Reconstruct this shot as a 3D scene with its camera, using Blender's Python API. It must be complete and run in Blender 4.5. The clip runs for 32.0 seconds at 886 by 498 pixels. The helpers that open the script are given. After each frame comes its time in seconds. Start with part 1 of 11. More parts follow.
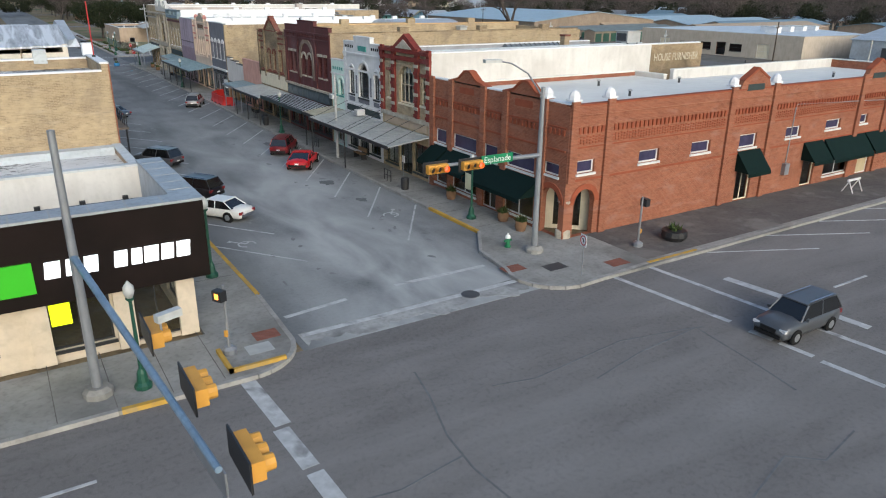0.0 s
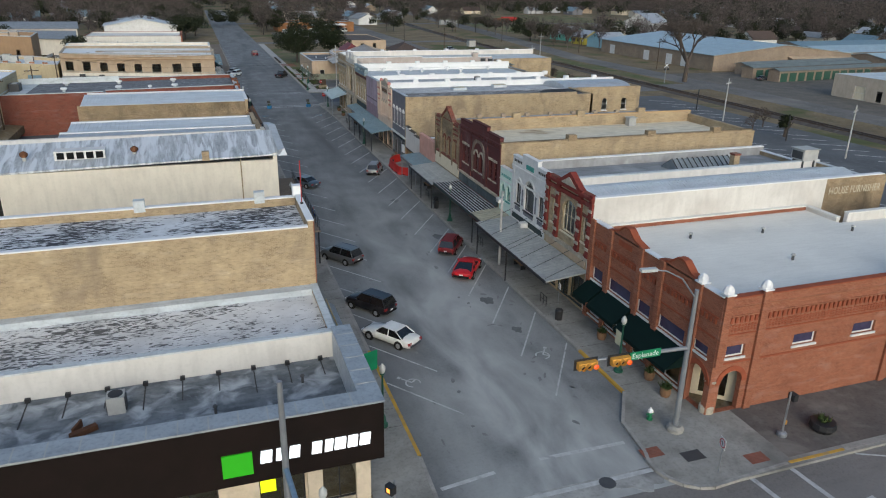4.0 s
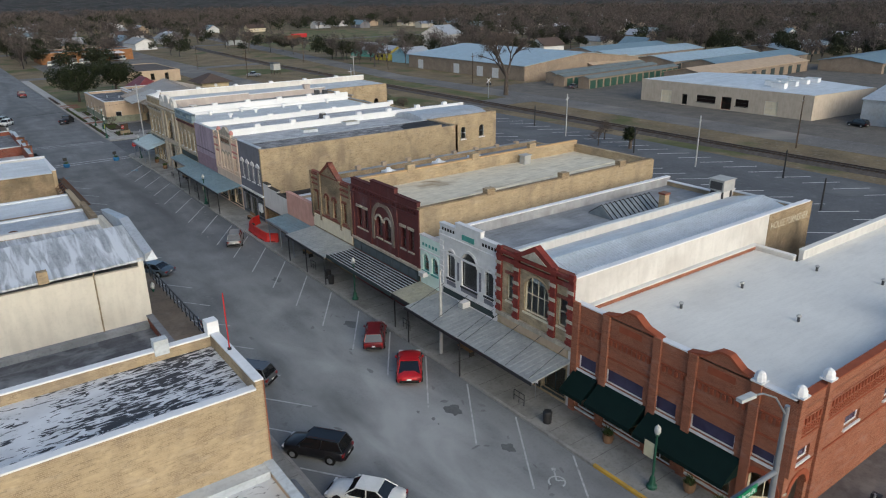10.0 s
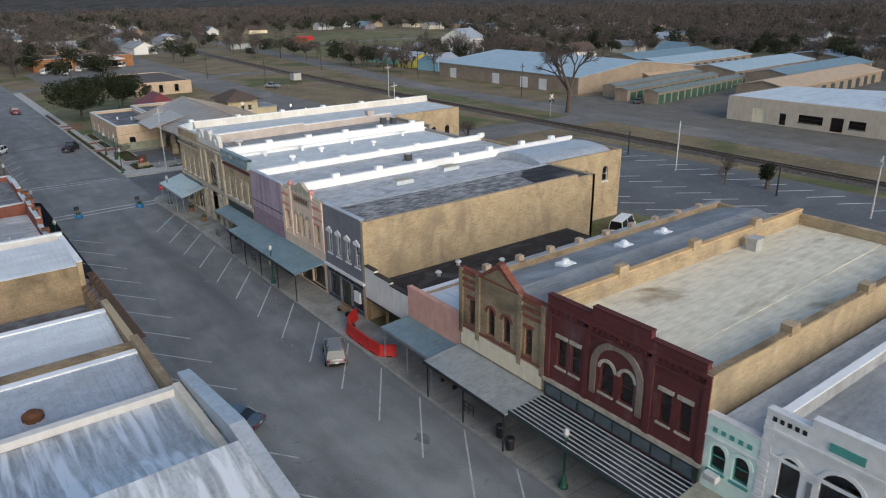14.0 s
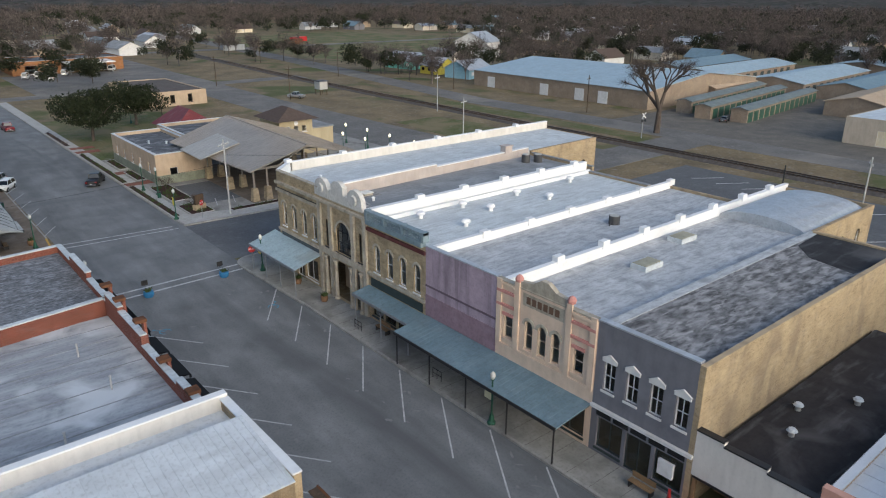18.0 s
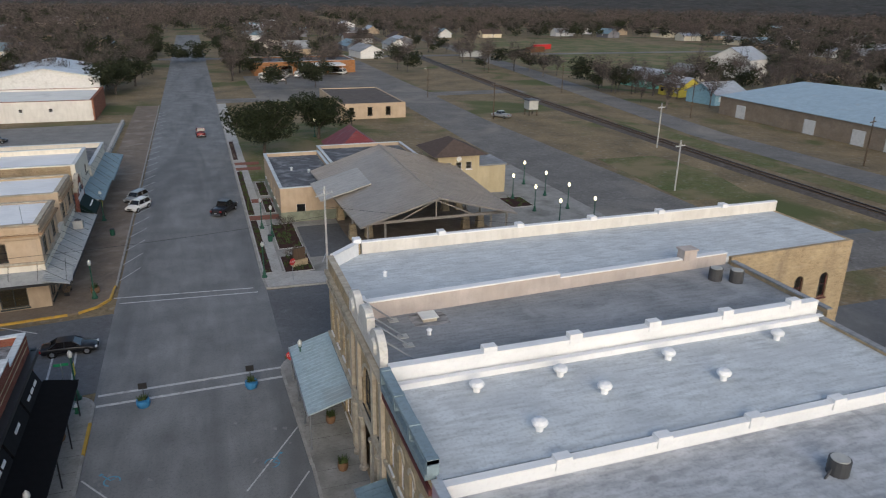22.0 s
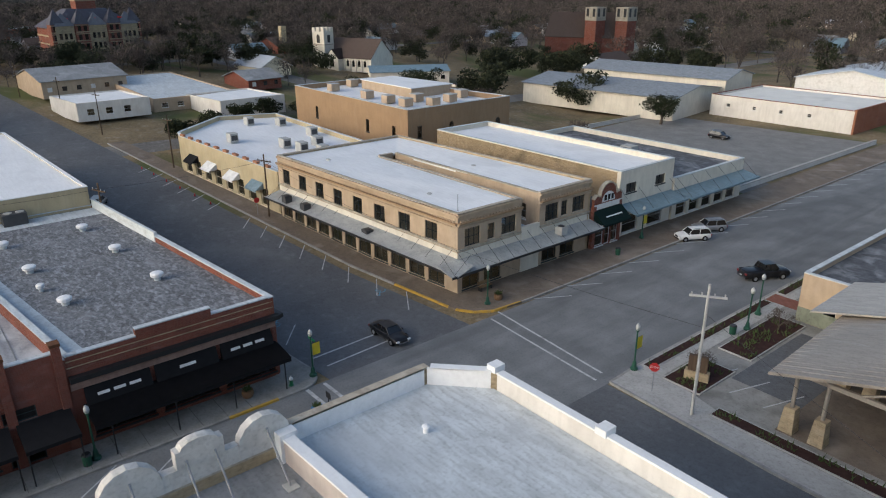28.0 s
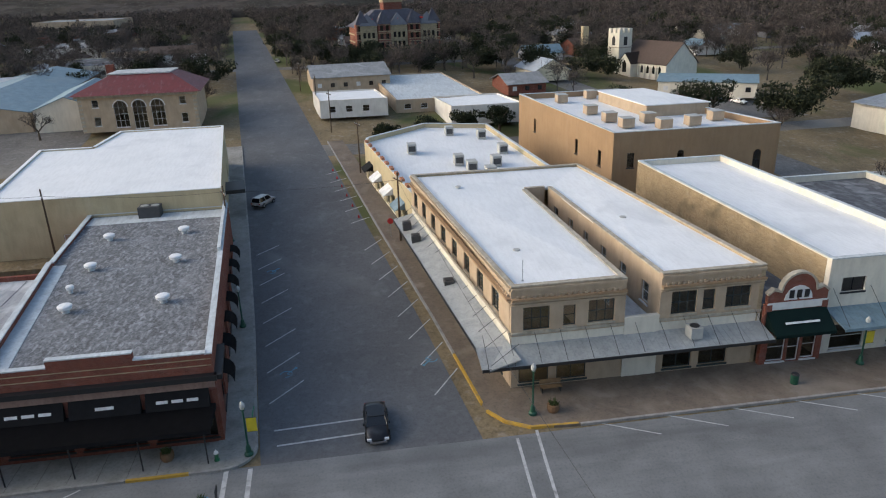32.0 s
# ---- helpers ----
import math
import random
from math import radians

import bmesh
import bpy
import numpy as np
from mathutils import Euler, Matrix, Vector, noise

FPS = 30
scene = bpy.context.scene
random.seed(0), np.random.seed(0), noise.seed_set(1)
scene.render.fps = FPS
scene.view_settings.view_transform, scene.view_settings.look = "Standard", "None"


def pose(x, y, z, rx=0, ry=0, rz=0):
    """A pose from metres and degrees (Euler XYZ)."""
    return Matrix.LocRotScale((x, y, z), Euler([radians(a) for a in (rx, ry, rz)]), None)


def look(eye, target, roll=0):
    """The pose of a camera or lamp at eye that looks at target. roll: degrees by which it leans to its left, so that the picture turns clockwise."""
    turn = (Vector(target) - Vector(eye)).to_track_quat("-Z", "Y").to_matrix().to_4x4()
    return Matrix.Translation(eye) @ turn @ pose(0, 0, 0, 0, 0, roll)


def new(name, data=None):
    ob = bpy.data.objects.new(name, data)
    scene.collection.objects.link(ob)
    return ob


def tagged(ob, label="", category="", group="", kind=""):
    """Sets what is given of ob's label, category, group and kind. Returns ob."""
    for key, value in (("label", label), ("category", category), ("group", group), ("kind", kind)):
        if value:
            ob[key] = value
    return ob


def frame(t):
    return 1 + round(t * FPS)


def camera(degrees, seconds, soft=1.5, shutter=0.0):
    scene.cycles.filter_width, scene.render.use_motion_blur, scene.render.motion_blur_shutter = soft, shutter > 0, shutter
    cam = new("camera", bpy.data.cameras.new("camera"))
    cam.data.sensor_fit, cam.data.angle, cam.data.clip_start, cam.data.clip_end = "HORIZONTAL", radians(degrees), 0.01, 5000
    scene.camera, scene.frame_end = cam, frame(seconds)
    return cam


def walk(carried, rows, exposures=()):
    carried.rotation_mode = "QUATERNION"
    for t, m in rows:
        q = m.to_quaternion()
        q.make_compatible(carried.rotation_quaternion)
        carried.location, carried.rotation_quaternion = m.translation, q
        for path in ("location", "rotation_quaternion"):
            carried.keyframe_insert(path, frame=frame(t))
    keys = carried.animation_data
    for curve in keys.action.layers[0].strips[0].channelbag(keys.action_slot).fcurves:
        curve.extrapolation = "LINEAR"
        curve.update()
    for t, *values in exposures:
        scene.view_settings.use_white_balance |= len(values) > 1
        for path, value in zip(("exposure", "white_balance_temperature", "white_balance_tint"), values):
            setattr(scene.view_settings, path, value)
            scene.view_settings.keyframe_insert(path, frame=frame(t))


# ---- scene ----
cam = camera(64.7, 32.0, 1.1, 0.2)
PATH = [
    (0, (-25.817, 8.631, 13.324), (-24.811, 10.215, 12.633), 0.6),
    (0.5, (-25.955, 8.597, 14.572), (-24.947, 10.177, 13.875), 0.6),
    (1, (-26.171, 8.592, 15.828), (-25.157, 10.169, 15.131), 0.9),
    (1.5, (-26.284, 8.457, 17.094), (-25.271, 10.035, 16.398), 0.9),
    (2, (-26.265, 8.382, 18.509), (-25.271, 9.97, 17.808), 0.9),
    (2.5, (-26.362, 8.409, 19.858), (-25.416, 10.025, 19.155), 1.0),
    (3, (-26.366, 8.425, 21.143), (-25.535, 10.102, 20.439), 1.0),
    (3.5, (-26.473, 8.508, 22.62), (-25.767, 10.239, 21.907), 1.1),
    (4, (-26.386, 8.47, 23.808), (-25.773, 10.236, 23.096), 1.1),
    (4.5, (-26.819, 8.797, 25.026), (-26.2, 10.559, 24.311), 1.3),
    (6.5, (-31.659, 9.906, 25.232), (-30.88, 11.615, 24.542), 0.4),
    (7, (-32.71, 10.904, 25.399), (-31.849, 12.572, 24.709), 0.4),
    (7.5, (-33.339, 12.358, 25.569), (-32.406, 13.987, 24.878), 0.2),
    (8, (-33.44, 14.193, 25.659), (-32.436, 15.78, 24.968), 0.0),
    (8.5, (-33.053, 16.26, 25.741), (-31.978, 17.8, 25.051), -0.2),
    (9, (-32.273, 18.357, 25.725), (-31.162, 19.872, 25.039), -0.5),
    (9.5, (-31.142, 20.828, 25.811), (-30.032, 22.344, 25.125), -0.7),
    (10, (-30.071, 23.523, 25.891), (-28.968, 25.045, 25.207), -0.7),
    (10.5, (-29.11, 26.437, 26.136), (-28.014, 27.965, 25.454), -0.8),
    (11, (-28.401, 29.712, 26.305), (-27.302, 31.237, 25.623), -0.7),
    (11.5, (-27.708, 33.192, 26.412), (-26.606, 34.716, 25.731), -0.7),
    (12, (-27.162, 36.865, 26.643), (-26.059, 38.387, 25.961), -0.7),
    (12.5, (-26.919, 40.67, 26.833), (-25.811, 42.188, 26.149), -0.7),
    (13, (-26.966, 44.549, 26.978), (-25.853, 46.062, 26.292), -0.7),
    (13.5, (-27.323, 48.488, 27.065), (-26.204, 49.997, 26.379), -0.7),
    (14, (-28.077, 52.355, 27.158), (-26.952, 53.859, 26.471), -0.6),
    (14.5, (-29.126, 56.152, 26.986), (-27.992, 57.649, 26.3), -0.5),
    (16.5, (-33.094, 72.429, 27.259), (-31.919, 73.893, 26.567), -0.2),
    (17, (-33.267, 76.844, 27.347), (-32.079, 78.297, 26.656), 0.1),
    (17.5, (-32.794, 81.037, 27.629), (-31.598, 82.482, 26.935), 0.1),
    (18, (-31.607, 85.181, 27.661), (-30.403, 86.622, 26.972), 0.3),
    (18.5, (-29.885, 88.688, 27.962), (-28.675, 90.124, 27.273), 0.2),
    (19, (-27.602, 91.645, 28.259), (-26.385, 93.076, 27.573), 0.3),
    (19.5, (-24.857, 94.186, 28.497), (-23.652, 95.629, 27.814), 0.4),
    (20, (-22.05, 96.116, 28.274), (-20.895, 97.604, 27.603), 0.2),
    (20.5, (-18.848, 97.779, 28.45), (-17.793, 99.339, 27.776), 0.2),
    (21, (-15.39, 99.303, 28.101), (-14.457, 100.942, 27.435), 0.3),
    (21.5, (-11.857, 100.553, 28.155), (-11.056, 102.259, 27.485), 0.7),
    (22, (-7.823, 101.812, 28.709), (-7.203, 103.585, 28.023), 0.9),
    (22.5, (-3.644, 103.132, 28.87), (-3.245, 104.964, 28.174), 0.9),
    (23, (0.47, 104.502, 28.928), (0.631, 106.368, 28.225), 0.7),
    (23.5, (4.669, 106.172, 28.681), (4.571, 108.041, 27.976), 0.5),
    (24, (8.631, 107.859, 28.614), (8.276, 109.694, 27.903), 0.2),
    (24.5, (12.489, 109.931, 28.495), (11.886, 111.698, 27.779), -0.1),
    (25, (16.165, 112.211, 28.319), (15.361, 113.897, 27.606), -0.4),
    (25.5, (19.168, 114.927, 28.099), (18.223, 116.541, 27.391), -0.7),
    (26, (21.61, 117.697, 28.437), (20.518, 119.215, 27.727), -0.4),
    (26.5, (23.391, 120.701, 28.353), (22.139, 122.092, 27.647), -0.3),
    (28.5, (25.025, 134.277, 28.879), (23.529, 135.395, 28.164), -0.5),
    (29, (24.837, 137.945, 28.705), (23.277, 138.973, 27.989), -0.7),
    (29.5, (24.426, 141.699, 28.504), (22.792, 142.604, 27.79), -0.9),
    (30, (23.913, 145.698, 28.195), (22.187, 146.419, 27.487), -1.1),
    (30.5, (23.02, 149.606, 28.102), (21.229, 150.149, 27.396), -1.0),
    (31, (22.283, 154.09, 28.158), (20.442, 154.441, 27.459), -1.3),
    (31.5, (21.687, 157.825, 28.312), (19.833, 158.1, 27.614), -1.5),
    (32, (21.248, 160.369, 28.307), (19.393, 160.632, 27.607), -1.8),
]
walk(cam, [(t, look(eye, target, roll)) for t, eye, target, roll in PATH], 
     [(0.0, 0.42, 5900, 4), (4.0, 0.06, 5850, 3), (8.0, 0.1, 5950, 4), (14.0, 0.32, 6050, 6), (17.0, 0.42, 5950, 4), (19.0, 0.3, 6250, 8), (22.0, 0.14, 6250, 8), (26.0, 0.2, 6250, 8), (29.0, 0.42, 6350, 7), (32.0, 0.62, 6500, 7)])

# ---------------------------------------------------------------- light
SUN_AZ, SUN_EL = radians(188), radians(24)
world = bpy.data.worlds.new("dusk_sky")
scene.world = world
world.use_nodes = True
wn = world.node_tree
sky = wn.nodes.new("ShaderNodeTexSky")
sky.sky_type = "NISHITA"
sky.sun_disc = False
sky.sun_elevation, sky.sun_rotation = SUN_EL, SUN_AZ
sky.air_density, sky.dust_density, sky.ozone_density = 1.0, 3.0, 1.0
wn.nodes["Background"].inputs["Strength"].default_value = 0.15
wn.links.new(sky.outputs["Color"], wn.nodes["Background"].inputs["Color"])
sun_data = bpy.data.lights.new("sun", "SUN")
sun_data.energy, sun_data.angle, sun_data.color = 0.75, radians(60), (1.0, 0.96, 0.92)
sun = new("sun", sun_data)
sun.matrix_basis = look((math.sin(SUN_AZ) * math.cos(SUN_EL) * 100, math.cos(SUN_AZ) * math.cos(SUN_EL) * 100, math.sin(SUN_EL) * 100), (0, 0, 0))

# ---------------------------------------------------------------- materials
MATS = {}


def _node(nt, kind, **inputs):
    n = nt.nodes.new(kind)
    for k, v in inputs.items():
        n.inputs[k.replace("_", " ")].default_value = v
    return n


def rgba(c):
    return (*c, 1.0)


def mix_colour(nt, fac, a, b):
    m = nt.nodes.new("ShaderNodeMix")
    m.data_type = "RGBA"
    for sock, v in ((m.inputs[0], fac), (m.inputs[6], a), (m.inputs[7], b)):
        if hasattr(v, "is_output"):
            nt.links.new(v, sock)
        else:
            sock.default_value = v if isinstance(v, float) else rgba(v)
    return m.outputs[2]


def ramp(nt, src, lo, hi):
    m = nt.nodes.new("ShaderNodeMapRange")
    m.inputs["From Min"].default_value, m.inputs["From Max"].default_value = lo, hi
    nt.links.new(src, m.inputs["Value"])
    return m.outputs["Result"]


def noise_tex(nt, coord, scale, detail=5.0, stretch=(1, 1, 1), distort=0.0):
    mp = nt.nodes.new("ShaderNodeMapping")
    mp.inputs["Scale"].default_value = stretch
    nt.links.new(coord, mp.inputs["Vector"])
    n = nt.nodes.new("ShaderNodeTexNoise")
    n.inputs["Scale"].default_value, n.inputs["Detail"].default_value, n.inputs["Distortion"].default_value = scale, detail, distort
    nt.links.new(mp.outputs["Vector"], n.inputs["Vector"])
    return n.outputs["Fac"]


def mat(name, col, col2=None, scale=1.5, rough=0.85, bump=0.15, bscale=12.0, metal=0.0, stain=None, sscale=0.25, srange=(0.52, 0.72), stretch=(1, 1, 1),
        sstretch=(1, 1, 1), brick=None, grain=0.0, rib=None, emit=0.0, alpha=None, spec=None, vary=0.0, dirt=None, dstretch=None, island=None):
    """Two scales of variation over a base colour, with optional brick courses, ribs and stains."""
    if name in MATS:
        return MATS[name]
    m = bpy.data.materials.new(name)
    m.use_nodes = True
    nt = m.node_tree
    bsdf = nt.nodes["Principled BSDF"]
    tc = nt.nodes.new("ShaderNodeTexCoord").outputs["Object"]
    col2 = col2 or tuple(c * 0.78 for c in col)
    colour = mix_colour(nt, ramp(nt, noise_tex(nt, tc, scale, 6.0, stretch), 0.32, 0.68), col, col2)
    height = noise_tex(nt, tc, bscale, 4.0)
    if island:
        geo = nt.nodes.new("ShaderNodeNewGeometry")
        colour = mix_colour(nt, ramp(nt, geo.outputs["Random Per Island"], 0.0, 1.0), colour, island)
    roofing, walling = name.startswith(("roof", "metal_roof")), name.startswith(("brick", "stucco", "limestone", "stone", "paint_"))
    if dirt is None:
        dirt = 0.0 if scale >= 2 else 0.2 if roofing else 0.1 if name.startswith(("stucco", "paint")) else 0.2 if walling else 0.14
    if dirt:
        masonry = name.startswith(("brick_tan", "brick_orange", "brick_red", "brick_brown", "limestone"))
        st = dstretch or ((0.3, 1.5, 1) if roofing else (0.7, 0.7, 2.2) if masonry else (1, 1, 0.22) if walling else (1, 1, 1))
        blotch = ramp(nt, noise_tex(nt, tc, 2.2, 9.0, st, 0.4), 0.42, 0.68)
        colour = mix_colour(nt, blotch, colour, mix_colour(nt, dirt, colour, (0.02, 0.018, 0.016)))
        wash = ramp(nt, noise_tex(nt, tc, 0.9, 7.0, st, 0.2), 0.55, 0.75)
        colour = mix_colour(nt, wash, colour, mix_colour(nt, dirt * 0.45, colour, (0.75, 0.76, 0.78)))
    if walling and brick:
        course = ramp(nt, noise_tex(nt, tc, 1.6, 5.0, (0.5, 0.5, 4.5), 0.3), 0.48, 0.64)
        colour = mix_colour(nt, course, colour, mix_colour(nt, 0.15, colour, (0.03, 0.022, 0.016)))
        pale = ramp(nt, noise_tex(nt, tc, 2.4, 4.0, (0.7, 0.7, 2.4)), 0.56, 0.7)
        colour = mix_colour(nt, pale, colour, mix_colour(nt, 0.12 if "tan" in name else 0.0, colour, (0.8, 0.68, 0.5)))
    if scale < 2 and not emit and not island:
        speck = ramp(nt, noise_tex(nt, tc, 5.5, 7.0), 0.5, 0.68)
        colour = mix_colour(nt, speck, colour, mix_colour(nt, 0.05 if name.startswith(("stucco", "paint", "panel", "sign", "awning", "roof_bright", "roof_cream")) else 0.17, colour, (0.01, 0.01, 0.01)))
    if grain:
        colour = mix_colour(nt, ramp(nt, noise_tex(nt, tc, bscale * 2, 2.0), 0.35, 0.75), colour, mix_colour(nt, grain, colour, (0, 0, 0)))
    if brick:
        sep = nt.nodes.new("ShaderNodeSeparateXYZ")
        nt.links.new(tc, sep.inputs[0])
        add = nt.nodes.new("ShaderNodeMath")
        nt.links.new(sep.outputs[0], add.inputs[0]), nt.links.new(sep.outputs[1], add.inputs[1])
        cmb = nt.nodes.new("ShaderNodeCombineXYZ")
        nt.links.new(add.outputs[0], cmb.inputs[0]), nt.links.new(sep.outputs[2], cmb.inputs[1])
        b = nt.nodes.new("ShaderNodeTexBrick")
        b.inputs["Scale"].default_value, b.inputs["Brick Width"].default_value, b.inputs["Row Height"].default_value = 1.0, brick[1], brick[2]
        b.inputs["Mortar Size"].default_value = 0.008
        b.inputs["Color1"].default_value, b.inputs["Color2"].default_value, b.inputs["Mortar"].default_value = (1, 1, 1, 1), (0.72, 0.72, 0.72, 1), (0, 0, 0, 1)
        nt.links.new(cmb.outputs[0], b.inputs["Vector"])
        mul = nt.nodes.new("ShaderNodeMix")
        mul.data_type, mul.blend_type = "RGBA", "MULTIPLY"
        mul.inputs[0].default_value = 0.6
        nt.links.new(colour, mul.inputs[6]), nt.links.new(b.outputs["Color"], mul.inputs[7])
        colour = mix_colour(nt, b.outputs["Fac"], mul.outputs[2], brick[0])
    if stain:
        s = ramp(nt, noise_tex(nt, tc, sscale, 7.0, sstretch, 0.6), *srange)
        colour = mix_colour(nt, s, colour, stain)
    if rib:
        sep = nt.nodes.new("ShaderNodeSeparateXYZ")
        nt.links.new(tc, sep.inputs[0])
        w = nt.nodes.new("ShaderNodeMath")
        w.operation = "PINGPONG"
        w.inputs[1].default_value = rib[1]
        nt.links.new(sep.outputs[rib[0]], w.inputs[0])
        height = w.outputs[0]
    if vary:
        info = nt.nodes.new("ShaderNodeObjectInfo")
        colour = mix_colour(nt, ramp(nt, info.outputs["Random"], 0.0, 1.0 / vary), colour, tuple(c * 0.6 for c in col))
    nt.links.new(colour, bsdf.inputs["Base Color"])
    bsdf.inputs["Roughness"].default_value, bsdf.inputs["Metallic"].default_value = rough, metal
    if spec is None and rough >= 0.75:
        spec = 0.15
    if spec is not None:
        bsdf.inputs["Specular IOR Level"].default_value = spec
    if bump:
        bp = nt.nodes.new("ShaderNodeBump")
        bp.inputs["Strength"].default_value, bp.inputs["Distance"].default_value = bump, 0.03
        nt.links.new(height, bp.inputs["Height"])
        nt.links.new(bp.outputs["Normal"], bsdf.inputs["Normal"])
    if emit:
        bsdf.inputs["Emission Color"].default_value, bsdf.inputs["Emission Strength"].default_value = rgba(col), emit
    MATS[name] = m
    return m


def glass_mat(name, tint=(0.75, 0.8, 0.82), rough=0.03):
    m = bpy.data.materials.new(name)
    m.use_nodes = True
    b = m.node_tree.nodes["Principled BSDF"]
    b.inputs["Base Color"].default_value, b.inputs["Roughness"].default_value = rgba(tint), rough
    b.inputs["Transmission Weight"].default_value, b.inputs["IOR"].default_value = 1.0, 1.45
    MATS[name] = m
    return m


def crack_mat(name, base, dark, scale, lo, hi, stretch):
    """Coated roof whose bitumen shows through in long ragged streaks."""
    m = bpy.data.materials.new(name)
    m.use_nodes = True
    nt = m.node_tree
    tc = nt.nodes.new("ShaderNodeTexCoord").outputs["Object"]
    streak = noise_tex(nt, tc, scale, 8.0, stretch, 1.6)
    patch = noise_tex(nt, tc, 0.16, 3.0)
    add = nt.nodes.new("ShaderNodeMath")
    add.operation = "MULTIPLY_ADD"
    add.inputs[1].default_value, add.inputs[2].default_value = 0.45, -0.22
    nt.links.new(patch, add.inputs[0])
    s2 = nt.nodes.new("ShaderNodeMath")
    nt.links.new(streak, s2.inputs[0]), nt.links.new(add.outputs[0], s2.inputs[1])
    base2 = mix_colour(nt, ramp(nt, noise_tex(nt, tc, 0.7, 6.0), 0.35, 0.7), base, tuple(c * 0.75 for c in base))
    colour = mix_colour(nt, ramp(nt, s2.outputs[0], lo, hi), base2, dark)
    b = nt.nodes["Principled BSDF"]
    nt.links.new(colour, b.inputs["Base Color"])
    b.inputs["Roughness"].default_value = 0.75
    bp = nt.nodes.new("ShaderNodeBump")
    bp.inputs["Strength"].default_value, bp.inputs["Distance"].default_value = 0.4, 0.04
    nt.links.new(streak, bp.inputs["Height"]), nt.links.new(bp.outputs["Normal"], b.inputs["Normal"])
    MATS[name] = m
    return m


BR = ((0.34, 0.27, 0.22), 0.22, 0.075)
brick_orange = mat("brick_orange", (0.345, 0.132, 0.078), (0.27, 0.095, 0.056), 0.6, 0.9, 0.25, 14, brick=((0.33, 0.16, 0.10), 0.22, 0.075), stain=(0.20, 0.075, 0.05), sscale=0.3, srange=(0.6, 0.9))
brick_orange_dark = mat("brick_orange_trim", (0.30, 0.085, 0.045), None, 2, 0.9, 0.2)
brick_red = mat("brick_painted_red", (0.125, 0.025, 0.023), (0.09, 0.020, 0.019), 0.8, 0.7, 0.2, 14, brick=((0.10, 0.02, 0.02), 0.22, 0.075), stain=(0.19, 0.06, 0.05), srange=(0.6, 0.85))
brick_brown = mat("brick_brown", (0.25, 0.075, 0.05), (0.175, 0.055, 0.04), 1.0, 0.9, 0.25, 14, brick=((0.22, 0.12, 0.09), 0.22, 0.075))
brick_tan = mat("brick_tan", (0.50, 0.39, 0.245), (0.37, 0.28, 0.175), 0.7, 0.9, 0.3, 10, brick=((0.42, 0.33, 0.22), 0.24, 0.085), stain=(0.20, 0.16, 0.12), sscale=0.5, srange=(0.48, 0.8), sstretch=(1, 1, 0.5))
brick_tan_dark = mat("brick_tan_weathered", (0.36, 0.265, 0.165), (0.25, 0.185, 0.115), 0.6, 0.9, 0.3, 10, brick=((0.38, 0.3, 0.2), 0.24, 0.085), stain=(0.10, 0.08, 0.055), sscale=0.3, srange=(0.5, 0.75))
stone_tan = mat("limestone_tan", (0.50, 0.40, 0.26), (0.36, 0.28, 0.18), 1.2, 0.9, 0.25, 8, brick=((0.38, 0.30, 0.2), 0.5, 0.25), stain=(0.16, 0.13, 0.09), sscale=0.4, srange=(0.55, 0.8))
stone_pale = mat("stone_pale", (0.48, 0.43, 0.35), (0.36, 0.32, 0.26), 1.5, 0.85, 0.2, stain=(0.22, 0.18, 0.13), sscale=0.5, srange=(0.58, 0.85))
stucco_cream = mat("stucco_cream", (0.70, 0.65, 0.555), (0.63, 0.58, 0.495), 0.5, 0.9, 0.12, 6, stain=(0.50, 0.455, 0.385), sscale=0.2, srange=(0.6, 0.9))
stucco_white = mat("stucco_white", (0.66, 0.635, 0.60), (0.60, 0.575, 0.54), 0.5, 0.85, 0.1, 6, stain=(0.46, 0.43, 0.4), srange=(0.55, 0.9))
paint_white = mat("paint_white", (0.68, 0.67, 0.665), (0.58, 0.575, 0.57), 2, 0.7, 0.08, stain=(0.40, 0.385, 0.37), sscale=0.8, srange=(0.55, 0.9))
paint_mint = mat("paint_mint", (0.62, 0.74, 0.68), (0.55, 0.66, 0.60), 2, 0.75, 0.08)
paint_pink = mat("paint_pink", (0.62, 0.36, 0.29), (0.54, 0.30, 0.24), 1, 0.85, 0.1, stain=(0.42, 0.26, 0.22), sscale=0.5, srange=(0.6, 0.9))
paint_grey = mat("paint_grey", (0.19, 0.19, 0.215), (0.155, 0.155, 0.175), 1, 0.75, 0.1, stain=(0.24, 0.24, 0.26), srange=(0.6, 0.9))
paint_peach = mat("paint_peach", (0.70, 0.55, 0.43), (0.62, 0.48, 0.37), 1, 0.8, 0.1)
paint_rose = mat("paint_rose", (0.55, 0.27, 0.235), (0.46, 0.22, 0.195), 2, 0.8, 0.1)
paint_lavender = mat("metal_lavender", (0.44, 0.34, 0.41), (0.37, 0.29, 0.35), 1, 0.6, 0.35, rib=(1, 0.15), stain=(0.15, 0.115, 0.14), sscale=0.6, srange=(0.5, 0.75), sstretch=(1, 1.5, 0.12))
paint_cream = mat("paint_cream", (0.74, 0.66, 0.50), (0.66, 0.58, 0.43), 1.5, 0.8, 0.1)
paint_yellow = mat("stucco_yellow", (0.50, 0.42, 0.275), (0.44, 0.365, 0.235), 0.5, 0.85, 0.1)
stucco_brown = mat("stucco_brown", (0.345, 0.232, 0.142), (0.30, 0.2, 0.122), 0.4, 0.9, 0.1, dirt=0.06)
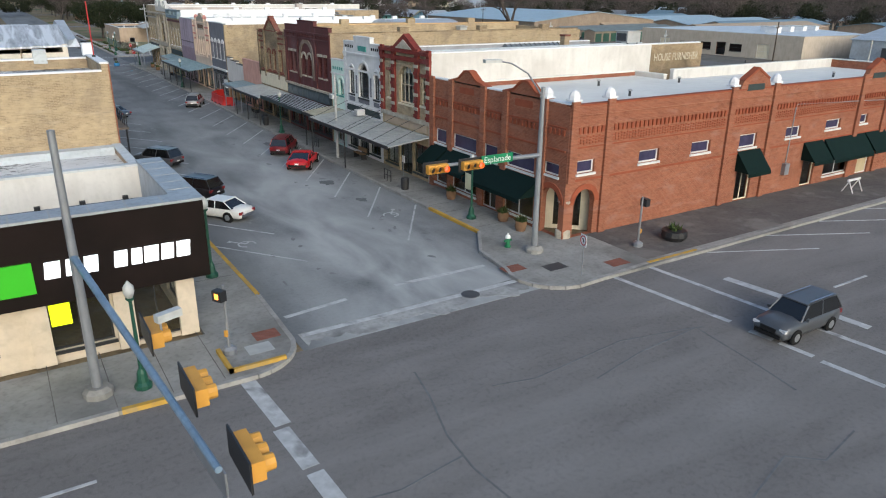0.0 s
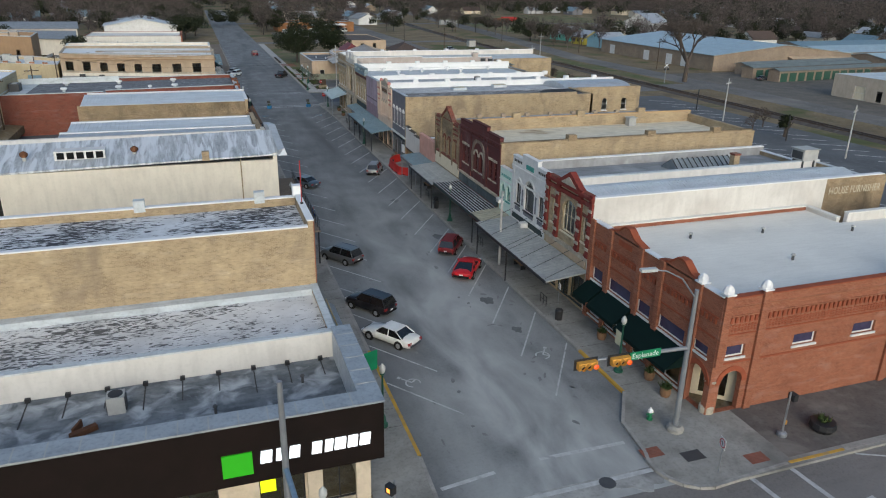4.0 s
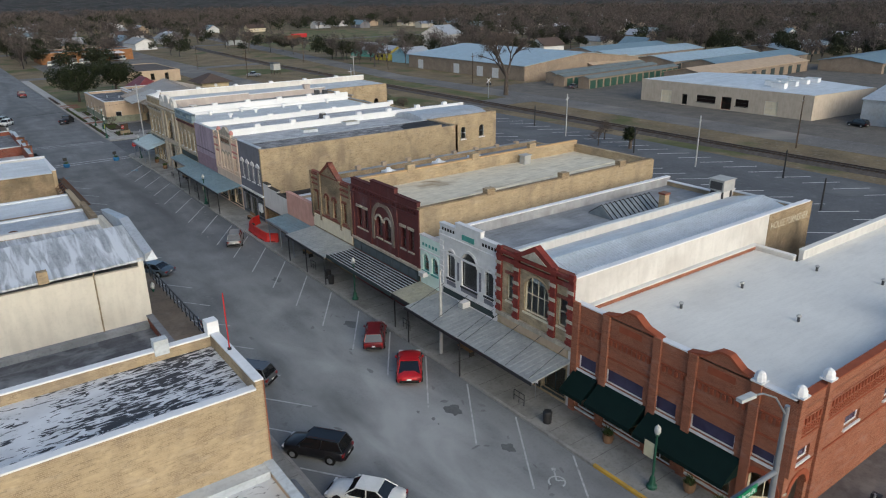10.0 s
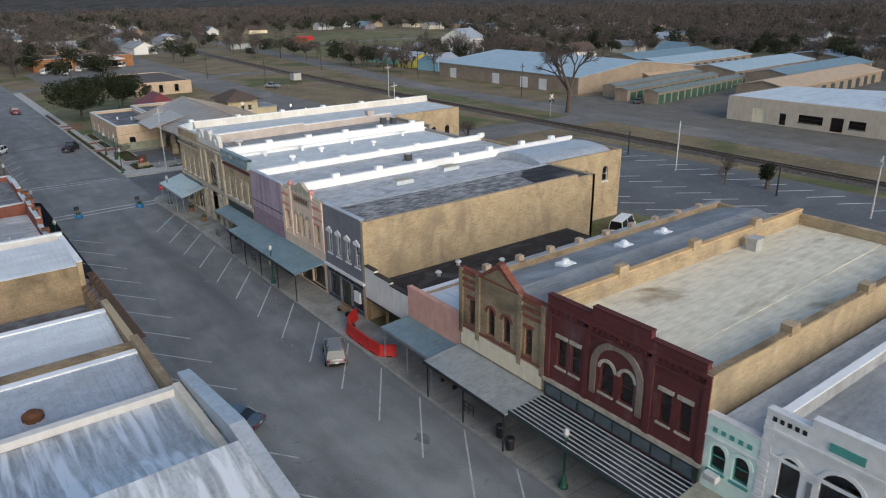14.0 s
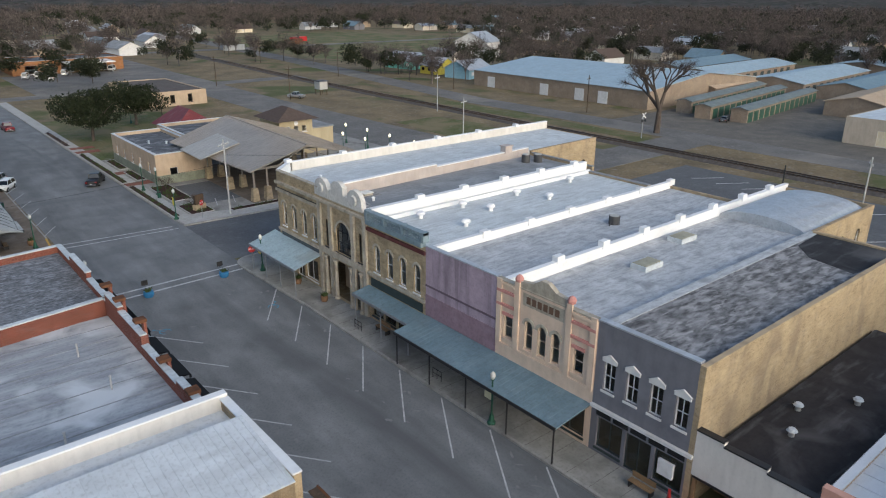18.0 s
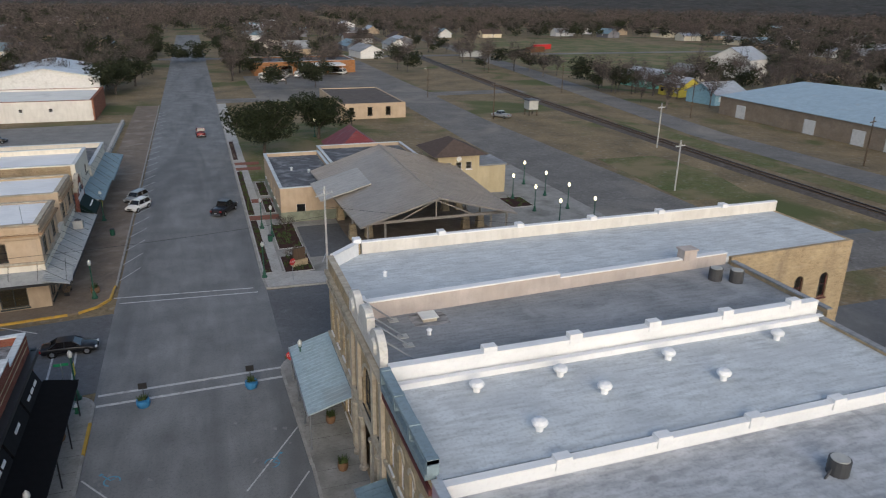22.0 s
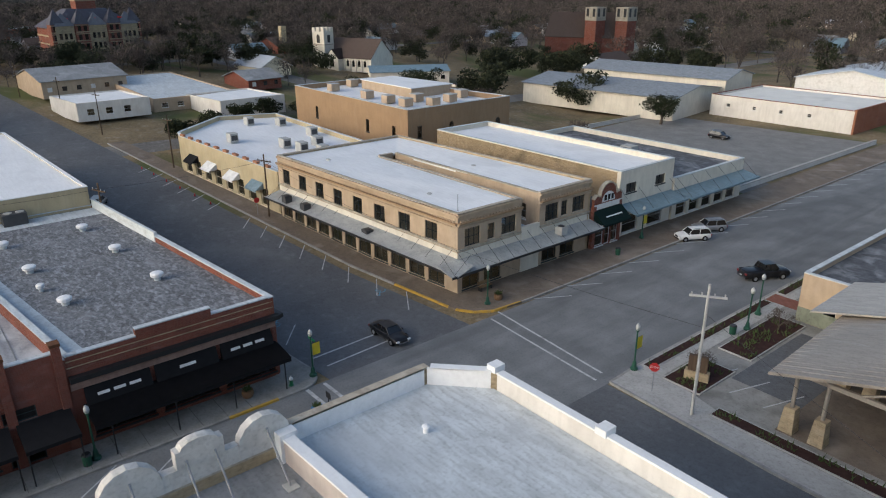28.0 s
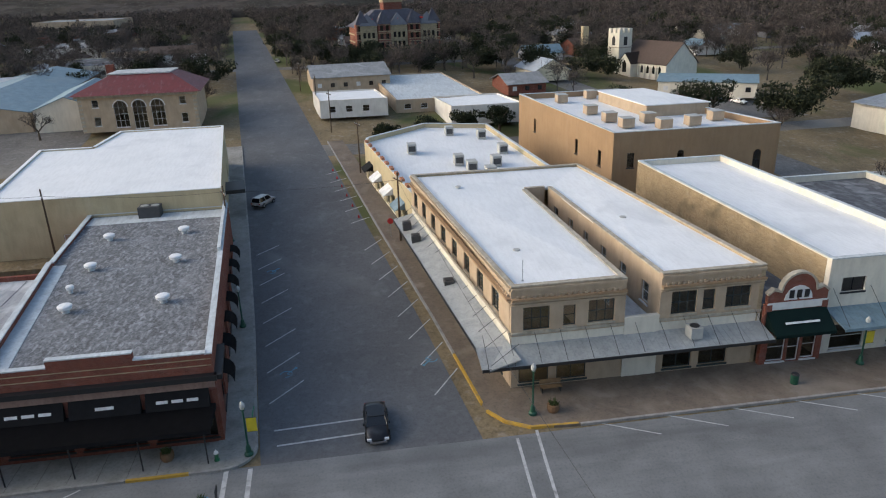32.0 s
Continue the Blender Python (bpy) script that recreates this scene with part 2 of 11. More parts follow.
stucco_sand = mat("stucco_sand", (0.47, 0.365, 0.265), (0.40, 0.31, 0.225), 0.8, 0.9, 0.12, stain=(0.36, 0.27, 0.18), sscale=0.4, srange=(0.58, 0.85))
roof_white = mat("roof_white_membrane", (0.60, 0.64, 0.665), (0.51, 0.545, 0.57), 0.6, 0.75, 0.12, 3, dirt=0.24, stain=(0.44, 0.47, 0.495), sscale=0.22, srange=(0.5, 0.8))
roof_bright = mat("roof_bright_membrane", (0.78, 0.785, 0.80), (0.72, 0.73, 0.745), 0.3, 0.7, 0.08, 3, stain=(0.56, 0.57, 0.59), sscale=0.2, srange=(0.55, 0.9), dirt=0.07)
roof_cream_white = mat("roof_cream_membrane", (0.74, 0.73, 0.69), (0.68, 0.67, 0.635), 0.3, 0.8, 0.08, 3, dirt=0.06, stain=(0.50, 0.49, 0.465), sscale=0.15, srange=(0.55, 0.9))
roof_grey = mat("roof_grey_membrane", (0.30, 0.31, 0.325), (0.22, 0.23, 0.24), 0.4, 0.8, 0.15, 4, stain=(0.42, 0.43, 0.45), sscale=0.2, srange=(0.55, 0.8))
roof_dark = mat("roof_dark_gravel", (0.13, 0.135, 0.15), (0.085, 0.09, 0.10), 1.2, 0.9, 0.3, 8, stain=(0.28, 0.29, 0.31), sscale=0.5, srange=(0.5, 0.75))
roof_black = mat("roof_black_tar", (0.045, 0.043, 0.045), (0.03, 0.028, 0.03), 1, 0.8, 0.25, 5, stain=(0.11, 0.105, 0.105), sscale=0.25, srange=(0.55, 0.8))
roof_rock = mat("roof_cream_rock", (0.74, 0.68, 0.545), (0.63, 0.57, 0.445), 0.8, 0.9, 0.35, 7, stain=(0.27, 0.20, 0.12), sscale=0.32, srange=(0.58, 0.72), sstretch=(0.5, 1, 1))
roof_mottle = mat("roof_mottled_tar", (0.28, 0.275, 0.28), (0.09, 0.088, 0.09), 2.6, 0.85, 0.3, 6, stain=(0.36, 0.35, 0.35), sscale=2.0, srange=(0.48, 0.66), stretch=(0.5, 1.2, 1), sstretch=(0.4, 1.2, 1), dirt=0.4, dstretch=(0.3, 0.7, 1))
roof_pale = mat("roof_pale_grey", (0.510, 0.528, 0.551), (0.406, 0.423, 0.447), 0.6, 0.8, 0.15, 4, stain=(0.24, 0.25, 0.265), sscale=0.5, srange=(0.55, 0.75), dirt=0.3, dstretch=(0.4, 1.4, 1))
roof_streak = crack_mat("roof_streaked", (0.66, 0.67, 0.69), (0.035, 0.036, 0.042), 1.7, 0.49, 0.53, (0.6, 2.2, 1))
roof_crackle = crack_mat("roof_crackled", (0.72, 0.72, 0.72), (0.10, 0.10, 0.102), 2.2, 0.56, 0.61, (0.65, 1.8, 1))
roof_shingle_dark = mat("shingles_brown", (0.10, 0.075, 0.065), None, 2, 0.9, 0.3, 9)
metal_roof = mat("metal_galvanised", (0.50, 0.53, 0.57), (0.42, 0.45, 0.49), 0.8, 0.5, 0.05, metal=0.35, stain=(0.36, 0.34, 0.33), sscale=0.4, srange=(0.55, 0.85))
metal_white = mat("metal_roof_white", (0.66, 0.70, 0.74), (0.57, 0.605, 0.64), 0.6, 0.5, 0.05, metal=0.15, stain=(0.34, 0.36, 0.39), sscale=0.3, srange=(0.55, 0.9), sstretch=(0.1, 1, 1), dirt=0.13, dstretch=(0.12, 0.5, 1))
metal_streaked = mat("metal_roof_streaked", (0.54, 0.575, 0.62), (0.36, 0.385, 0.42), 0.9, 0.5, 0.1, metal=0.3, stretch=(2.4, 0.2, 1), stain=(0.66, 0.69, 0.73), sscale=1.0, srange=(0.46, 0.6), sstretch=(2.2, 0.18, 1), dstretch=(2.5, 0.3, 1), dirt=0.3)
metal_bluegrey = mat("canopy_blue_grey", (0.20, 0.29, 0.345), (0.16, 0.235, 0.28), 0.8, 0.55, 0.08, metal=0.2, stain=(0.22, 0.27, 0.29), srange=(0.55, 0.85))
metal_canopy = mat("canopy_galvanised", (0.42, 0.44, 0.445), (0.33, 0.35, 0.355), 0.8, 0.55, 0.08, metal=0.25, stain=(0.24, 0.22, 0.20), srange=(0.58, 0.85))
metal_ltblue = mat("metal_roof_pale_blue", (0.40, 0.50, 0.56), (0.34, 0.43, 0.49), 0.4, 0.5, 0.05, metal=0.15, stain=(0.45, 0.36, 0.3), srange=(0.62, 0.95))
metal_taupe = mat("metal_roof_taupe", (0.33, 0.29, 0.25), (0.28, 0.245, 0.21), 0.3, 0.5, 0.05, metal=0.1)
metal_red = mat("roof_dark_red", (0.17, 0.025, 0.028), (0.13, 0.02, 0.022), 0.8, 0.6, 0.15)
pole_grey = mat("steel_grey", (0.30, 0.31, 0.33), (0.24, 0.25, 0.27), 2, 0.5, 0.05, metal=0.5)
pole_blue = mat("steel_blue_grey", (0.22, 0.31, 0.41), (0.18, 0.26, 0.35), 1.5, 0.5, 0.05, metal=0.2)
pole_green = mat("iron_dark_green", (0.012, 0.075, 0.045), None, 2, 0.5, 0.05)
pole_white = mat("pole_white", (0.46, 0.46, 0.455), None, 1.5, 0.6, 0.05)
wood_pole = mat("wood_pole", (0.10, 0.07, 0.05), (0.07, 0.05, 0.035), 2, 0.9, 0.3, stretch=(4, 4, 0.3))
wood_plank = mat("wood_plank", (0.28, 0.18, 0.10), None, 3, 0.85, 0.2)
iron_black = mat("iron_black", (0.02, 0.02, 0.022), None, 2, 0.5, 0.05)
rust = mat("rusty_iron", (0.16, 0.07, 0.035), (0.10, 0.05, 0.03), 2, 0.9, 0.3)
fabric_black = mat("awning_black", (0.014, 0.014, 0.016), None, 2, 0.8, 0.08)
fabric_green = mat("awning_dark_green", (0.004, 0.015, 0.013), (0.003, 0.012, 0.011), 1.5, 0.75, 0.1, dirt=0.0)
sign_brown = mat("sign_dark_brown", (0.014, 0.009, 0.008), (0.010, 0.007, 0.006), 1, 0.8, 0.05, dirt=0.0, spec=0.12)
shade_purple = mat("window_film_purple", (0.055, 0.05, 0.10), (0.04, 0.036, 0.075), 2, 0.25, 0.0)
# near-black that paints the shade inside openings; also the unlit signal lenses
shade_and_lens_black = mat("opening_shade_and_lens", (0.03, 0.028, 0.026), None, 2, 0.9, 0.0)
trim_dark = mat("trim_dark_green", (0.03, 0.045, 0.045), None, 2, 0.7, 0.05)
paint_teal = mat("paint_teal", (0.08, 0.30, 0.26), None, 2, 0.7, 0.05)
asphalt = mat("asphalt_main", (0.245, 0.253, 0.258), (0.175, 0.181, 0.187), 0.3, 0.9, 0.06, 20, stain=(0.105, 0.109, 0.114), sscale=0.2, srange=(0.48, 0.74), sstretch=(1, 0.14, 1), grain=0.25, dirt=0.13, dstretch=(0.5, 0.12, 1))
def wear_in(m, pale):
    """The street's surface is bleached and polished by traffic at its south end, and fresher to the north."""
    nt = m.node_tree
    bsdf = nt.nodes["Principled BSDF"]
    old = bsdf.inputs["Base Color"].links[0].from_socket
    tc = nt.nodes.new("ShaderNodeTexCoord").outputs["Object"]
    sep = nt.nodes.new("ShaderNodeSeparateXYZ")
    nt.links.new(tc, sep.inputs[0])
    along = ramp(nt, sep.outputs[1], 105.0, 36.0)
    mid = nt.nodes.new("ShaderNodeMath")
    mid.operation, mid.inputs[1].default_value = "SUBTRACT", -10.0
    nt.links.new(sep.outputs[0], mid.inputs[0])
    side = nt.nodes.new("ShaderNodeMath")
    side.operation = "ABSOLUTE"
    nt.links.new(mid.outputs[0], side.inputs[0])
    lane = ramp(nt, side.outputs[0], 7.5, 2.0)
    patchy = ramp(nt, noise_tex(nt, tc, 0.28, 6.0, (1, 0.4, 1), 0.4), 0.3, 0.62)
    out = along
    for k in (lane, patchy):
        mul = nt.nodes.new("ShaderNodeMath")
        mul.operation = "MULTIPLY"
        nt.links.new(out, mul.inputs[0]), nt.links.new(k, mul.inputs[1])
        out = mul.outputs[0]
    nt.links.new(mix_colour(nt, out, old, pale), bsdf.inputs["Base Color"])


wear_in(asphalt, (0.46, 0.47, 0.465))
asphalt_cross = mat("asphalt_cross", (0.225, 0.213, 0.205), (0.18, 0.17, 0.165), 0.2, 0.9, 0.06, 20, stain=(0.27, 0.262, 0.255), sscale=0.16, srange=(0.5, 0.8), sstretch=(0.1, 1, 1), dirt=0.13, dstretch=(0.12, 0.5, 1), grain=0.25)
asphalt_dark = mat("asphalt_dark", (0.155, 0.16, 0.17), (0.12, 0.124, 0.132), 0.15, 0.9, 0.06, 20, stain=(0.19, 0.19, 0.19), sscale=0.1, srange=(0.58, 0.85), grain=0.25)
asphalt_far = mat("asphalt_weathered", (0.215, 0.205, 0.195), (0.165, 0.158, 0.15), 0.2, 0.9, 0.06, 20, stain=(0.26, 0.24, 0.21), sscale=0.07, srange=(0.5, 0.75), grain=0.3, dirt=0.25)
asphalt_new = mat("asphalt_patch", (0.165, 0.17, 0.175), None, 0.5, 0.9, 0.2, 20)
concrete = mat("concrete_pavement", (0.33, 0.32, 0.30), (0.25, 0.245, 0.23), 0.5, 0.9, 0.15, 10, stain=(0.13, 0.125, 0.115), sscale=0.25, srange=(0.52, 0.78))
concrete_dark = mat("concrete_dark", (0.15, 0.135, 0.125), (0.11, 0.10, 0.095), 0.4, 0.9, 0.2, 10, stain=(0.27, 0.25, 0.23), sscale=0.25, srange=(0.56, 0.78))
concrete_brown = mat("concrete_brown", (0.21, 0.17, 0.135), (0.16, 0.13, 0.105), 0.4, 0.9, 0.2, 10, stain=(0.30, 0.26, 0.22), sscale=0.22, srange=(0.55, 0.8))
concrete_pale = mat("concrete_pale", (0.44, 0.43, 0.41), (0.37, 0.36, 0.34), 0.4, 0.85, 0.1, 10)
kerb_mat = mat("kerb_concrete", (0.36, 0.35, 0.33), (0.28, 0.27, 0.26), 0.8, 0.9, 0.1, stain=(0.17, 0.16, 0.15), sscale=0.5, srange=(0.55, 0.8))
paint_line = mat("road_paint_white", (0.50, 0.51, 0.52), (0.36, 0.365, 0.37), 2.5, 0.8, 0.05, stain=(0.2, 0.2, 0.2), sscale=1.2, srange=(0.56, 0.75))
paint_kerb = mat("kerb_paint_yellow", (0.55, 0.34, 0.06), (0.42, 0.26, 0.06), 2, 0.8, 0.1, stain=(0.3, 0.24, 0.14), sscale=1.0, srange=(0.55, 0.75))
paint_blue = mat("road_paint_blue", (0.08, 0.26, 0.38), (0.12, 0.25, 0.33), 3, 0.8, 0.05, stain=(0.15, 0.17, 0.18), sscale=1.5, srange=(0.5, 0.7))
brick_paver = mat("pavers_red", (0.26, 0.11, 0.08), None, 2, 0.9, 0.15, brick=((0.2, 0.12, 0.1), 0.2, 0.1))
mulch = mat("mulch_dark", (0.055, 0.028, 0.024), (0.035, 0.018, 0.016), 3, 0.95, 0.5, 10)
dry_grass = mat("ground_dry_grass", (0.275, 0.21, 0.125), (0.165, 0.13, 0.08), 0.13, 0.95, 0.0, 3, stain=(0.088, 0.10, 0.04), sscale=0.045, srange=(0.53, 0.64), grain=0.2, dirt=0.3)
green_grass = mat("grass_green", (0.11, 0.135, 0.045), (0.165, 0.155, 0.075), 0.2, 0.95, 0.0, 4, stain=(0.19, 0.155, 0.09), sscale=0.09, srange=(0.46, 0.62), grain=0.3, dirt=0.3)
gravel = mat("gravel_grey", (0.21, 0.19, 0.165), (0.15, 0.14, 0.125), 0.3, 0.95, 0.4, 8, grain=0.4)
ballast = mat("ballast", (0.12, 0.105, 0.095), (0.08, 0.07, 0.065), 1.5, 0.95, 0.5, 8)
steel_rail = mat("rail_steel", (0.12, 0.10, 0.09), None, 2, 0.4, 0.05, metal=0.8)
bark_grey = mat("bark_grey_brown", (0.105, 0.085, 0.072), (0.075, 0.06, 0.052), 1.5, 0.95, 0.2)
twig_grey = mat("twigs_grey_brown", (0.042, 0.035, 0.032), (0.030, 0.025, 0.023), 0.03, 0.95, 0.0, dirt=0.0, island=(0.145, 0.122, 0.112))
leaf_dark = mat("leaves_live_oak", (0.020, 0.028, 0.014), (0.010, 0.014, 0.007), 0.8, 0.8, 0.0, dirt=0.0, island=(0.030, 0.036, 0.017))
leaf_far = mat("leaves_far", (0.022, 0.028, 0.016), (0.010, 0.013, 0.008), 0.05, 0.9, 0.0, dirt=0.0, island=(0.042, 0.047, 0.026))
shrub_leaf = mat("leaves_shrub", (0.06, 0.085, 0.03), None, 2, 0.85, 0.0)
tyre_mat = mat("tyre_rubber", (0.018, 0.018, 0.018), None, 3, 0.8, 0.0)
rim_mat = mat("wheel_alloy", (0.45, 0.46, 0.48), None, 3, 0.35, 0.0, metal=0.7)
chrome = mat("chrome", (0.6, 0.6, 0.62), None, 3, 0.2, 0.0, metal=1.0)
lamp_red = mat("tail_lamp_red", (0.25, 0.01, 0.01), None, 3, 0.3, 0.0)
lamp_clear = mat("head_lamp", (0.65, 0.66, 0.68), None, 3, 0.2, 0.0)
lit_red = mat("signal_lit_red", (1.0, 0.06, 0.03), None, 3, 0.4, 0.0, emit=3.0)
lit_orange = mat("signal_lit_orange", (1.0, 0.35, 0.05), None, 3, 0.4, 0.0, emit=2.0)
lit_letters = mat("sign_lit_white", (1.0, 1.0, 1.0), (0.97, 0.97, 0.97), 3, 0.4, 0.0, emit=0.9)
lit_green = mat("sign_lit_green", (0.05, 0.42, 0.01), (0.05, 0.40, 0.01), 3, 0.4, 0.0, emit=0.1)
lit_yellow = mat("window_sign_yellow", (0.75, 0.85, 0.0), (0.7, 0.8, 0.0), 3, 0.4, 0.0, emit=0.8)
lit_lamp = mat("lamp_globe_lit", (1.0, 0.86, 0.55), None, 3, 0.4, 0.0, emit=2.5)
globe_off = mat("lamp_globe_white", (0.50, 0.51, 0.50), None, 3, 0.4, 0.0)
signal_yellow = mat("signal_housing_yellow", (0.66, 0.33, 0.05), None, 2, 0.6, 0.05)
sign_green = mat("sign_green", (0.01, 0.22, 0.09), None, 2, 0.5, 0.0)
sign_white = mat("sign_white", (0.78, 0.78, 0.78), None, 2, 0.5, 0.0)
sign_red = mat("sign_red", (0.45, 0.02, 0.02), None, 2, 0.5, 0.0)
sign_yellow = mat("sign_yellow", (0.68, 0.53, 0.03), None, 2, 0.5, 0.0)
hydrant_green = mat("hydrant_green", (0.02, 0.16, 0.07), None, 2, 0.5, 0.0)
barrier_red = mat("barrier_red_plastic", (0.52, 0.025, 0.02), (0.44, 0.02, 0.016), 2, 0.5, 0.05)
banner_cloth = mat("banner_cloth", (0.62, 0.58, 0.40), None, 2, 0.8, 0.05)
terracotta = mat("wood_barrel", (0.20, 0.12, 0.07), None, 2, 0.85, 0.2)
ac_grey = mat("unit_grey", (0.42, 0.42, 0.40), (0.34, 0.34, 0.33), 2, 0.6, 0.1)
ac_dark = mat("unit_dark", (0.06, 0.06, 0.063), None, 2, 0.6, 0.1)
glass = glass_mat("window_glass")
car_glass = mat("car_glass_dark", (0.012, 0.013, 0.015), None, 2, 0.06, 0.0, spec=0.8)

# ---------------------------------------------------------------- mesh helpers
ID = Matrix.Identity(4)


class Geo:
    """Collects vertices and faces for one mesh."""

    def __init__(self, m=None):
        self.v, self.f, self.m = [], [], m or ID

    def add(self, verts, faces, m=None):
        mm = self.m @ m if m else self.m
        n = len(self.v)
        self.v += [tuple(mm @ Vector(p)) for p in verts]
        self.f += [tuple(i + n for i in f) for f in faces]
        return self

    def weld(self):
        """Join vertices that coincide."""
        seen, to, v = {}, [], []
        for p in self.v:
            k = tuple(round(c, 4) for c in p)
            if k not in seen:
                seen[k] = len(v)
                v.append(p)
            to.append(seen[k])
        self.v, self.f = v, [tuple(to[i] for i in f) for f in self.f]
        return self

    def box(self, x0, x1, y0, y1, z0, z1, m=None):
        return self.add([(x0, y0, z0), (x1, y0, z0), (x1, y1, z0), (x0, y1, z0), (x0, y0, z1), (x1, y0, z1), (x1, y1, z1), (x0, y1, z1)],
                        [(0, 3, 2, 1), (4, 5, 6, 7), (0, 1, 5, 4), (1, 2, 6, 5), (2, 3, 7, 6), (3, 0, 4, 7)], m)

    def prism(self, poly, z0, z1, m=None):
        n = len(poly)
        return self.add([(x, y, z0) for x, y in poly] + [(x, y, z1) for x, y in poly],
                        [tuple(reversed(range(n))), tuple(range(n, 2 * n))] + [(i, (i + 1) % n, n + (i + 1) % n, n + i) for i in range(n)], m)

    def plate(self, pts, y0, y1, m=None):
        """A polygon in x and z, counter-clockwise as seen from the front, with depth y0 to y1."""
        n = len(pts)
        return self.add([(x, y0, z) for x, z in pts] + [(x, y1, z) for x, z in pts],
                        [tuple(range(n)), tuple(reversed(range(n, 2 * n)))] + [(i, n + i, n + (i + 1) % n, (i + 1) % n) for i in range(n)], m)

    def cyl(self, x, y, z0, z1, r0, r1=None, n=10, m=None, caps=True):
        r1 = r0 if r1 is None else r1
        a = [2 * math.pi * i / n for i in range(n)]
        faces = [(i, (i + 1) % n, n + (i + 1) % n, n + i) for i in range(n)]
        if caps:
            faces += [tuple(reversed(range(n))), tuple(range(n, 2 * n))]
        return self.add([(x + r0 * math.cos(t), y + r0 * math.sin(t), z0) for t in a] + [(x + r1 * math.cos(t), y + r1 * math.sin(t), z1) for t in a], faces, m)

    def lathe(self, x, y, prof, n=10, m=None):
        """prof: rows of (radius, z) from the foot up."""
        a = [2 * math.pi * i / n for i in range(n)]
        v = [(x + r * math.cos(t), y + r * math.sin(t), z) for r, z in prof for t in a]
        f = [(k * n + i, k * n + (i + 1) % n, (k + 1) * n + (i + 1) % n, (k + 1) * n + i) for k in range(len(prof) - 1) for i in range(n)]
        f += [tuple(reversed(range(n))), tuple(range((len(prof) - 1) * n, len(prof) * n))]
        return self.add(v, f, m)

    def rod(self, a, b, r0, r1=None, n=6):
        a, b = Vector(a), Vector(b)
        q = (b - a).to_track_quat("Z", "Y").to_matrix().to_4x4()
        return self.cyl(0, 0, 0, (b - a).length, r0, r1, n, Matrix.Translation(a) @ q)

    def mesh(self, name):
        me = bpy.data.meshes.new(name)
        me.from_pydata(self.v, [], self.f)
        me.update()
        return me


def part(name, g, material, parent=None, label="", smooth=False):
    me = g.mesh(name) if isinstance(g, Geo) else g
    if material and not me.materials:
        me.materials.append(material)
    if smooth:
        me.polygons.foreach_set("use_smooth", [True] * len(me.polygons))
    ob = new(name, me)
    if parent:
        ob.parent = parent
    if label:
        tagged(ob, label)
    return ob


def thing(name, label, category, group="", kind="", at=(0, 0, 0)):
    ob = new(name)
    ob.location = at
    ob.empty_display_size = 0.2
    return tagged(ob, label, category, group, kind)


def lettering(name, text, size, m, material, parent, depth=0.02, width=None, label=""):
    """Words set in the built-in font, centred on m's origin, in m's x and z plane."""
    cu = bpy.data.curves.new(name, "FONT")
    cu.body, cu.size, cu.align_x, cu.align_y, cu.extrude = text, size, "CENTER", "CENTER", depth
    cu.resolution_u = 2
    tmp = bpy.data.objects.new(name, cu)
    scene.collection.objects.link(tmp)
    bpy.context.view_layer.update()
    me = bpy.data.meshes.new_from_object(tmp.evaluated_get(bpy.context.evaluated_depsgraph_get()))
    bpy.data.objects.remove(tmp)
    if width:
        xs = [v.co.x for v in me.vertices]
        s = width / (max(xs) - min(xs))
        me.transform(Matrix.Diagonal((s, 1, 1, 1)))
    me.transform(m @ pose(0, 0, 0, 90))
    me.materials.clear()
    return part(name, me, material, parent, label)


def wall_frame(p, q):
    """Local x runs along the wall from p to q, left to right as seen from outside, local y goes inwards."""
    u = Vector((q[0] - p[0], q[1] - p[1], 0)).normalized()
    return Matrix(((u.x, -u.y, 0, p[0]), (u.y, u.x, 0, p[1]), (0, 0, 1, 0), (0, 0, 0, 1)))


def pierced(g, width, top, openings, thick, steps=(), z0=0.0):
    """A wall with holes right through it; steps: (x0, x1, z) raise or lower its top."""
    cuts = sorted({0.0, width, *[c for o in openings for c in (o["x"], o["x"] + o["w"])], *[c for s in steps for c in s[:2]]})
    for a, b in zip(cuts, cuts[1:]):
        if b - a < 1e-4:
            continue
        mid, t = (a + b) / 2, top
        for s in steps:
            if s[0] <= mid <= s[1]:
                t = s[2]
        z = z0
        for o in sorted((o for o in openings if o["x"] < mid < o["x"] + o["w"]), key=lambda o: o["z"]):
            if o["z"] > z + 1e-4:
                g.box(a, b, 0, thick, z, o["z"])
            z = o["z"] + o["h"]
        g.box(a, b, 0, thick, z, t)
    g.weld()
    for o in openings:
        if o.get("arch"):
            r, cx = o["w"] / 2, o["x"] + o["w"] / 2
            rise = o.get("rise", r)
            zt = o["z"] + o["h"]
            n = 8
            arc = [(cx - r * math.cos(math.pi * i / n), zt - rise + rise * math.sin(math.pi * i / n)) for i in range(n + 1)]
            for (x0, za), (x1, zb) in zip(arc, arc[1:]):
                g.plate([(x0, za), (x1, zb), (x1, zt + 0.01), (x0, zt + 0.01)], 0, thick)


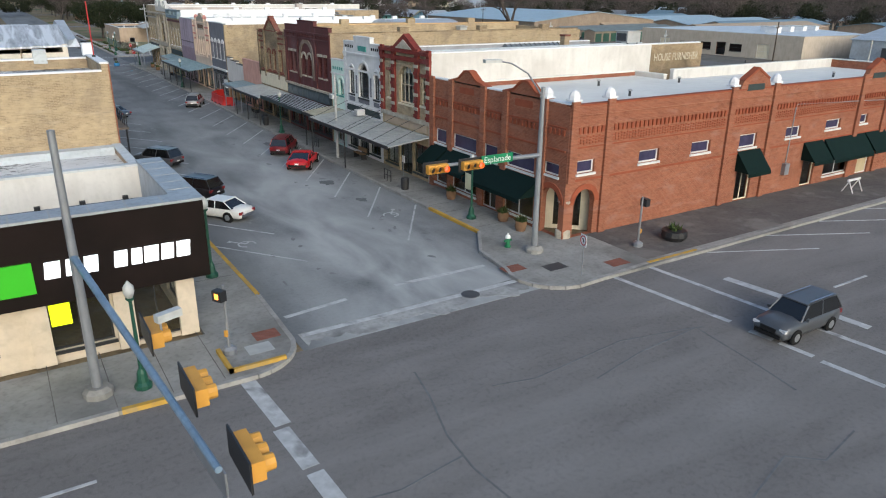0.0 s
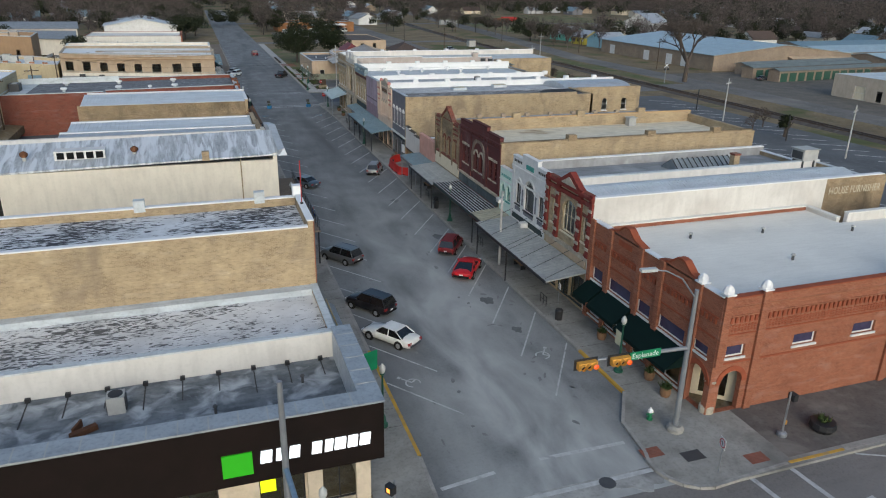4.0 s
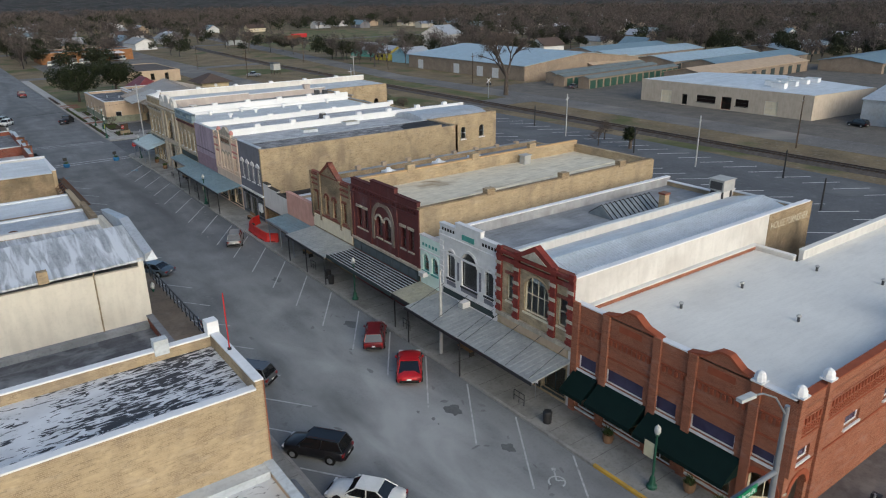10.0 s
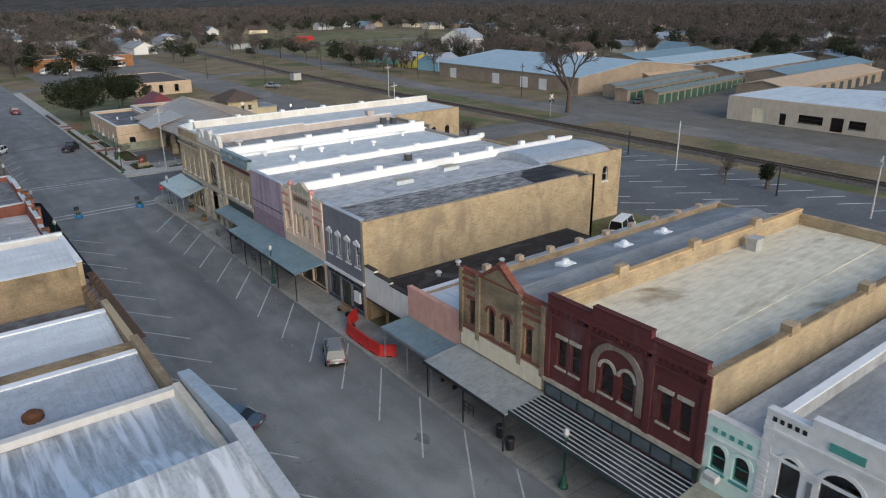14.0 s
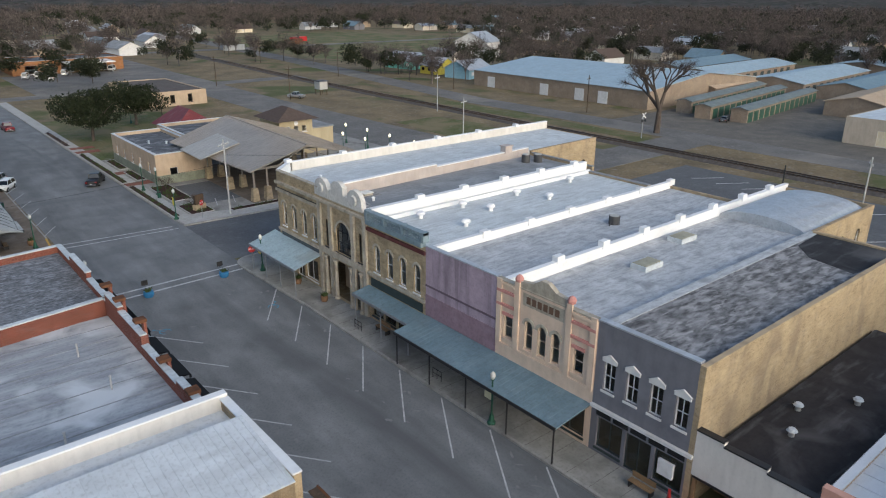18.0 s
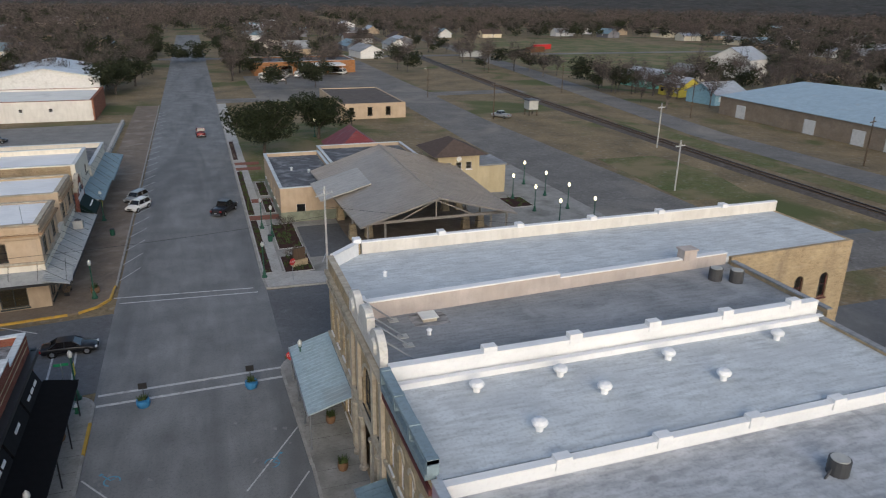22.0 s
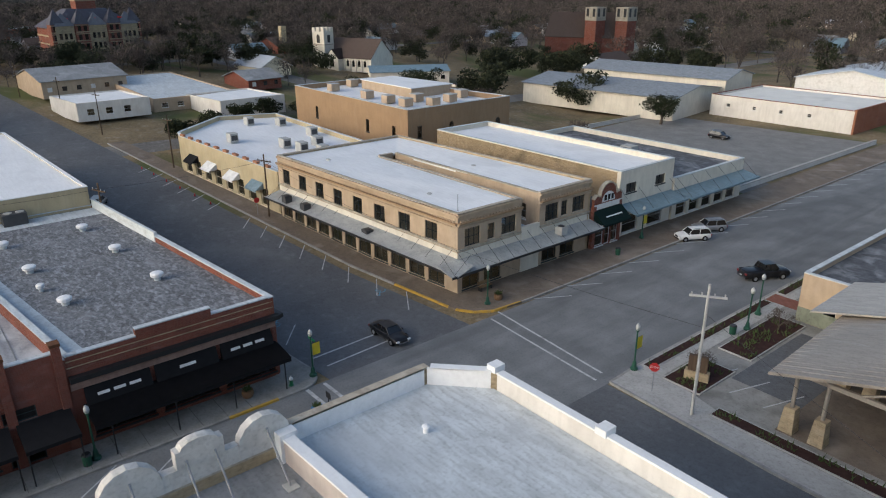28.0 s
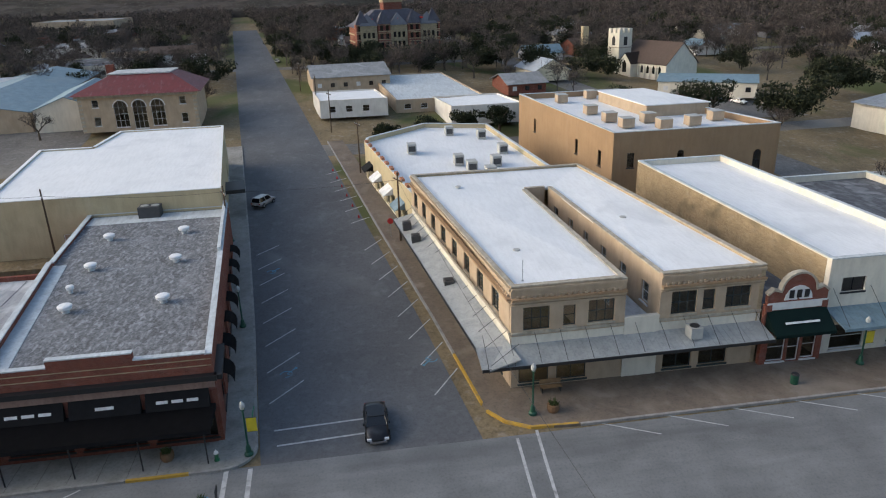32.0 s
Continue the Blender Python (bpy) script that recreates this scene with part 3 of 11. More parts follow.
def fill_opening(o, m, parent, frame_mat, thick=0.35):
    """Frame, bars, sill and panes in one opening."""
    x, z, w, h = o["x"], o["z"], o["w"], o["h"]
    kind = o.get("kind", "window")
    if kind == "void":
        return
    fm = o.get("frame") or frame_mat
    f, d0, d1 = o.get("fw", 0.07), 0.14, 0.22
    g = Geo(m)
    g.box(x, x + f, d0, d1, z, z + h), g.box(x + w - f, x + w, d0, d1, z, z + h)
    g.box(x + f, x + w - f, d0, d1, z, z + f), g.box(x + f, x + w - f, d0, d1, z + h - f, z + h)
    nx, nz = o.get("bars", (1, 2))
    for i in range(1, nx):
        g.box(x + w * i / nx - 0.025, x + w * i / nx + 0.025, d0 + 0.01, d1 - 0.01, z + f, z + h - f)
    for i in range(1, nz):
        g.box(x + f, x + w - f, d0 + 0.015, d1 - 0.015, z + h * i / nz - 0.025, z + h * i / nz + 0.025)
    win = part("door" if kind == "door" else "window", g, fm, parent, o.get("label", ""))
    if kind == "panel" or o.get("solid"):
        part("panel", Geo(m).box(x + f, x + w - f, d0 + 0.03, d1 - 0.03, z + f, z + h - f), o.get("solid") or fm, win)
    else:
        p = part("pane", Geo(m).box(x + f, x + w - f, 0.175, 0.185, z + f, z + h - f), o.get("glass") or glass, win)
        p.visible_shadow = False
    if o.get("sill", kind == "window"):
        part("sill", Geo(m).box(x - 0.08, x + w + 0.08, -0.09, 0.12, z - 0.13, z - 0.003), o.get("sillmat") or fm, win)
    if o.get("hood"):
        part("hood", Geo(m).box(x - 0.1, x + w + 0.1, -0.1, -0.003, z + h, z + h + 0.22), o["hood"], win)
    if o.get("arch") and o.get("surround"):
        r, cx, zt = w / 2, x + w / 2, z + h
        rise = o.get("rise", r)
        s = Geo(m)
        for i in range(8):
            a, b = math.pi * i / 8, math.pi * (i + 1) / 8
            p = [(cx - k * math.cos(t) * 1.0, zt - rise + (rise + (k - r)) * math.sin(t)) for t in (a, b) for k in (r, r + 0.2)]
            s.plate([p[0], p[2], p[3], p[1]], -0.07, -0.003)
        part("arch_surround", s.weld(), o["surround"], win)


def building(name, label, poly, walls, roof_z, roof_mat, coping=None, category="building", frame_mat=None, thick=0.35, roof_slope=0.0, interior=True):
    """poly: corners, counter-clockwise. walls: one dict a side: h, mat, openings, steps, coping."""
    b = thing(name, label, category)
    n = len(poly)
    frames = []
    for i in range(n):
        p, q = poly[i], poly[(i + 1) % n]
        w = walls[i]
        m = wall_frame(p, q)
        length = math.hypot(q[0] - p[0], q[1] - p[1])
        frames.append((m, length))
        if w is None:
            continue
        g = Geo(m)
        width = length - (thick if walls[(i + 1) % n] else 0)
        pierced(g, width, w["h"], w.get("openings", ()), w.get("thick", thick), w.get("steps", ()), w.get("z0", 0.0))
        part("wall", g, w["mat"], b)
        for o in w.get("openings", ()):
            fill_opening(o, m, b, w.get("frame") or frame_mat or paint_white)
        cm = w.get("coping", coping)
        if cm:
            c = Geo(m)
            cuts = sorted({0.0, width, *[k for s in w.get("steps", ()) for k in s[:2]]})
            for a0, a1 in zip(cuts, cuts[1:]):
                t = w["h"]
                for s in w.get("steps", ()):
                    if s[0] <= (a0 + a1) / 2 <= s[1]:
                        t = s[2]
                c.box(a0, a1, -0.05, thick + 0.05, t, t + 0.09)
            part("coping", c, cm, b)
    inset = []
    for i in range(n):
        a, p, q = Vector(poly[i - 1]), Vector(poly[i]), Vector(poly[(i + 1) % n])
        d0, d1 = (p - a).normalized(), (q - p).normalized()
        inner = (Vector((-d0.y, d0.x)) + Vector((-d1.y, d1.x)))
        inner = inner / max(0.3, inner.dot(Vector((-d0.y, d0.x))))
        inset.append(tuple(p + inner * (thick - 0.06)))
    part("roof", Geo().prism(inset, roof_z - 0.25, roof_z), roof_mat, b)
    return b, frames


def ribs(m, x0, x1, y0, z0, y1, z1, gap, material, parent, w=0.04, h=0.05, name="seams"):
    """Standing seams that run from (y0, z0) to (y1, z1), spaced along x."""
    g = Geo(m)
    k = int((x1 - x0) / gap)
    for i in range(k + 1):
        x = x0 + i * (x1 - x0) / k
        g.add([(x - w / 2, y0, z0), (x + w / 2, y0, z0), (x + w / 2, y0, z0 + h), (x - w / 2, y0, z0 + h), (x - w / 2, y1, z1), (x + w / 2, y1, z1), (x + w / 2, y1, z1 + h), (x - w / 2, y1, z1 + h)],
              [(0, 1, 2, 3), (4, 7, 6, 5), (0, 4, 5, 1), (1, 5, 6, 2), (2, 6, 7, 3), (3, 7, 4, 0)])
    return tagged(part(name, g, material, parent), kind="stuff")


def canopy(m, x0, x1, zw, zo, depth, material, parent, posts=0, post_mat=None, rods=0, thick=0.08, rib_gap=0.45, name="canopy", zrod=1.6):
    """A sheet canopy from the wall (height zw) out to its edge (height zo)."""
    g = Geo(m)
    g.add([(x0, 0, zw), (x1, 0, zw), (x1, -depth, zo), (x0, -depth, zo), (x0, 0, zw - thick), (x1, 0, zw - thick), (x1, -depth, zo - thick), (x0, -depth, zo - thick)],
          [(0, 3, 2, 1), (4, 5, 6, 7), (3, 7, 6, 2), (0, 1, 5, 4), (0, 4, 7, 3), (1, 2, 6, 5)])
    c = part(name, g, material, parent)
    if rib_gap:
        ribs(m, x0 + 0.03, x1 - 0.03, -0.02, zw, -depth + 0.02, zo, rib_gap, material, c, 0.03, 0.025)
    part("fascia", Geo(m).box(x0, x1, -depth - 0.05, -depth - 0.003, zo - 0.2, zo + 0.04), post_mat or material, c)
    for i in range(posts):
        x = x0 + 0.25 + (x1 - x0 - 0.5) * i / max(1, posts - 1)
        part("post", Geo(m).cyl(x, -depth + 0.15, 0.14, zo - 0.08, 0.06, 0.06, 8), post_mat or pole_white, c)
    for i in range(rods):
        x = x0 + 0.5 + (x1 - x0 - 1.0) * i / max(1, rods - 1)
        part("tie_rod", Geo(m).rod((x, -0.01, zw + zrod), (x, -depth + 0.15, zo + 0.02), 0.02), iron_black, c)
    return c


def awning(m, x0, x1, zt, zb, depth, material, parent, name="awning", valance=0.25):
    """A sloped fabric awning with closed ends."""
    g = Geo(m)
    t = 0.04
    g.add([(x0, -0.01, zt), (x1, -0.01, zt), (x1, -depth, zb), (x0, -depth, zb), (x0, -0.01, zt - t), (x1, -0.01, zt - t), (x1, -depth + t, zb - t * 0.5), (x0, -depth + t, zb - t * 0.5)],
          [(0, 3, 2, 1), (4, 5, 6, 7), (0, 1, 5, 4), (0, 4, 7, 3), (1, 2, 6, 5), (3, 7, 6, 2)])
    g.box(x0, x1, -depth - 0.01, -depth + 0.02, zb - valance, zb)
    for x in (x0, x1 - 0.03):
        g.plate([(0, 0), (1, 0), (0, 1)], 0, 0.03, Matrix(((0, 1, 0, x), (-(depth - 0.03), 0, 0, -0.02), (0, 0, zt - zb, zb), (0, 0, 0, 1))))
    return part(name, g, material, parent)


def boxy(name, x, y, z, sx, sy, sz, rz=0.0):
    return Geo(pose(x, y, z, 0, 0, rz)).box(-sx / 2, sx / 2, -sy / 2, sy / 2, 0, sz)


# ---------------------------------------------------------------- ground, roads, kerbs
def setting(name, g, material, label, category, kind="structure"):
    ob = part(name, g, material)
    return tagged(ob, label, category, kind=kind)


# a late camera position, the centre for scaling everything in the west
VIEW_POINT = Vector((22.5, 155.0, 28.3))


def view_scale(x, y):
    """West of the main street the plan is scaled to fit the camera's view; 1 elsewhere."""
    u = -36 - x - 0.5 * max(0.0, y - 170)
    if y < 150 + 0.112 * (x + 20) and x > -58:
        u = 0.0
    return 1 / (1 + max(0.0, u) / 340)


def scale_to_view(p, k):
    return VIEW_POINT + (p - VIEW_POINT) * k


g = Geo()
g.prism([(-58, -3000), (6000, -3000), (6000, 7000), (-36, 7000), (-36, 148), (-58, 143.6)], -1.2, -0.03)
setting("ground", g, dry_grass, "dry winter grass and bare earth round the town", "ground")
# this western sheet is scaled towards the camera position, to fit the view
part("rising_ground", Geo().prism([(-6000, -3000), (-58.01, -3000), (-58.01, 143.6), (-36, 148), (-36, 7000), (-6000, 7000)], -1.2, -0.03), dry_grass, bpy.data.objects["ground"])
road_main = setting("road_main", Geo().box(-17.3, -3.1, 32.15, 620, -0.5, 0.0), asphalt, "worn grey asphalt main street with angled parking", "road")
road_south = setting("road_south", Geo().box(-300, 300, 5.5, 32.2, -0.5, -0.006), asphalt_cross, "wide brown-grey asphalt cross street with cracks", "road")
CROSS = wall_frame((-400, 152.5 - 0.112 * 390), (0, 152.5 + 0.112 * 10))
NX = lambda x: 151.9 + 0.112 * (x + 20)
SX = lambda x: 168.8 + 0.105 * (x + 20)
setting("road_north", Geo().prism([(-600, NX(-600) + 1.6), (-3.1, 155.2), (75, 156.5), (75, 167.5), (-3.1, 169.6), (-600, SX(-600))], -0.5, -0.004), asphalt_dark, "dark asphalt side street", "road")
setting("parking_lot_east", Geo().box(44, 76, 40, 149, -0.5, -0.002), asphalt_dark, "dark asphalt car park behind the shops", "car park")
setting("lawn_behind_shops", Geo().prism([(29.2, 86), (45, 86), (45.5, 107.9), (29.2, 108)], -0.3, -0.003), green_grass, "rough grass behind the shops", "lawn")
setting("yard_east", Geo().box(28, 46, 48, 149.5, -0.5, -0.008), gravel, "gravel yard behind the shops", "yard")
setting("alley_west", Geo().box(-70, -36, 36, 140, -0.5, -0.009), asphalt_dark, "worn asphalt alley behind the west shops", "alley")


def pavement(name, poly, material, label):
    return setting(name, Geo().prism(poly, -0.4, 0.15), material, label, "pavement")


def arc(cx, cy, r, a0, a1, n=6):
    return [(cx + r * math.cos(radians(a0 + (a1 - a0) * i / n)), cy + r * math.sin(radians(a0 + (a1 - a0) * i / n))) for i in range(n + 1)]


pavement("pavement_east", [(-3.2, 40.5), (-5.0, 37.6), *arc(-3.4, 33.6, 2.3, 150, 265), (60, 31.6), (60, 36.7), (0.1, 36.7), (0.1, 149.8), (40, 149.8), (40, 154.8), *arc(-1.4, 152.6, 2.2, 90, 180), (-3.2, 140)], concrete, "stained grey concrete pavement under shop canopies")
pavement("pavement_west", [(-20.3, 35.3), (-46, 35.3), (-46, 31.2), *arc(-19.7, 33.4, 2.3, 275, 350), (-17.2, 38), (-17.2, 149.2), *arc(-19.2, 151.2, 2.0, 0, 90), (-60, NX(-60) + 1.5), (-120, NX(-120) + 1.5), (-120, NX(-120) - 1.8), (-55.5, NX(-55.5) - 1.6), (-20.3, 150.6)], concrete, "grey concrete pavement along the west shops")
pavement("pavement_northwest", [(-17.6, 174), (-17.6, 300), (-23, 300), (-23, 171.6), (-62, 168.0), (-120, 162.0), (-120, 159), (-62, SX(-62) + 0.3), (-24, SX(-24) + 0.2), (-20.6, 169.0), (-18.9, 170.0), (-17.9, 171.6)], concrete_brown, "brown stained concrete pavement round the corner shops")
pavement("pavement_northeast", [(-3.0, 169.9), (10, 169.2), (42, 169.2), (42, 171.6), (8, 171.6), (-1.0, 174), (-1.0, 300), (-3.2, 300), (-3.2, 173)], concrete_pale, "pale new concrete pavement round the plaza")
setting("forecourt_south", Geo().box(1.8, 60, 32.0, 36.75, 0.146, 0.156), concrete_dark, "dark worn asphalt pavement beside the brick shop", "pavement")

# ---------------------------------------------------------------- east side of the street, south to north
def op(x, z, w, h, **k):
    return dict(x=x, z=z, w=w, h=h, **k)


def east_poly(ys, yn, depth):
    return [(0.0, yn), (0.0, ys), (depth, ys), (depth, yn)]


def shop_front(width, z1=2.75, n=3, door=True, x0=0.4, frame=None):
    """Shop windows with a door amid them, as openings at street level."""
    out, w = [], (width - 2 * x0) / n
    for i in range(n):
        if door and i == n // 2:
            out.append(op(x0 + i * w + 0.15, 0.17, w - 0.3, z1 - 0.2, kind="door", bars=(2, 1), frame=frame or trim_dark))
        else:
            out.append(op(x0 + i * w + 0.1, 0.55, w - 0.2, z1 - 0.55, bars=(2, 1), frame=frame or trim_dark))
    return out


def pilaster(m, x, w, z0, z1, d, material, parent, cap=None, name="pilaster"):
    p = part(name, Geo(m).box(x - w / 2, x + w / 2, -d, -0.002, z0, z1), material, parent)
    if cap:
        g = Geo(m).box(x - w / 2 - 0.06, x + w / 2 + 0.06, -d - 0.06, 0.4, z1, z1 + 0.1)
        g.lathe(x, 0.1, [(w * 0.62, z1 + 0.1), (w * 0.6, z1 + 0.3), (w * 0.4, z1 + 0.5), (0.05, z1 + 0.6)], 8)
        part("pilaster_cap", g, cap, p)
    return p


def dentils(m, x0, x1, z0, z1, gap, d, material, parent, name="dentil_course"):
    g = Geo(m)
    n = max(1, int((x1 - x0) / gap))
    for i in range(n):
        x = x0 + (i + 0.25) * (x1 - x0) / n
        g.box(x, x + 0.5 * gap, -d, -0.002, z0, z1)
    return tagged(part(name, g, material, parent), kind="stuff")


def band(m, x0, x1, z0, z1, d, material, parent, name="band"):
    return part(name, Geo(m).box(x0, x1, -d, -0.002, z0, z1), material, parent)


# -- the orange brick corner shop
YS, YN, DX = 36.7, 51.0, 43.0
tw = dict(solid=shade_purple, sill=True, frame=paint_white, bars=(1, 1), fw=0.09)
west = [op(0.55, 3.35, 1.45, 1.0, **tw), op(2.8, 3.35, 2.8, 1.0, **tw), op(6.4, 3.3, 1.5, 1.0, **tw), op(8.8, 3.35, 2.7, 0.95, **tw), op(12.3, 3.65, 1.35, 0.7, **tw)]
west += [op(0.6, 0.5, 1.5, 2.2, bars=(1, 1)), op(2.7, 0.5, 3.0, 2.2, bars=(2, 1)), op(6.3, 0.17, 1.6, 2.6, kind="door", bars=(2, 1)), op(8.6, 0.5, 3.0, 2.2, bars=(2, 1)), op(12.35, 0.16, 1.5, 2.75, kind="void", arch=True)]
south = [op(0.75, 3.85, 1.3, 0.75, **tw), op(5.6, 3.9, 1.7, 0.75, **tw), op(10.2, 3.95, 1.8, 0.75, **tw), op(14.95, 3.8, 1.8, 0.9, **tw), op(20.0, 4.0, 1.7, 0.75, **tw), op(24.8, 4.15, 1.9, 0.7, **tw), op(28.9, 4.2, 1.5, 0.7, **tw), op(35.0, 4.1, 1.8, 0.75, **tw)]
south += [op(0.7, 0.16, 1.55, 2.75, kind="void", arch=True), op(15.2, 0.17, 1.6, 2.5, kind="door", bars=(2, 1), frame=paint_cream), op(22.8, 0.17, 1.5, 2.4, kind="door", bars=(1, 1), frame=paint_cream),
          op(25.6, 0.6, 3.4, 1.7, bars=(2, 1)), op(30.2, 0.17, 1.7, 2.4, kind="panel", solid=paint_yellow)]
shop, fr = building("brick_shop", "orange brick corner shop with gabled parapets and green awnings", [(0, YN), (0, YS), (DX, YS), (DX, 47.6), (20.0, 47.6), (20.0, YN)],
    [dict(h=7.7, mat=brick_orange, openings=west, coping=None), dict(h=7.6, mat=brick_orange, openings=south, coping=None), dict(h=7.6, mat=brick_orange), dict(h=7.6, mat=stucco_white),
     dict(h=7.2, mat=stucco_white), dict(h=7.2, mat=brick_orange)], 6.9, roof_cream_white, roof_cream_white)
mw, ms = fr[0][0], fr[1][0]
for x in (0.0, 2.4, 6.1, 8.4, 12.0):
    pilaster(mw, x + 0.25, 0.5, 0.15, 7.85, 0.16, brick_orange, shop, roof_bright if x == 12.0 else None)
for x in (0.28, 2.9, 13.6, 18.0, 28.8, 32.6, 38.0):
    pilaster(ms, x, 0.5, 0.15 if x > 2 else 3.4, 7.9, 0.16, brick_orange, shop, roof_bright if x in (0.28, 2.9, 13.6, 18.0) else None)
for c, hw in ((4.4, 2.0), (10.3, 2.0)):
    part("gable", Geo(mw).plate([(c - hw, 7.7), (c + hw, 7.7), (c + 1.0, 7.95), (c + 0.3, 8.45), (c - 0.3, 8.45), (c - 1.0, 7.95)], 0, 0.35), brick_orange, shop)
    g = Geo(mw)
    for q in (-1, 1):
        edge = [(c + q * hw, 7.71), (c + q * 1.0, 7.96), (c + q * 0.3, 8.46), (c, 8.5), (c, 8.62), (c + q * 0.34, 8.58), (c + q * 1.05, 8.07), (c + q * (hw + 0.1), 7.82)]
        g.plate(edge if q < 0 else edge[::-1], -0.06, 0.45)
    part("gable_coping", g, brick_orange_dark, shop)
    band(mw, c - 0.8, c + 0.8, 7.1, 7.5, 0.03, brick_orange_dark, shop, "date_panel")
part("coping", Geo(mw).box(0, 14.2, 0.0, 0.42, 7.7, 7.78), roof_bright, shop)
part("coping", Geo(ms).box(0.3, DX - 0.3, -0.03, 0.42, 7.6, 7.69), brick_orange_dark, shop)
for c in (15.8, 30.7, 40.5):
    part("gable", Geo(ms).plate([(c - 1.6, 7.6), (c + 1.6, 7.6), (c + 1.3, 8.25), (c + 0.2, 8.85), (c - 0.2, 8.85), (c - 1.3, 8.25)], -0.02, 0.33), brick_orange, shop)
    part("gable_coping", Geo(ms).plate([(c - 1.35, 8.25), (c - 1.2, 8.22), (c, 8.82), (c + 1.2, 8.22), (c + 1.35, 8.25), (c, 9.0)], -0.08, 0.4), brick_orange_dark, shop)
    band(ms, c - 0.85, c + 0.85, 7.55, 7.95, 0.05, trim_dark, shop, "date_panel")
for x0, x1 in ((0.55, 2.6), (3.2, 13.2), (13.95, 17.7), (18.4, 28.4), (29.2, 32.3), (33.0, 42.5)):
    dentils(ms, x0, x1, 6.1, 6.45, 0.34, 0.09, brick_orange_dark, shop)
    band(ms, x0, x1, 6.5, 6.58, 0.07, brick_orange, shop)
    band(ms, x0, x1, 7.05, 7.12, 0.07, brick_orange, shop)
    n = max(1, round((x1 - x0) / 2.4))
    for i in range(n):
        a = x0 + i * (x1 - x0) / n
        g = Geo(ms)
        cols = max(2, int((x1 - x0) / n / 0.22))
        for k in range(cols):
            for r in range(3):
                cx = a + (k + 0.5) * (x1 - x0) / n / cols
                g.box(cx - 0.06, cx + 0.06, -0.05, -0.002, 5.5 + r * 0.16 + (k % 2) * 0.05, 5.59 + r * 0.16 + (k % 2) * 0.05)
        tagged(part("brick_diaper_panel", g, brick_orange_dark, shop), kind="stuff")
    band(ms, x0, x1, 5.3, 5.38, 0.05, brick_orange_dark, shop)
for x0, x1 in ((0.6, 2.3), (2.9, 6.0), (6.7, 8.3), (9.0, 11.9), (12.6, 14.1)):
    dentils(mw, x0, x1, 6.0, 6.32, 0.34, 0.09, brick_orange_dark, shop)
    band(mw, x0, x1, 6.38, 6.46, 0.07, brick_orange_dark, shop)
    band(mw, x0, x1, 5.1, 5.2, 0.06, brick_orange_dark, shop)
band(ms, 0.6, 42.8, 3.45, 3.55, 0.05, brick_orange_dark, shop, "string_course")
for m, x in ((mw, 12.35), (ms, 0.7)):
    g = Geo(m)
    for i in range(10):
        a, b = math.pi * i / 10, math.pi * (i + 1) / 10
        c, zc = x + 0.77, 2.14
        p = [(c - k * math.cos(t), zc + k * math.sin(t)) for t in (a, b) for k in (0.78, 1.1)]
        g.plate([p[0], p[2], p[3], p[1]], -0.06, -0.002)
    part("arch_ring", g, brick_orange_dark, shop)
g = Geo().lathe(0.35, 37.05, [(0.45, 0.15), (0.45, 0.55), (0.3, 0.7), (0.24, 0.75), (0.22, 2.0), (0.3, 2.1), (0.42, 2.25), (0.42, 2.35)], 12)
part("corner_column", g, stone_pale, shop, "stone column with a carved capital")
g = Geo(wall_frame((0.5, 39.6), (3.2, 37.1)))
pierced(g, 3.66, 3.2, [op(0.9, 0.16, 1.7, 2.4)], 0.12)
ev = part("entry_wall", g, paint_cream, shop)
fill_opening(op(0.9, 0.16, 1.7, 2.4, kind="door", bars=(2, 1)), wall_frame((0.5, 39.6), (3.2, 37.1)) @ pose(0, -0.1, 0), shop, paint_cream)
part("porch_ceiling", Geo().prism([(0.36, 37.06), (3.2, 37.06), (0.5, 39.6)], 3.2, 3.3), paint_cream, shop)
for x0, x1 in ((0.3, 2.2), (2.4, 5.9)):
    awning(mw, x0, x1, 3.2, 2.2, 1.35, fabric_green, shop)
awning(mw, 6.2, 12.0, 3.15, 2.15, 1.45, fabric_green, shop)
for x0, x1, zt, zb in ((14.9, 17.3, 3.6, 2.3), (22.4, 24.7, 3.5, 2.2), (25.0, 30.3, 3.5, 2.1), (30.0 + 0.45, 33.2, 3.5, 2.2)):
    awning(ms, x0, x1, zt, zb, 1.1, fabric_green, shop)
part("conduit", Geo(ms).rod((20.6, -0.06, 6.3), (20.5, -0.06, 1.6), 0.04).rod((20.6, -0.06, 6.3), (33.0, -0.06, 5.8), 0.03), pole_grey, shop)
part("meter_box", Geo(ms).box(20.2, 20.7, -0.3, -0.01, 1.4, 2.2), pole_grey, shop)
for x, y in ((6, 47.5), (12, 47), (19, 45.5), (10, 42), (20, 41.5), (27, 44), (34, 42)):
    v = thing("roof_vent", "small dark vent pipe on the pale roof", "roof vent", "vents on the brick shop")
    part("pipe", Geo().cyl(x, y, 6.88, 7.25, 0.09), ac_dark, v), part("cap", Geo().cyl(x, y, 7.25, 7.36, 0.17, 0.1), ac_grey, v)

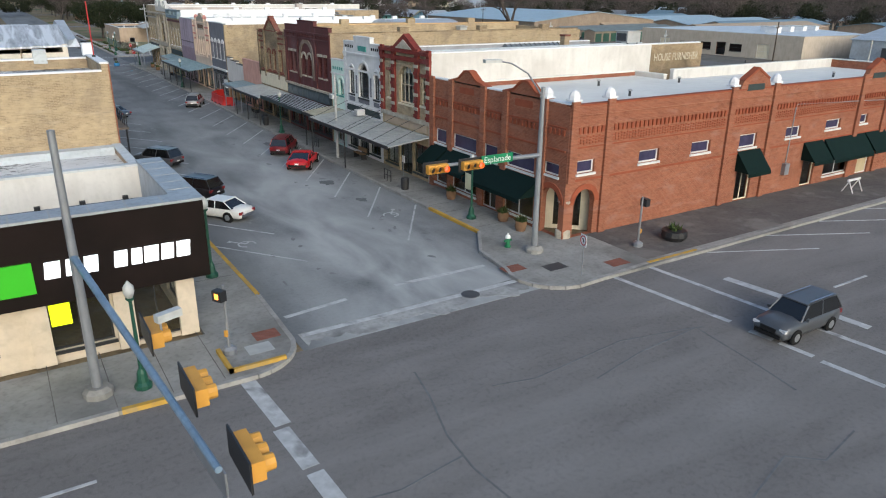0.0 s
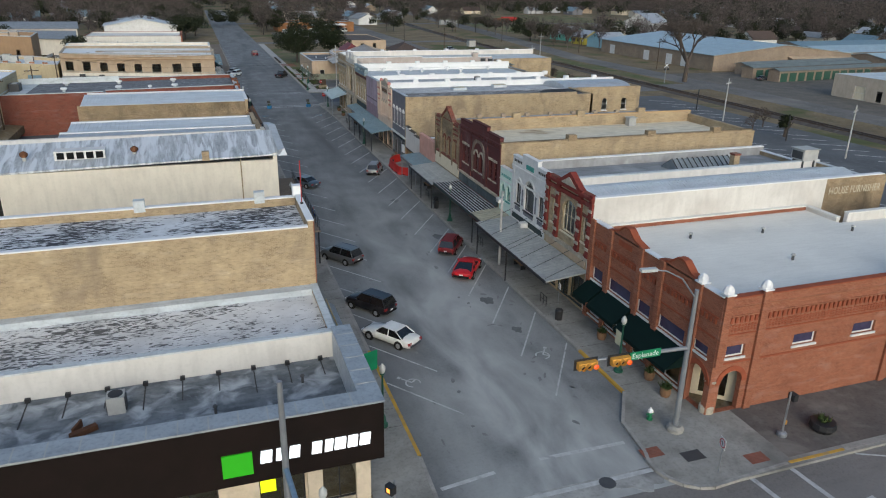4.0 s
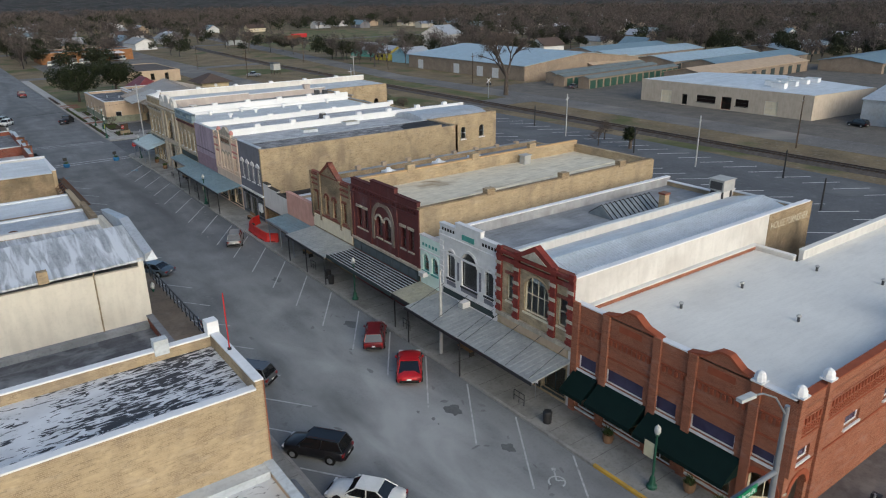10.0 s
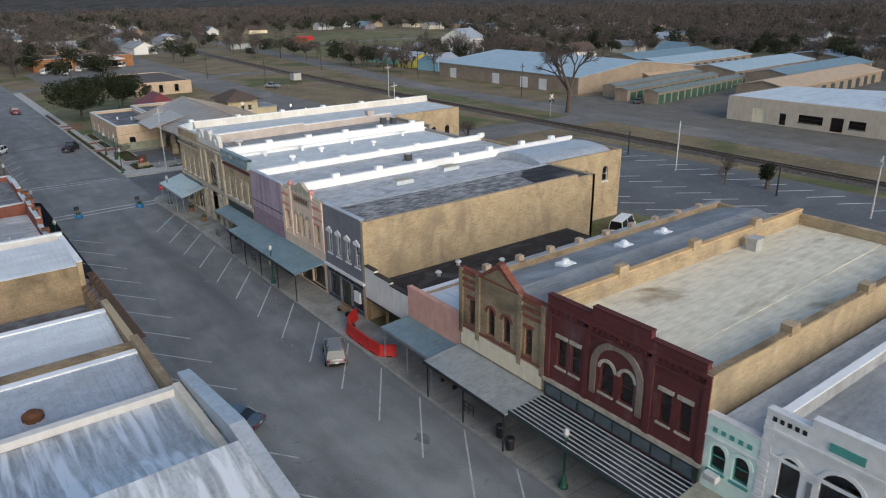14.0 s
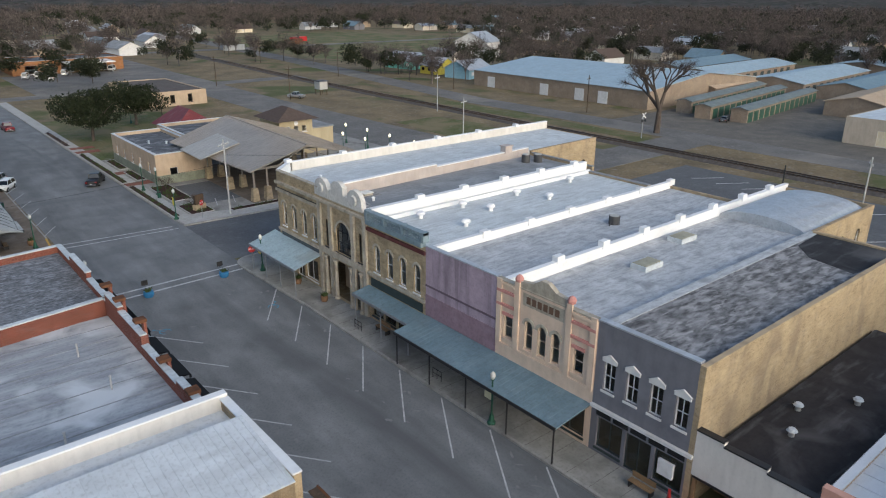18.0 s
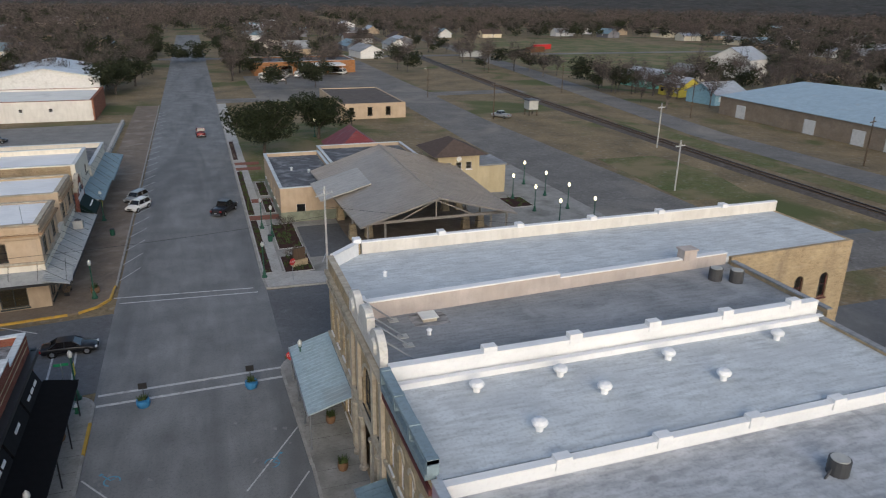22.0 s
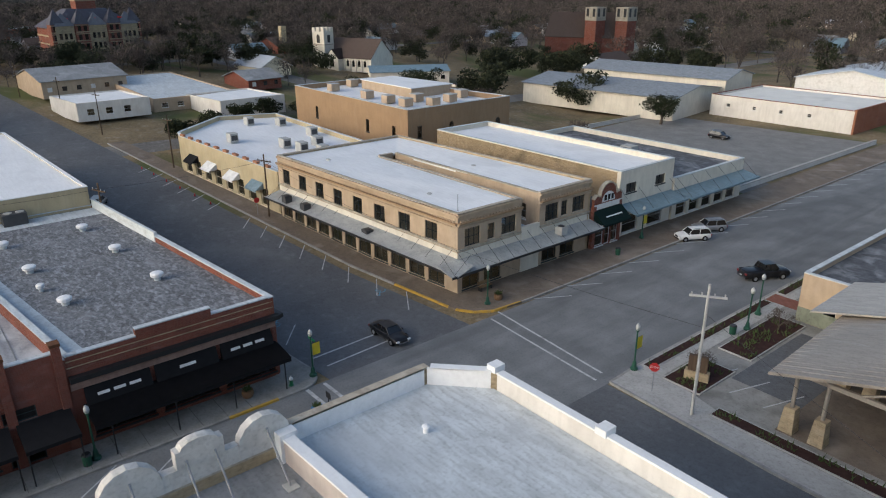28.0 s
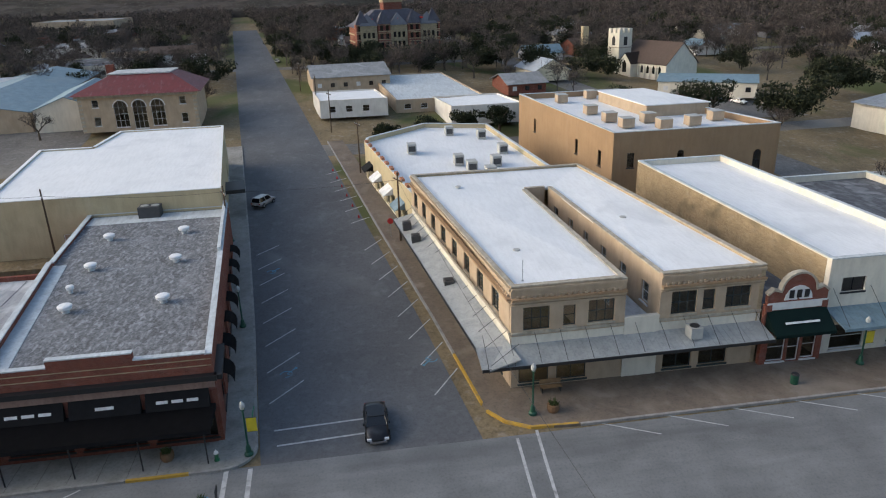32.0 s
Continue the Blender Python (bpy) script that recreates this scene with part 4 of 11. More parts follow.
# -- the red and cream two-storey shop
YS, YN = 51.0, 58.4
W = YN - YS
wd = dict(frame=paint_cream)
up = [op(0.95, 5.65, 0.95, 2.0, bars=(1, 2), hood=brick_brown, **wd), op(2.75, 5.45, 2.4, 2.75, arch=True, rise=1.15, bars=(4, 2), surround=brick_tan, fw=0.11, **wd), op(5.95, 5.6, 0.95, 2.0, bars=(1, 2), hood=brick_brown, **wd)]
b, fr = building("furnisher_shop", "cream stone and red-trimmed two-storey shop with a pediment", east_poly(YS, YN, 28.2),
    [dict(h=9.3, mat=stone_tan, openings=up + shop_front(W), coping=brick_brown), dict(h=9.3, mat=stucco_white, coping=roof_bright), dict(h=8.6, mat=brick_tan), dict(h=8.8, mat=stucco_white, coping=roof_white)], 7.9, metal_white, roof_white)
m = fr[0][0]
redtrim = mat("trim_brick_red", (0.22, 0.045, 0.035), (0.16, 0.035, 0.03), 1.5, 0.85, 0.2)
for x, w in ((0.25, 0.45), (2.05, 0.5), (5.55, 0.5), (7.15, 0.45)):
    p = pilaster(m, x, w, 4.5, 9.5, 0.18, redtrim, b)
    for i in range(9):
        part("quoin", Geo(m).box(x - w / 2 - 0.05, x + w / 2 + 0.05, -0.24, -0.185, 4.7 + i * 0.5, 4.92 + i * 0.5), stone_pale if i % 2 else redtrim, p)
band(m, 0, W, 8.55, 8.85, 0.2, redtrim, b, "cornice"), band(m, 0, W, 9.1, 9.32, 0.28, redtrim, b, "cornice"), band(m, 0, W, 4.3, 4.6, 0.2, stone_pale, b, "string_course")
part("pediment", Geo(m).plate([(1.8, 9.3), (5.8, 9.3), (3.8, 10.45)], -0.2, 0.3), redtrim, b)
part("tympanum", Geo(m).plate([(2.6, 9.4), (5.0, 9.4), (3.8, 10.05)], -0.26, -0.205), stone_pale, b)
part("sign_board", Geo(m).box(0.5, W - 0.5, -0.08, -0.002, 3.7, 4.25), stucco_sand, b)
part("south_rear_wall_face", Geo(fr[1][0]).box(21.7, 28.2, -0.03, -0.003, 0.0, 9.28), brick_tan_dark, b)
lettering("painted_sign", "HOUSE FURNISHER", 0.9, fr[1][0] @ pose(24.9, -0.035, 8.2), mat("faded_sign_paint", (0.62, 0.56, 0.44), None, 1, 0.9, 0.05), b, 0.003, 5.6, "faded painted lettering")
g = Geo()
g.add([(0.4, 51.3, 7.95), (28, 51.3, 7.95), (28, 55.2, 8.9), (0.4, 55.2, 8.9), (28, 58.1, 8.2), (0.4, 58.1, 8.2), (0.4, 51.3, 7.8), (28, 51.3, 7.8), (28, 58.1, 7.8), (0.4, 58.1, 7.8)],
      [(0, 1, 2, 3), (3, 2, 4, 5), (6, 9, 8, 7), (0, 6, 7, 1), (5, 4, 8, 9), (1, 7, 8, 4, 2), (0, 3, 5, 9, 6)])
part("metal_roof", g, metal_white, b)
ribs(ID, 0.6, 27.8, 51.35, 7.96, 55.2, 8.9, 0.3, metal_white, b, 0.03, 0.035)
canopy(m, -0.1, 7.4, 3.55, 3.2, 3.5, metal_canopy, b, 0, iron_black, 4, zrod=0.9)
a = thing("rooftop_unit", "grey sheet-metal air handler on a roof frame", "roof unit")
part("casing", Geo().box(25.9, 27.6, 57.8, 59.3, 8.9, 9.9), ac_grey, a), part("grille", Geo().box(25.85, 25.89, 57.95, 59.15, 9.05, 9.75), ac_dark, a), part("lid", Geo().box(25.8, 27.7, 57.7, 59.4, 9.9, 9.97), ac_grey, a)
for x in (26.1, 27.4):
    part("leg", Geo().box(x - 0.05, x + 0.05, 57.9, 59.2, 7.9, 8.9), ac_dark, a)

# -- the white arched shop and its mint neighbour
YS, YN = 58.4, 65.4
W = YN - YS
ar = dict(arch=True, frame=iron_black, bars=(1, 1), surround=paint_white, fw=0.06)
up = [op(0.95, 5.1, 0.95, 2.3, **ar), op(2.75, 4.95, 1.85, 2.85, **ar), op(5.55, 5.1, 0.95, 2.2, **ar)]
stucco_grey = mat("stucco_grey_weathered", (0.40, 0.40, 0.41), (0.30, 0.30, 0.31), 0.8, 0.9, 0.15, stain=(0.2, 0.19, 0.185), sscale=0.4, srange=(0.5, 0.8))
b, fr = building("white_arched_shop", "white painted two-storey shop with three arched windows", east_poly(YS, YN, 28.0),
    [dict(h=9.3, mat=paint_white, openings=up + shop_front(W), steps=[(2.0, 5.0, 9.75)], coping=paint_white), None, dict(h=8.2, mat=brick_tan), dict(h=8.6, mat=stucco_grey, coping=roof_bright)], 7.8, roof_grey, roof_bright)
m = fr[0][0]
for x in [0.3 + i * 0.34 for i in range(5)] + [5.2 + i * 0.34 for i in range(5)]:
    part("dentil", Geo(m).box(x, x + 0.2, -0.02, -0.003, 8.85, 9.08), shade_and_lens_black, b)
for i in range(12):
    part("quoin", Geo(m).box(0, 0.45, -0.06, -0.003, 3.9 + i * 0.42, 4.18 + i * 0.42), paint_white, b), part("quoin", Geo(m).box(W - 0.45, W, -0.06, -0.003, 3.9 + i * 0.42, 4.18 + i * 0.42), paint_white, b)
part("name_panel", Geo(m).box(2.85, 4.3, -0.06, -0.003, 8.7, 9.1), paint_teal, b)
band(m, 0.5, W - 0.5, 7.05, 7.2, 0.08, paint_white, b, "impost_band"), band(m, 0, W, 8.35, 8.5, 0.12, paint_white, b, "cornice"), band(m, 0, W, 4.2, 4.35, 0.12, paint_white, b, "string_course")
for x in (2.25, 4.9):
    part("niche", Geo(m).box(x, x + 0.22, -0.04, -0.003, 5.2, 6.7), paint_grey, b)
for x, w in ((0.9, 1.1), (2.7, 1.95), (5.5, 1.1)):
    part("vent_panel", Geo(m).box(x, x + w, -0.04, -0.003, 4.5, 4.85), paint_grey, b)
part("transom_glazing", Geo(m).box(0.4, W - 0.4, -0.05, -0.003, 3.65, 4.15), trim_dark, b)
canopy(m, 0, W + 0.1, 3.5, 3.15, 3.5, metal_canopy, b, 2, iron_black, 3, zrod=0.9)
a = thing("window_unit", "white window air conditioner over the canopy", "air conditioner")
part("casing", Geo(m).box(3.3, 3.9, -0.75, -0.06, 3.6, 4.05), paint_white, a), part("grille", Geo(m).box(3.35, 3.85, -0.78, -0.755, 3.65, 4.0), ac_grey, a)
g = Geo()
for x0 in (14.5,):
    g.add([(x0, 60.6, 7.8), (x0 + 6.5, 60.6, 7.8), (x0 + 6.5, 63.4, 7.8), (x0, 63.4, 7.8), (x0, 62, 8.8), (x0 + 6.5, 62, 8.8)], [(0, 1, 5, 4), (2, 3, 4, 5), (1, 2, 5), (3, 0, 4), (0, 3, 2, 1)])
sk = thing("roof_skylight", "ribbed dark glass ridge skylight on the grey roof", "skylight")
part("glazing", g, mat("skylight_glass", (0.22, 0.25, 0.27), None, 1, 0.25, 0.0), sk)
for i in range(12):
    x = 14.6 + i * 0.57
    part("bar", Geo().rod((x, 60.6, 7.86), (x, 62, 8.86), 0.04).rod((x, 62, 8.86), (x, 63.4, 7.86), 0.04), iron_black, sk)
c = thing("roof_chimney", "square tan brick chimney", "chimney")
part("stack", Geo().box(19.0, 19.6, 58.9, 59.5, 7.7, 9.6), brick_tan, c), part("cap", Geo().box(18.94, 19.66, 58.84, 59.56, 9.6, 9.75), brick_brown, c)

YS, YN = 65.4, 68.2
W = YN - YS
up = [op(0.35, 4.65, 0.85, 1.5, arch=True, frame=paint_teal, bars=(1, 2), surround=paint_mint), op(1.6, 4.65, 0.85, 1.5, arch=True, frame=paint_teal, bars=(1, 2), surround=paint_mint)]
b, fr = building("mint_shop", "narrow pale mint two-storey shop front", east_poly(YS, YN, 28.0),
    [dict(h=7.6, mat=paint_mint, openings=up + [op(0.5, 0.5, 1.8, 2.2, bars=(2, 1))], coping=paint_white), None, dict(h=7.0, mat=brick_tan), None], 7.2, roof_white, roof_white)
m = fr[0][0]
for i in range(5):
    part("vent_tile", Geo(m).box(0.35 + i * 0.45, 0.6 + i * 0.45, -0.03, -0.003, 6.8, 7.05), paint_teal, b)
band(m, 0, W, 6.4, 6.5, 0.08, paint_white, b, "string_course")
canopy(m, -0.1, W, 3.45, 3.15, 2.9, mat("canopy_faded_yellow", (0.40, 0.385, 0.30), (0.32, 0.315, 0.26), 1.0, 0.8, 0.1), b, 1, iron_black, 0)
a = thing("window_unit", "white window air conditioner under an arched window", "air conditioner")
part("casing", Geo(m).box(0.4, 1.1, -0.5, 0.0, 4.25, 4.62), paint_white, a), part("grille", Geo(m).box(0.45, 1.05, -0.53, -0.505, 4.3, 4.58), ac_grey, a)

# -- the dark red painted shop
YS, YN = 68.2, 79.4
W = YN - YS
st = dict(frame=brick_red, bars=(1, 2), hood=stone_pale, sillmat=stone_pale)
up = [op(0.95, 5.7, 0.75, 1.95, **st), op(2.05, 5.7, 0.75, 1.95, **st), op(8.35, 5.7, 0.75, 1.9, **st), op(9.55, 5.7, 0.75, 1.9, **st)]
up += [op(4.35, 5.6, 0.95, 2.0, arch=True, frame=brick_red, bars=(1, 2), surround=stone_pale, sillmat=stone_pale), op(5.75, 5.6, 0.95, 2.0, arch=True, frame=brick_red, bars=(1, 2), surround=stone_pale, sillmat=stone_pale)]
b, fr = building("dark_red_shop", "dark red painted brick two-storey shop with twin arched windows", east_poly(YS, YN, 29.4),
    [dict(h=10.1, mat=brick_red, openings=up + shop_front(W, n=5), steps=[(3.5, 7.5, 10.55)], coping=mat("coping_dark", (0.09, 0.03, 0.028), None, 2, 0.8, 0.1)),
     dict(h=9.7, mat=brick_tan, coping=brick_tan_dark), dict(h=9.5, mat=brick_tan, coping=brick_tan), dict(h=9.9, mat=brick_tan, coping=mat("coping_peach", (0.62, 0.42, 0.22), None, 1, 0.85, 0.15))], 8.7, roof_rock)
m = fr[0][0]
g = Geo(m)
for i in range(12):
    p, q = math.pi * i / 12, math.pi * (i + 1) / 12
    k = [(5.5 - r * math.cos(t), 7.15 + r * math.sin(t)) for t in (p, q) for r in (1.45, 1.85)]
    g.plate([k[0], k[2], k[3], k[1]], -0.1, -0.003)
g.box(3.65, 4.05, -0.1, -0.003, 5.3, 7.15), g.box(6.95, 7.35, -0.1, -0.003, 5.3, 7.15)
part("great_arch", g.weld(), mat("stone_weathered", (0.25, 0.195, 0.155), (0.19, 0.15, 0.12), 1.2, 0.9, 0.2), b)
for x in (0.2, 3.3, 7.7, W - 0.2):
    pilaster(m, x, 0.4, 4.6, 9.6, 0.1, brick_red, b)
for z in (8.9, 9.45):
    band(m, 0, W, z, z + 0.16, 0.14, brick_red, b, "cornice")
dentils(m, 0.2, W - 0.2, 9.2, 9.4, 0.4, 0.1, brick_red, b)
part("sign_fascia", Geo(m).box(0.1, W - 0.1, -0.1, -0.003, 3.4, 4.35), trim_dark, b)
for i in range(8):
    part("transom_pane", Geo(m).box(0.35 + i * 1.33, 1.5 + i * 1.33, -0.14, -0.103, 3.5, 4.2), mat("transom_glass", (0.10, 0.12, 0.13), None, 2, 0.2, 0.0), b)
band(m, 0, W, 4.4, 4.6, 0.22, stone_pale, b, "string_course")
c = Geo(m)
for i in range(9):
    c.box(0.1, W - 0.1, -2.9 + i * 0.33, -2.83 + i * 0.33, 3.17 + i * 0.016, 3.21 + i * 0.016)
tagged(part("canopy_slats", c, metal_white, b, "weathered slatted canopy"), kind="stuff")
for i in range(7):
    x = 0.3 + i * (W - 0.6) / 6
    part("canopy_rafter", Geo(m).box(x - 0.05, x + 0.05, -2.95, -0.01, 3.0, 3.14), iron_black, b)
# the black sheet under the slats is added to paint the shade between them
part("canopy_fascia", Geo(m).box(0, W, -3.05, -2.96, 2.95, 3.25), trim_dark, b), part("canopy_deck", Geo(m).box(0.05, W - 0.05, -2.95, -0.01, 3.142, 3.165), roof_black, b)
for x, y, sx in ((6, 79.2, 0.9), (14, 79.2, 0.9), (22, 79.2, 0.9)):
    part("parapet_pier", Geo().box(x, x + sx, 78.95, 79.5, 9.8, 10.5), brick_tan, b)
for x in (7, 16, 24):
    part("parapet_pier", Geo().box(x, x + 0.9, 68.1, 68.75, 9.6, 10.2), brick_tan_dark, b)
part("roof_ridge", Geo().prism([(1, 71.5), (29, 72.5), (29, 76), (1, 75)], 8.65, 8.76), roof_rock, b)
a = thing("roof_vent", "grey roof ventilator box", "roof vent")
part("box", Geo().box(20, 20.9, 77.6, 78.4, 8.7, 9.6), ac_grey, a), part("cap", Geo().box(19.9, 21.0, 77.5, 78.5, 9.6, 9.7), ac_grey, a)

# -- the tan gabled shop
YS, YN = 79.4, 87.9
W = YN - YS
up = [op(0.95, 5.25, 0.7, 2.0, frame=brick_brown, bars=(1, 2), hood=brick_brown), op(6.6, 5.25, 0.7, 2.0, frame=brick_brown, bars=(1, 2), hood=brick_brown)]
up += [op(x, 5.25, 0.75, 2.05, arch=True, frame=brick_brown, bars=(1, 2), surround=brick_brown) for x in (2.95, 4.5)]
b, fr = building("tan_gabled_shop", "tan brick two-storey shop with a small central gable", east_poly(YS, YN, 31.0),
    [dict(h=9.2, mat=brick_tan_dark, openings=up + shop_front(W), coping=brick_brown), None, dict(h=8.3, mat=brick_tan), dict(h=8.4, mat=brick_tan_dark, coping=roof_grey)], 7.9, roof_grey)
m = fr[0][0]
part("gable", Geo(m).plate([(2.2, 9.2), (6.0, 9.2), (4.4, 10.3), (3.8, 10.3)], 0, 0.35), brick_tan_dark, b)
g = Geo(m).plate([(1.9, 9.2), (2.2, 9.2), (3.95, 10.3), (3.9, 10.6)], -0.12, 0.4)
g.plate([(6.0, 9.2), (6.3, 9.2), (4.3, 10.6), (4.25, 10.3)], -0.12, 0.4), g.box(3.9, 4.3, -0.12, 0.4, 10.3, 10.75)
part("gable_coping", g, brick_brown, b)
for x in (0.2, 2.0, 6.2, W - 0.2):
    pilaster(m, x, 0.38, 4.4, 9.3, 0.14, brick_tan_dark, b)
for z in (8.0, 8.5, 9.0):
    band(m, 0, 2.1, z, z + 0.18, 0.13, brick_brown, b), band(m, 6.1, W, z, z + 0.18, 0.13, brick_brown, b)
band(m, 0, W, 4.95, 5.1, 0.1, brick_brown, b, "string_course")
part("sign_board", Geo(m).box(0.2, W - 0.2, -0.1, -0.003, 3.5, 4.8), paint_cream, b, "blank cream sign board")
canopy(m, 0, W, 3.3, 3.0, 3.3, metal_canopy, b, 3, iron_black, 0)
for i in range(9):
    y, x = 87.6, 2.0 + i * 3.2
    part("parapet_pier", Geo().box(x, x + 0.5, 87.5, 87.95, 8.4, 8.95 - 0.03 * i), stucco_sand, b)
g = Geo()
g.add([(0.4, 79.8, 7.9), (30.6, 79.8, 7.9), (30.6, 83.6, 8.75), (0.4, 83.6, 8.75), (30.6, 87.5, 7.9), (0.4, 87.5, 7.9)], [(0, 1, 2, 3), (3, 2, 4, 5), (1, 4, 2), (0, 3, 5), (0, 5, 4, 1)])
part("low_gable_roof", g, roof_grey, b)
for x in (7.0, 13.5, 18.5):
    g = Geo().box(x, x + 1.2, 84.6, 85.6, 8.3, 8.6)
    a = thing("roof_patch_vent", "whitewashed low roof vent", "roof vent", "white vents on the grey roof")
    part("curb", g, roof_bright, a), part("hood", Geo().cyl(x + 0.6, 85.1, 8.6, 8.9, 0.4, 0.2), roof_bright, a)

# -- the low pink shop and the boarded lot
b, fr = building("pink_shop", "low pink painted shop with a metal roof", east_poly(87.9, 94.6, 24.0),
    [dict(h=5.5, mat=paint_pink, openings=shop_front(6.7), coping=paint_pink), None, dict(h=4.4, mat=stucco_sand), dict(h=4.8, mat=stucco_sand, coping=roof_bright)], 4.5, roof_bright)
canopy(fr[0][0], 0, 6.7, 3.0, 2.8, 2.6, metal_bluegrey, b, 3, pole_grey, 0)
ribs(ID, 0.6, 23.6, 88.2, 4.5, 94.3, 4.52, 1.2, roof_bright, b, 0.04, 0.03)
b, fr = building("boarded_shop", "low shop under repair with a white boarded parapet and black roof", east_poly(94.6, 101.2, 25.0),
    [dict(h=5.2, z0=2.35, mat=stucco_white, steps=[(0, 1.6, 5.2), (1.6, 4.0, 4.95), (4.0, 6.6, 4.7)], coping=iron_black), None, dict(h=3.4, mat=stucco_sand), None], 3.6, roof_black)
part("inner_wall", Geo().box(2.6, 2.8, 94.9, 101.0, 0.0, 3.3), wood_plank, b)
# a near-black sheet on the wall paints the shade inside the door
part("doorway", Geo().box(2.5, 2.59, 97, 98.2, 0.16, 2.3), shade_and_lens_black, b)
part("lintel", Geo().box(-0.02, 0.4, 94.7, 101.1, 2.2, 2.34), iron_black, b)
for y in (94.8, 98.0, 101.0):
    part("post", Geo().box(0.05, 0.25, y - 0.1, y + 0.1, 0.15, 2.2), wood_plank, b)
for x, y in ((6, 98.6), (9, 99.6), (12.5, 97.5)):
    v = thing("roof_vent", "whitish vent on the black tar roof", "roof vent", "vents on the black roof")
    part("pipe", Geo().cyl(x, y, 3.58, 3.95, 0.18), ac_grey, v), part("cap", Geo().cyl(x, y, 3.95, 4.1, 0.32, 0.2), roof_white, v)

# -- grey, peach, lavender and the stone opera block
YS, YN = 101.2, 108.3
W = YN - YS
up = [op(x, 4.75, 0.85, 2.0, frame=paint_white, bars=(2, 2), hood=paint_white, sillmat=paint_white) for x in (0.65, 2.3, 3.95, 5.6)]
b, fr = building("grey_shop", "grey painted two-storey shop with white hooded windows", east_poly(YS, YN, 29.0),
    [dict(h=9.2, mat=paint_grey, openings=up + shop_front(W, n=3), coping=metal_roof), dict(h=9.1, mat=brick_tan, steps=[(26.3, 29.0, 8.75)], coping=None), dict(h=8.75, mat=brick_tan), None], 8.6, roof_mottle)
m = fr[0][0]
for x in (0.65, 2.3, 3.95, 5.6):
    part("hood_peak", Geo(m).plate([(x - 0.14, 6.98), (x + 0.99, 6.98), (x + 0.425, 7.3)], -0.12, -0.003), paint_white, b)
band(m, 0, W, 3.35, 3.55, 0.22, paint_white, b, "cornice")
for i in range(5):
    part("transom_pane", Geo(m).box(0.4 + i * 1.28, 1.5 + i * 1.28, -0.03, -0.003, 2.85, 3.2), car_glass, b)
part("notice", Geo(m).box(5.0, 6.0, -0.02, 0.17, 1.2, 2.2), sign_white, b)
part("black_roof_patch", Geo().prism([(21.5, 102.2), (28.6, 101.6), (28.6, 107.9), (24.5, 107.6), (22.4, 105.8)], 8.58, 8.62), roof_black, b)

YS, YN = 108.3, 117.1
W = YN - YS
up = [op(0.75, 4.9, 0.85, 1.75, frame=paint_peach, bars=(1, 2), hood=paint_rose), op(7.0, 4.9, 0.85, 1.75, frame=paint_peach, bars=(1, 2), hood=paint_rose)]
up += [op(x, 4.75, 0.72, 2.25, arch=True, frame=paint_peach, bars=(1, 2), surround=stone_pale) for x in (2.75, 3.95, 5.15)]
b, fr = building("peach_shop", "peach painted two-storey shop with rose trim and a carved gable", [(0, YN), (0, YS), (29.0, YS), (42.0, YS), (42.0, YN)],
    [dict(h=9.1, mat=paint_peach, openings=up + shop_front(W), coping=stone_pale), None, dict(h=8.6, mat=brick_tan, openings=[op(2.2, 4.9, 1.0, 1.9, arch=True, frame=paint_white), op(6.0, 4.9, 1.0, 1.9, arch=True, frame=paint_white), op(9.6, 4.9, 1.0, 1.9, arch=True, frame=paint_white)]), dict(h=8.6, mat=brick_tan), dict(h=8.9, mat=roof_bright, coping=roof_bright)], 8.1, roof_pale)
m = fr[0][0]
for x in (0.3, 2.0, 6.55, W - 0.3):
    pilaster(m, x, 0.45, 4.4, 9.25 if x in (0.3, W - 0.3) else 9.5, 0.12, paint_peach, b)
    part("urn", Geo(m).lathe(x, 0.1, [(0.25, 9.5), (0.3, 9.7), (0.2, 9.9), (0.05, 10.0)], 8), paint_rose, b) if x not in (0.3, W - 0.3) else None
part("gable", Geo(m).plate([(2.1, 9.1), (6.5, 9.1), (6.4, 9.6), (5.3, 9.75), (4.6, 10.2), (4.0, 10.2), (3.3, 9.75), (2.2, 9.6)], 0, 0.35), stone_pale, b)
for i in range(6):
    part("name_bar", Geo(m).box(2.85 + i * 0.5, 3.2 + i * 0.5, -0.05, -0.013, 8.2, 8.7), mat("letters_brown", (0.16, 0.10, 0.07), None, 2, 0.8, 0.0), b)
part("name_panel", Geo(m).box(2.5, 6.1, -0.012, -0.002, 8.0, 8.9), stone_pale, b)
for z, mm in ((7.3, paint_rose), (8.3, paint_rose), (8.85, paint_peach)):
    band(m, 0.1, 1.8, z, z + 0.2, 0.14, mm, b), band(m, 6.8, W - 0.1, z, z + 0.2, 0.14, mm, b)
band(m, 0.1, W - 0.1, 4.25, 4.45, 0.12, paint_peach, b, "string_course")
vault = Geo()
for i in range(10):
    (y0, z0), (y1, z1) = [(112.7 - 4.1 * math.cos(math.pi * k / 10), 8.1 + 1.0 * math.sin(math.pi * k / 10)) for k in (i, i + 1)]
    vault.add([(28.5, y0, z0), (40.6, y0, z0), (40.6, y1, z1), (28.5, y1, z1), (28.5, y0, 8.05), (40.6, y0, 8.05), (40.6, y1, 8.05), (28.5, y1, 8.05)], [(0, 1, 2, 3), (0, 3, 7, 4), (1, 5, 6, 2), (4, 7, 6, 5)])
part("roof_kerb", Geo().box(0.36, 29.0, 107.9, 108.66, 7.85, 8.635), roof_pale, b)
part("vaulted_roof", vault.weld(), metal_roof, b, "low vaulted sheet-metal roof")
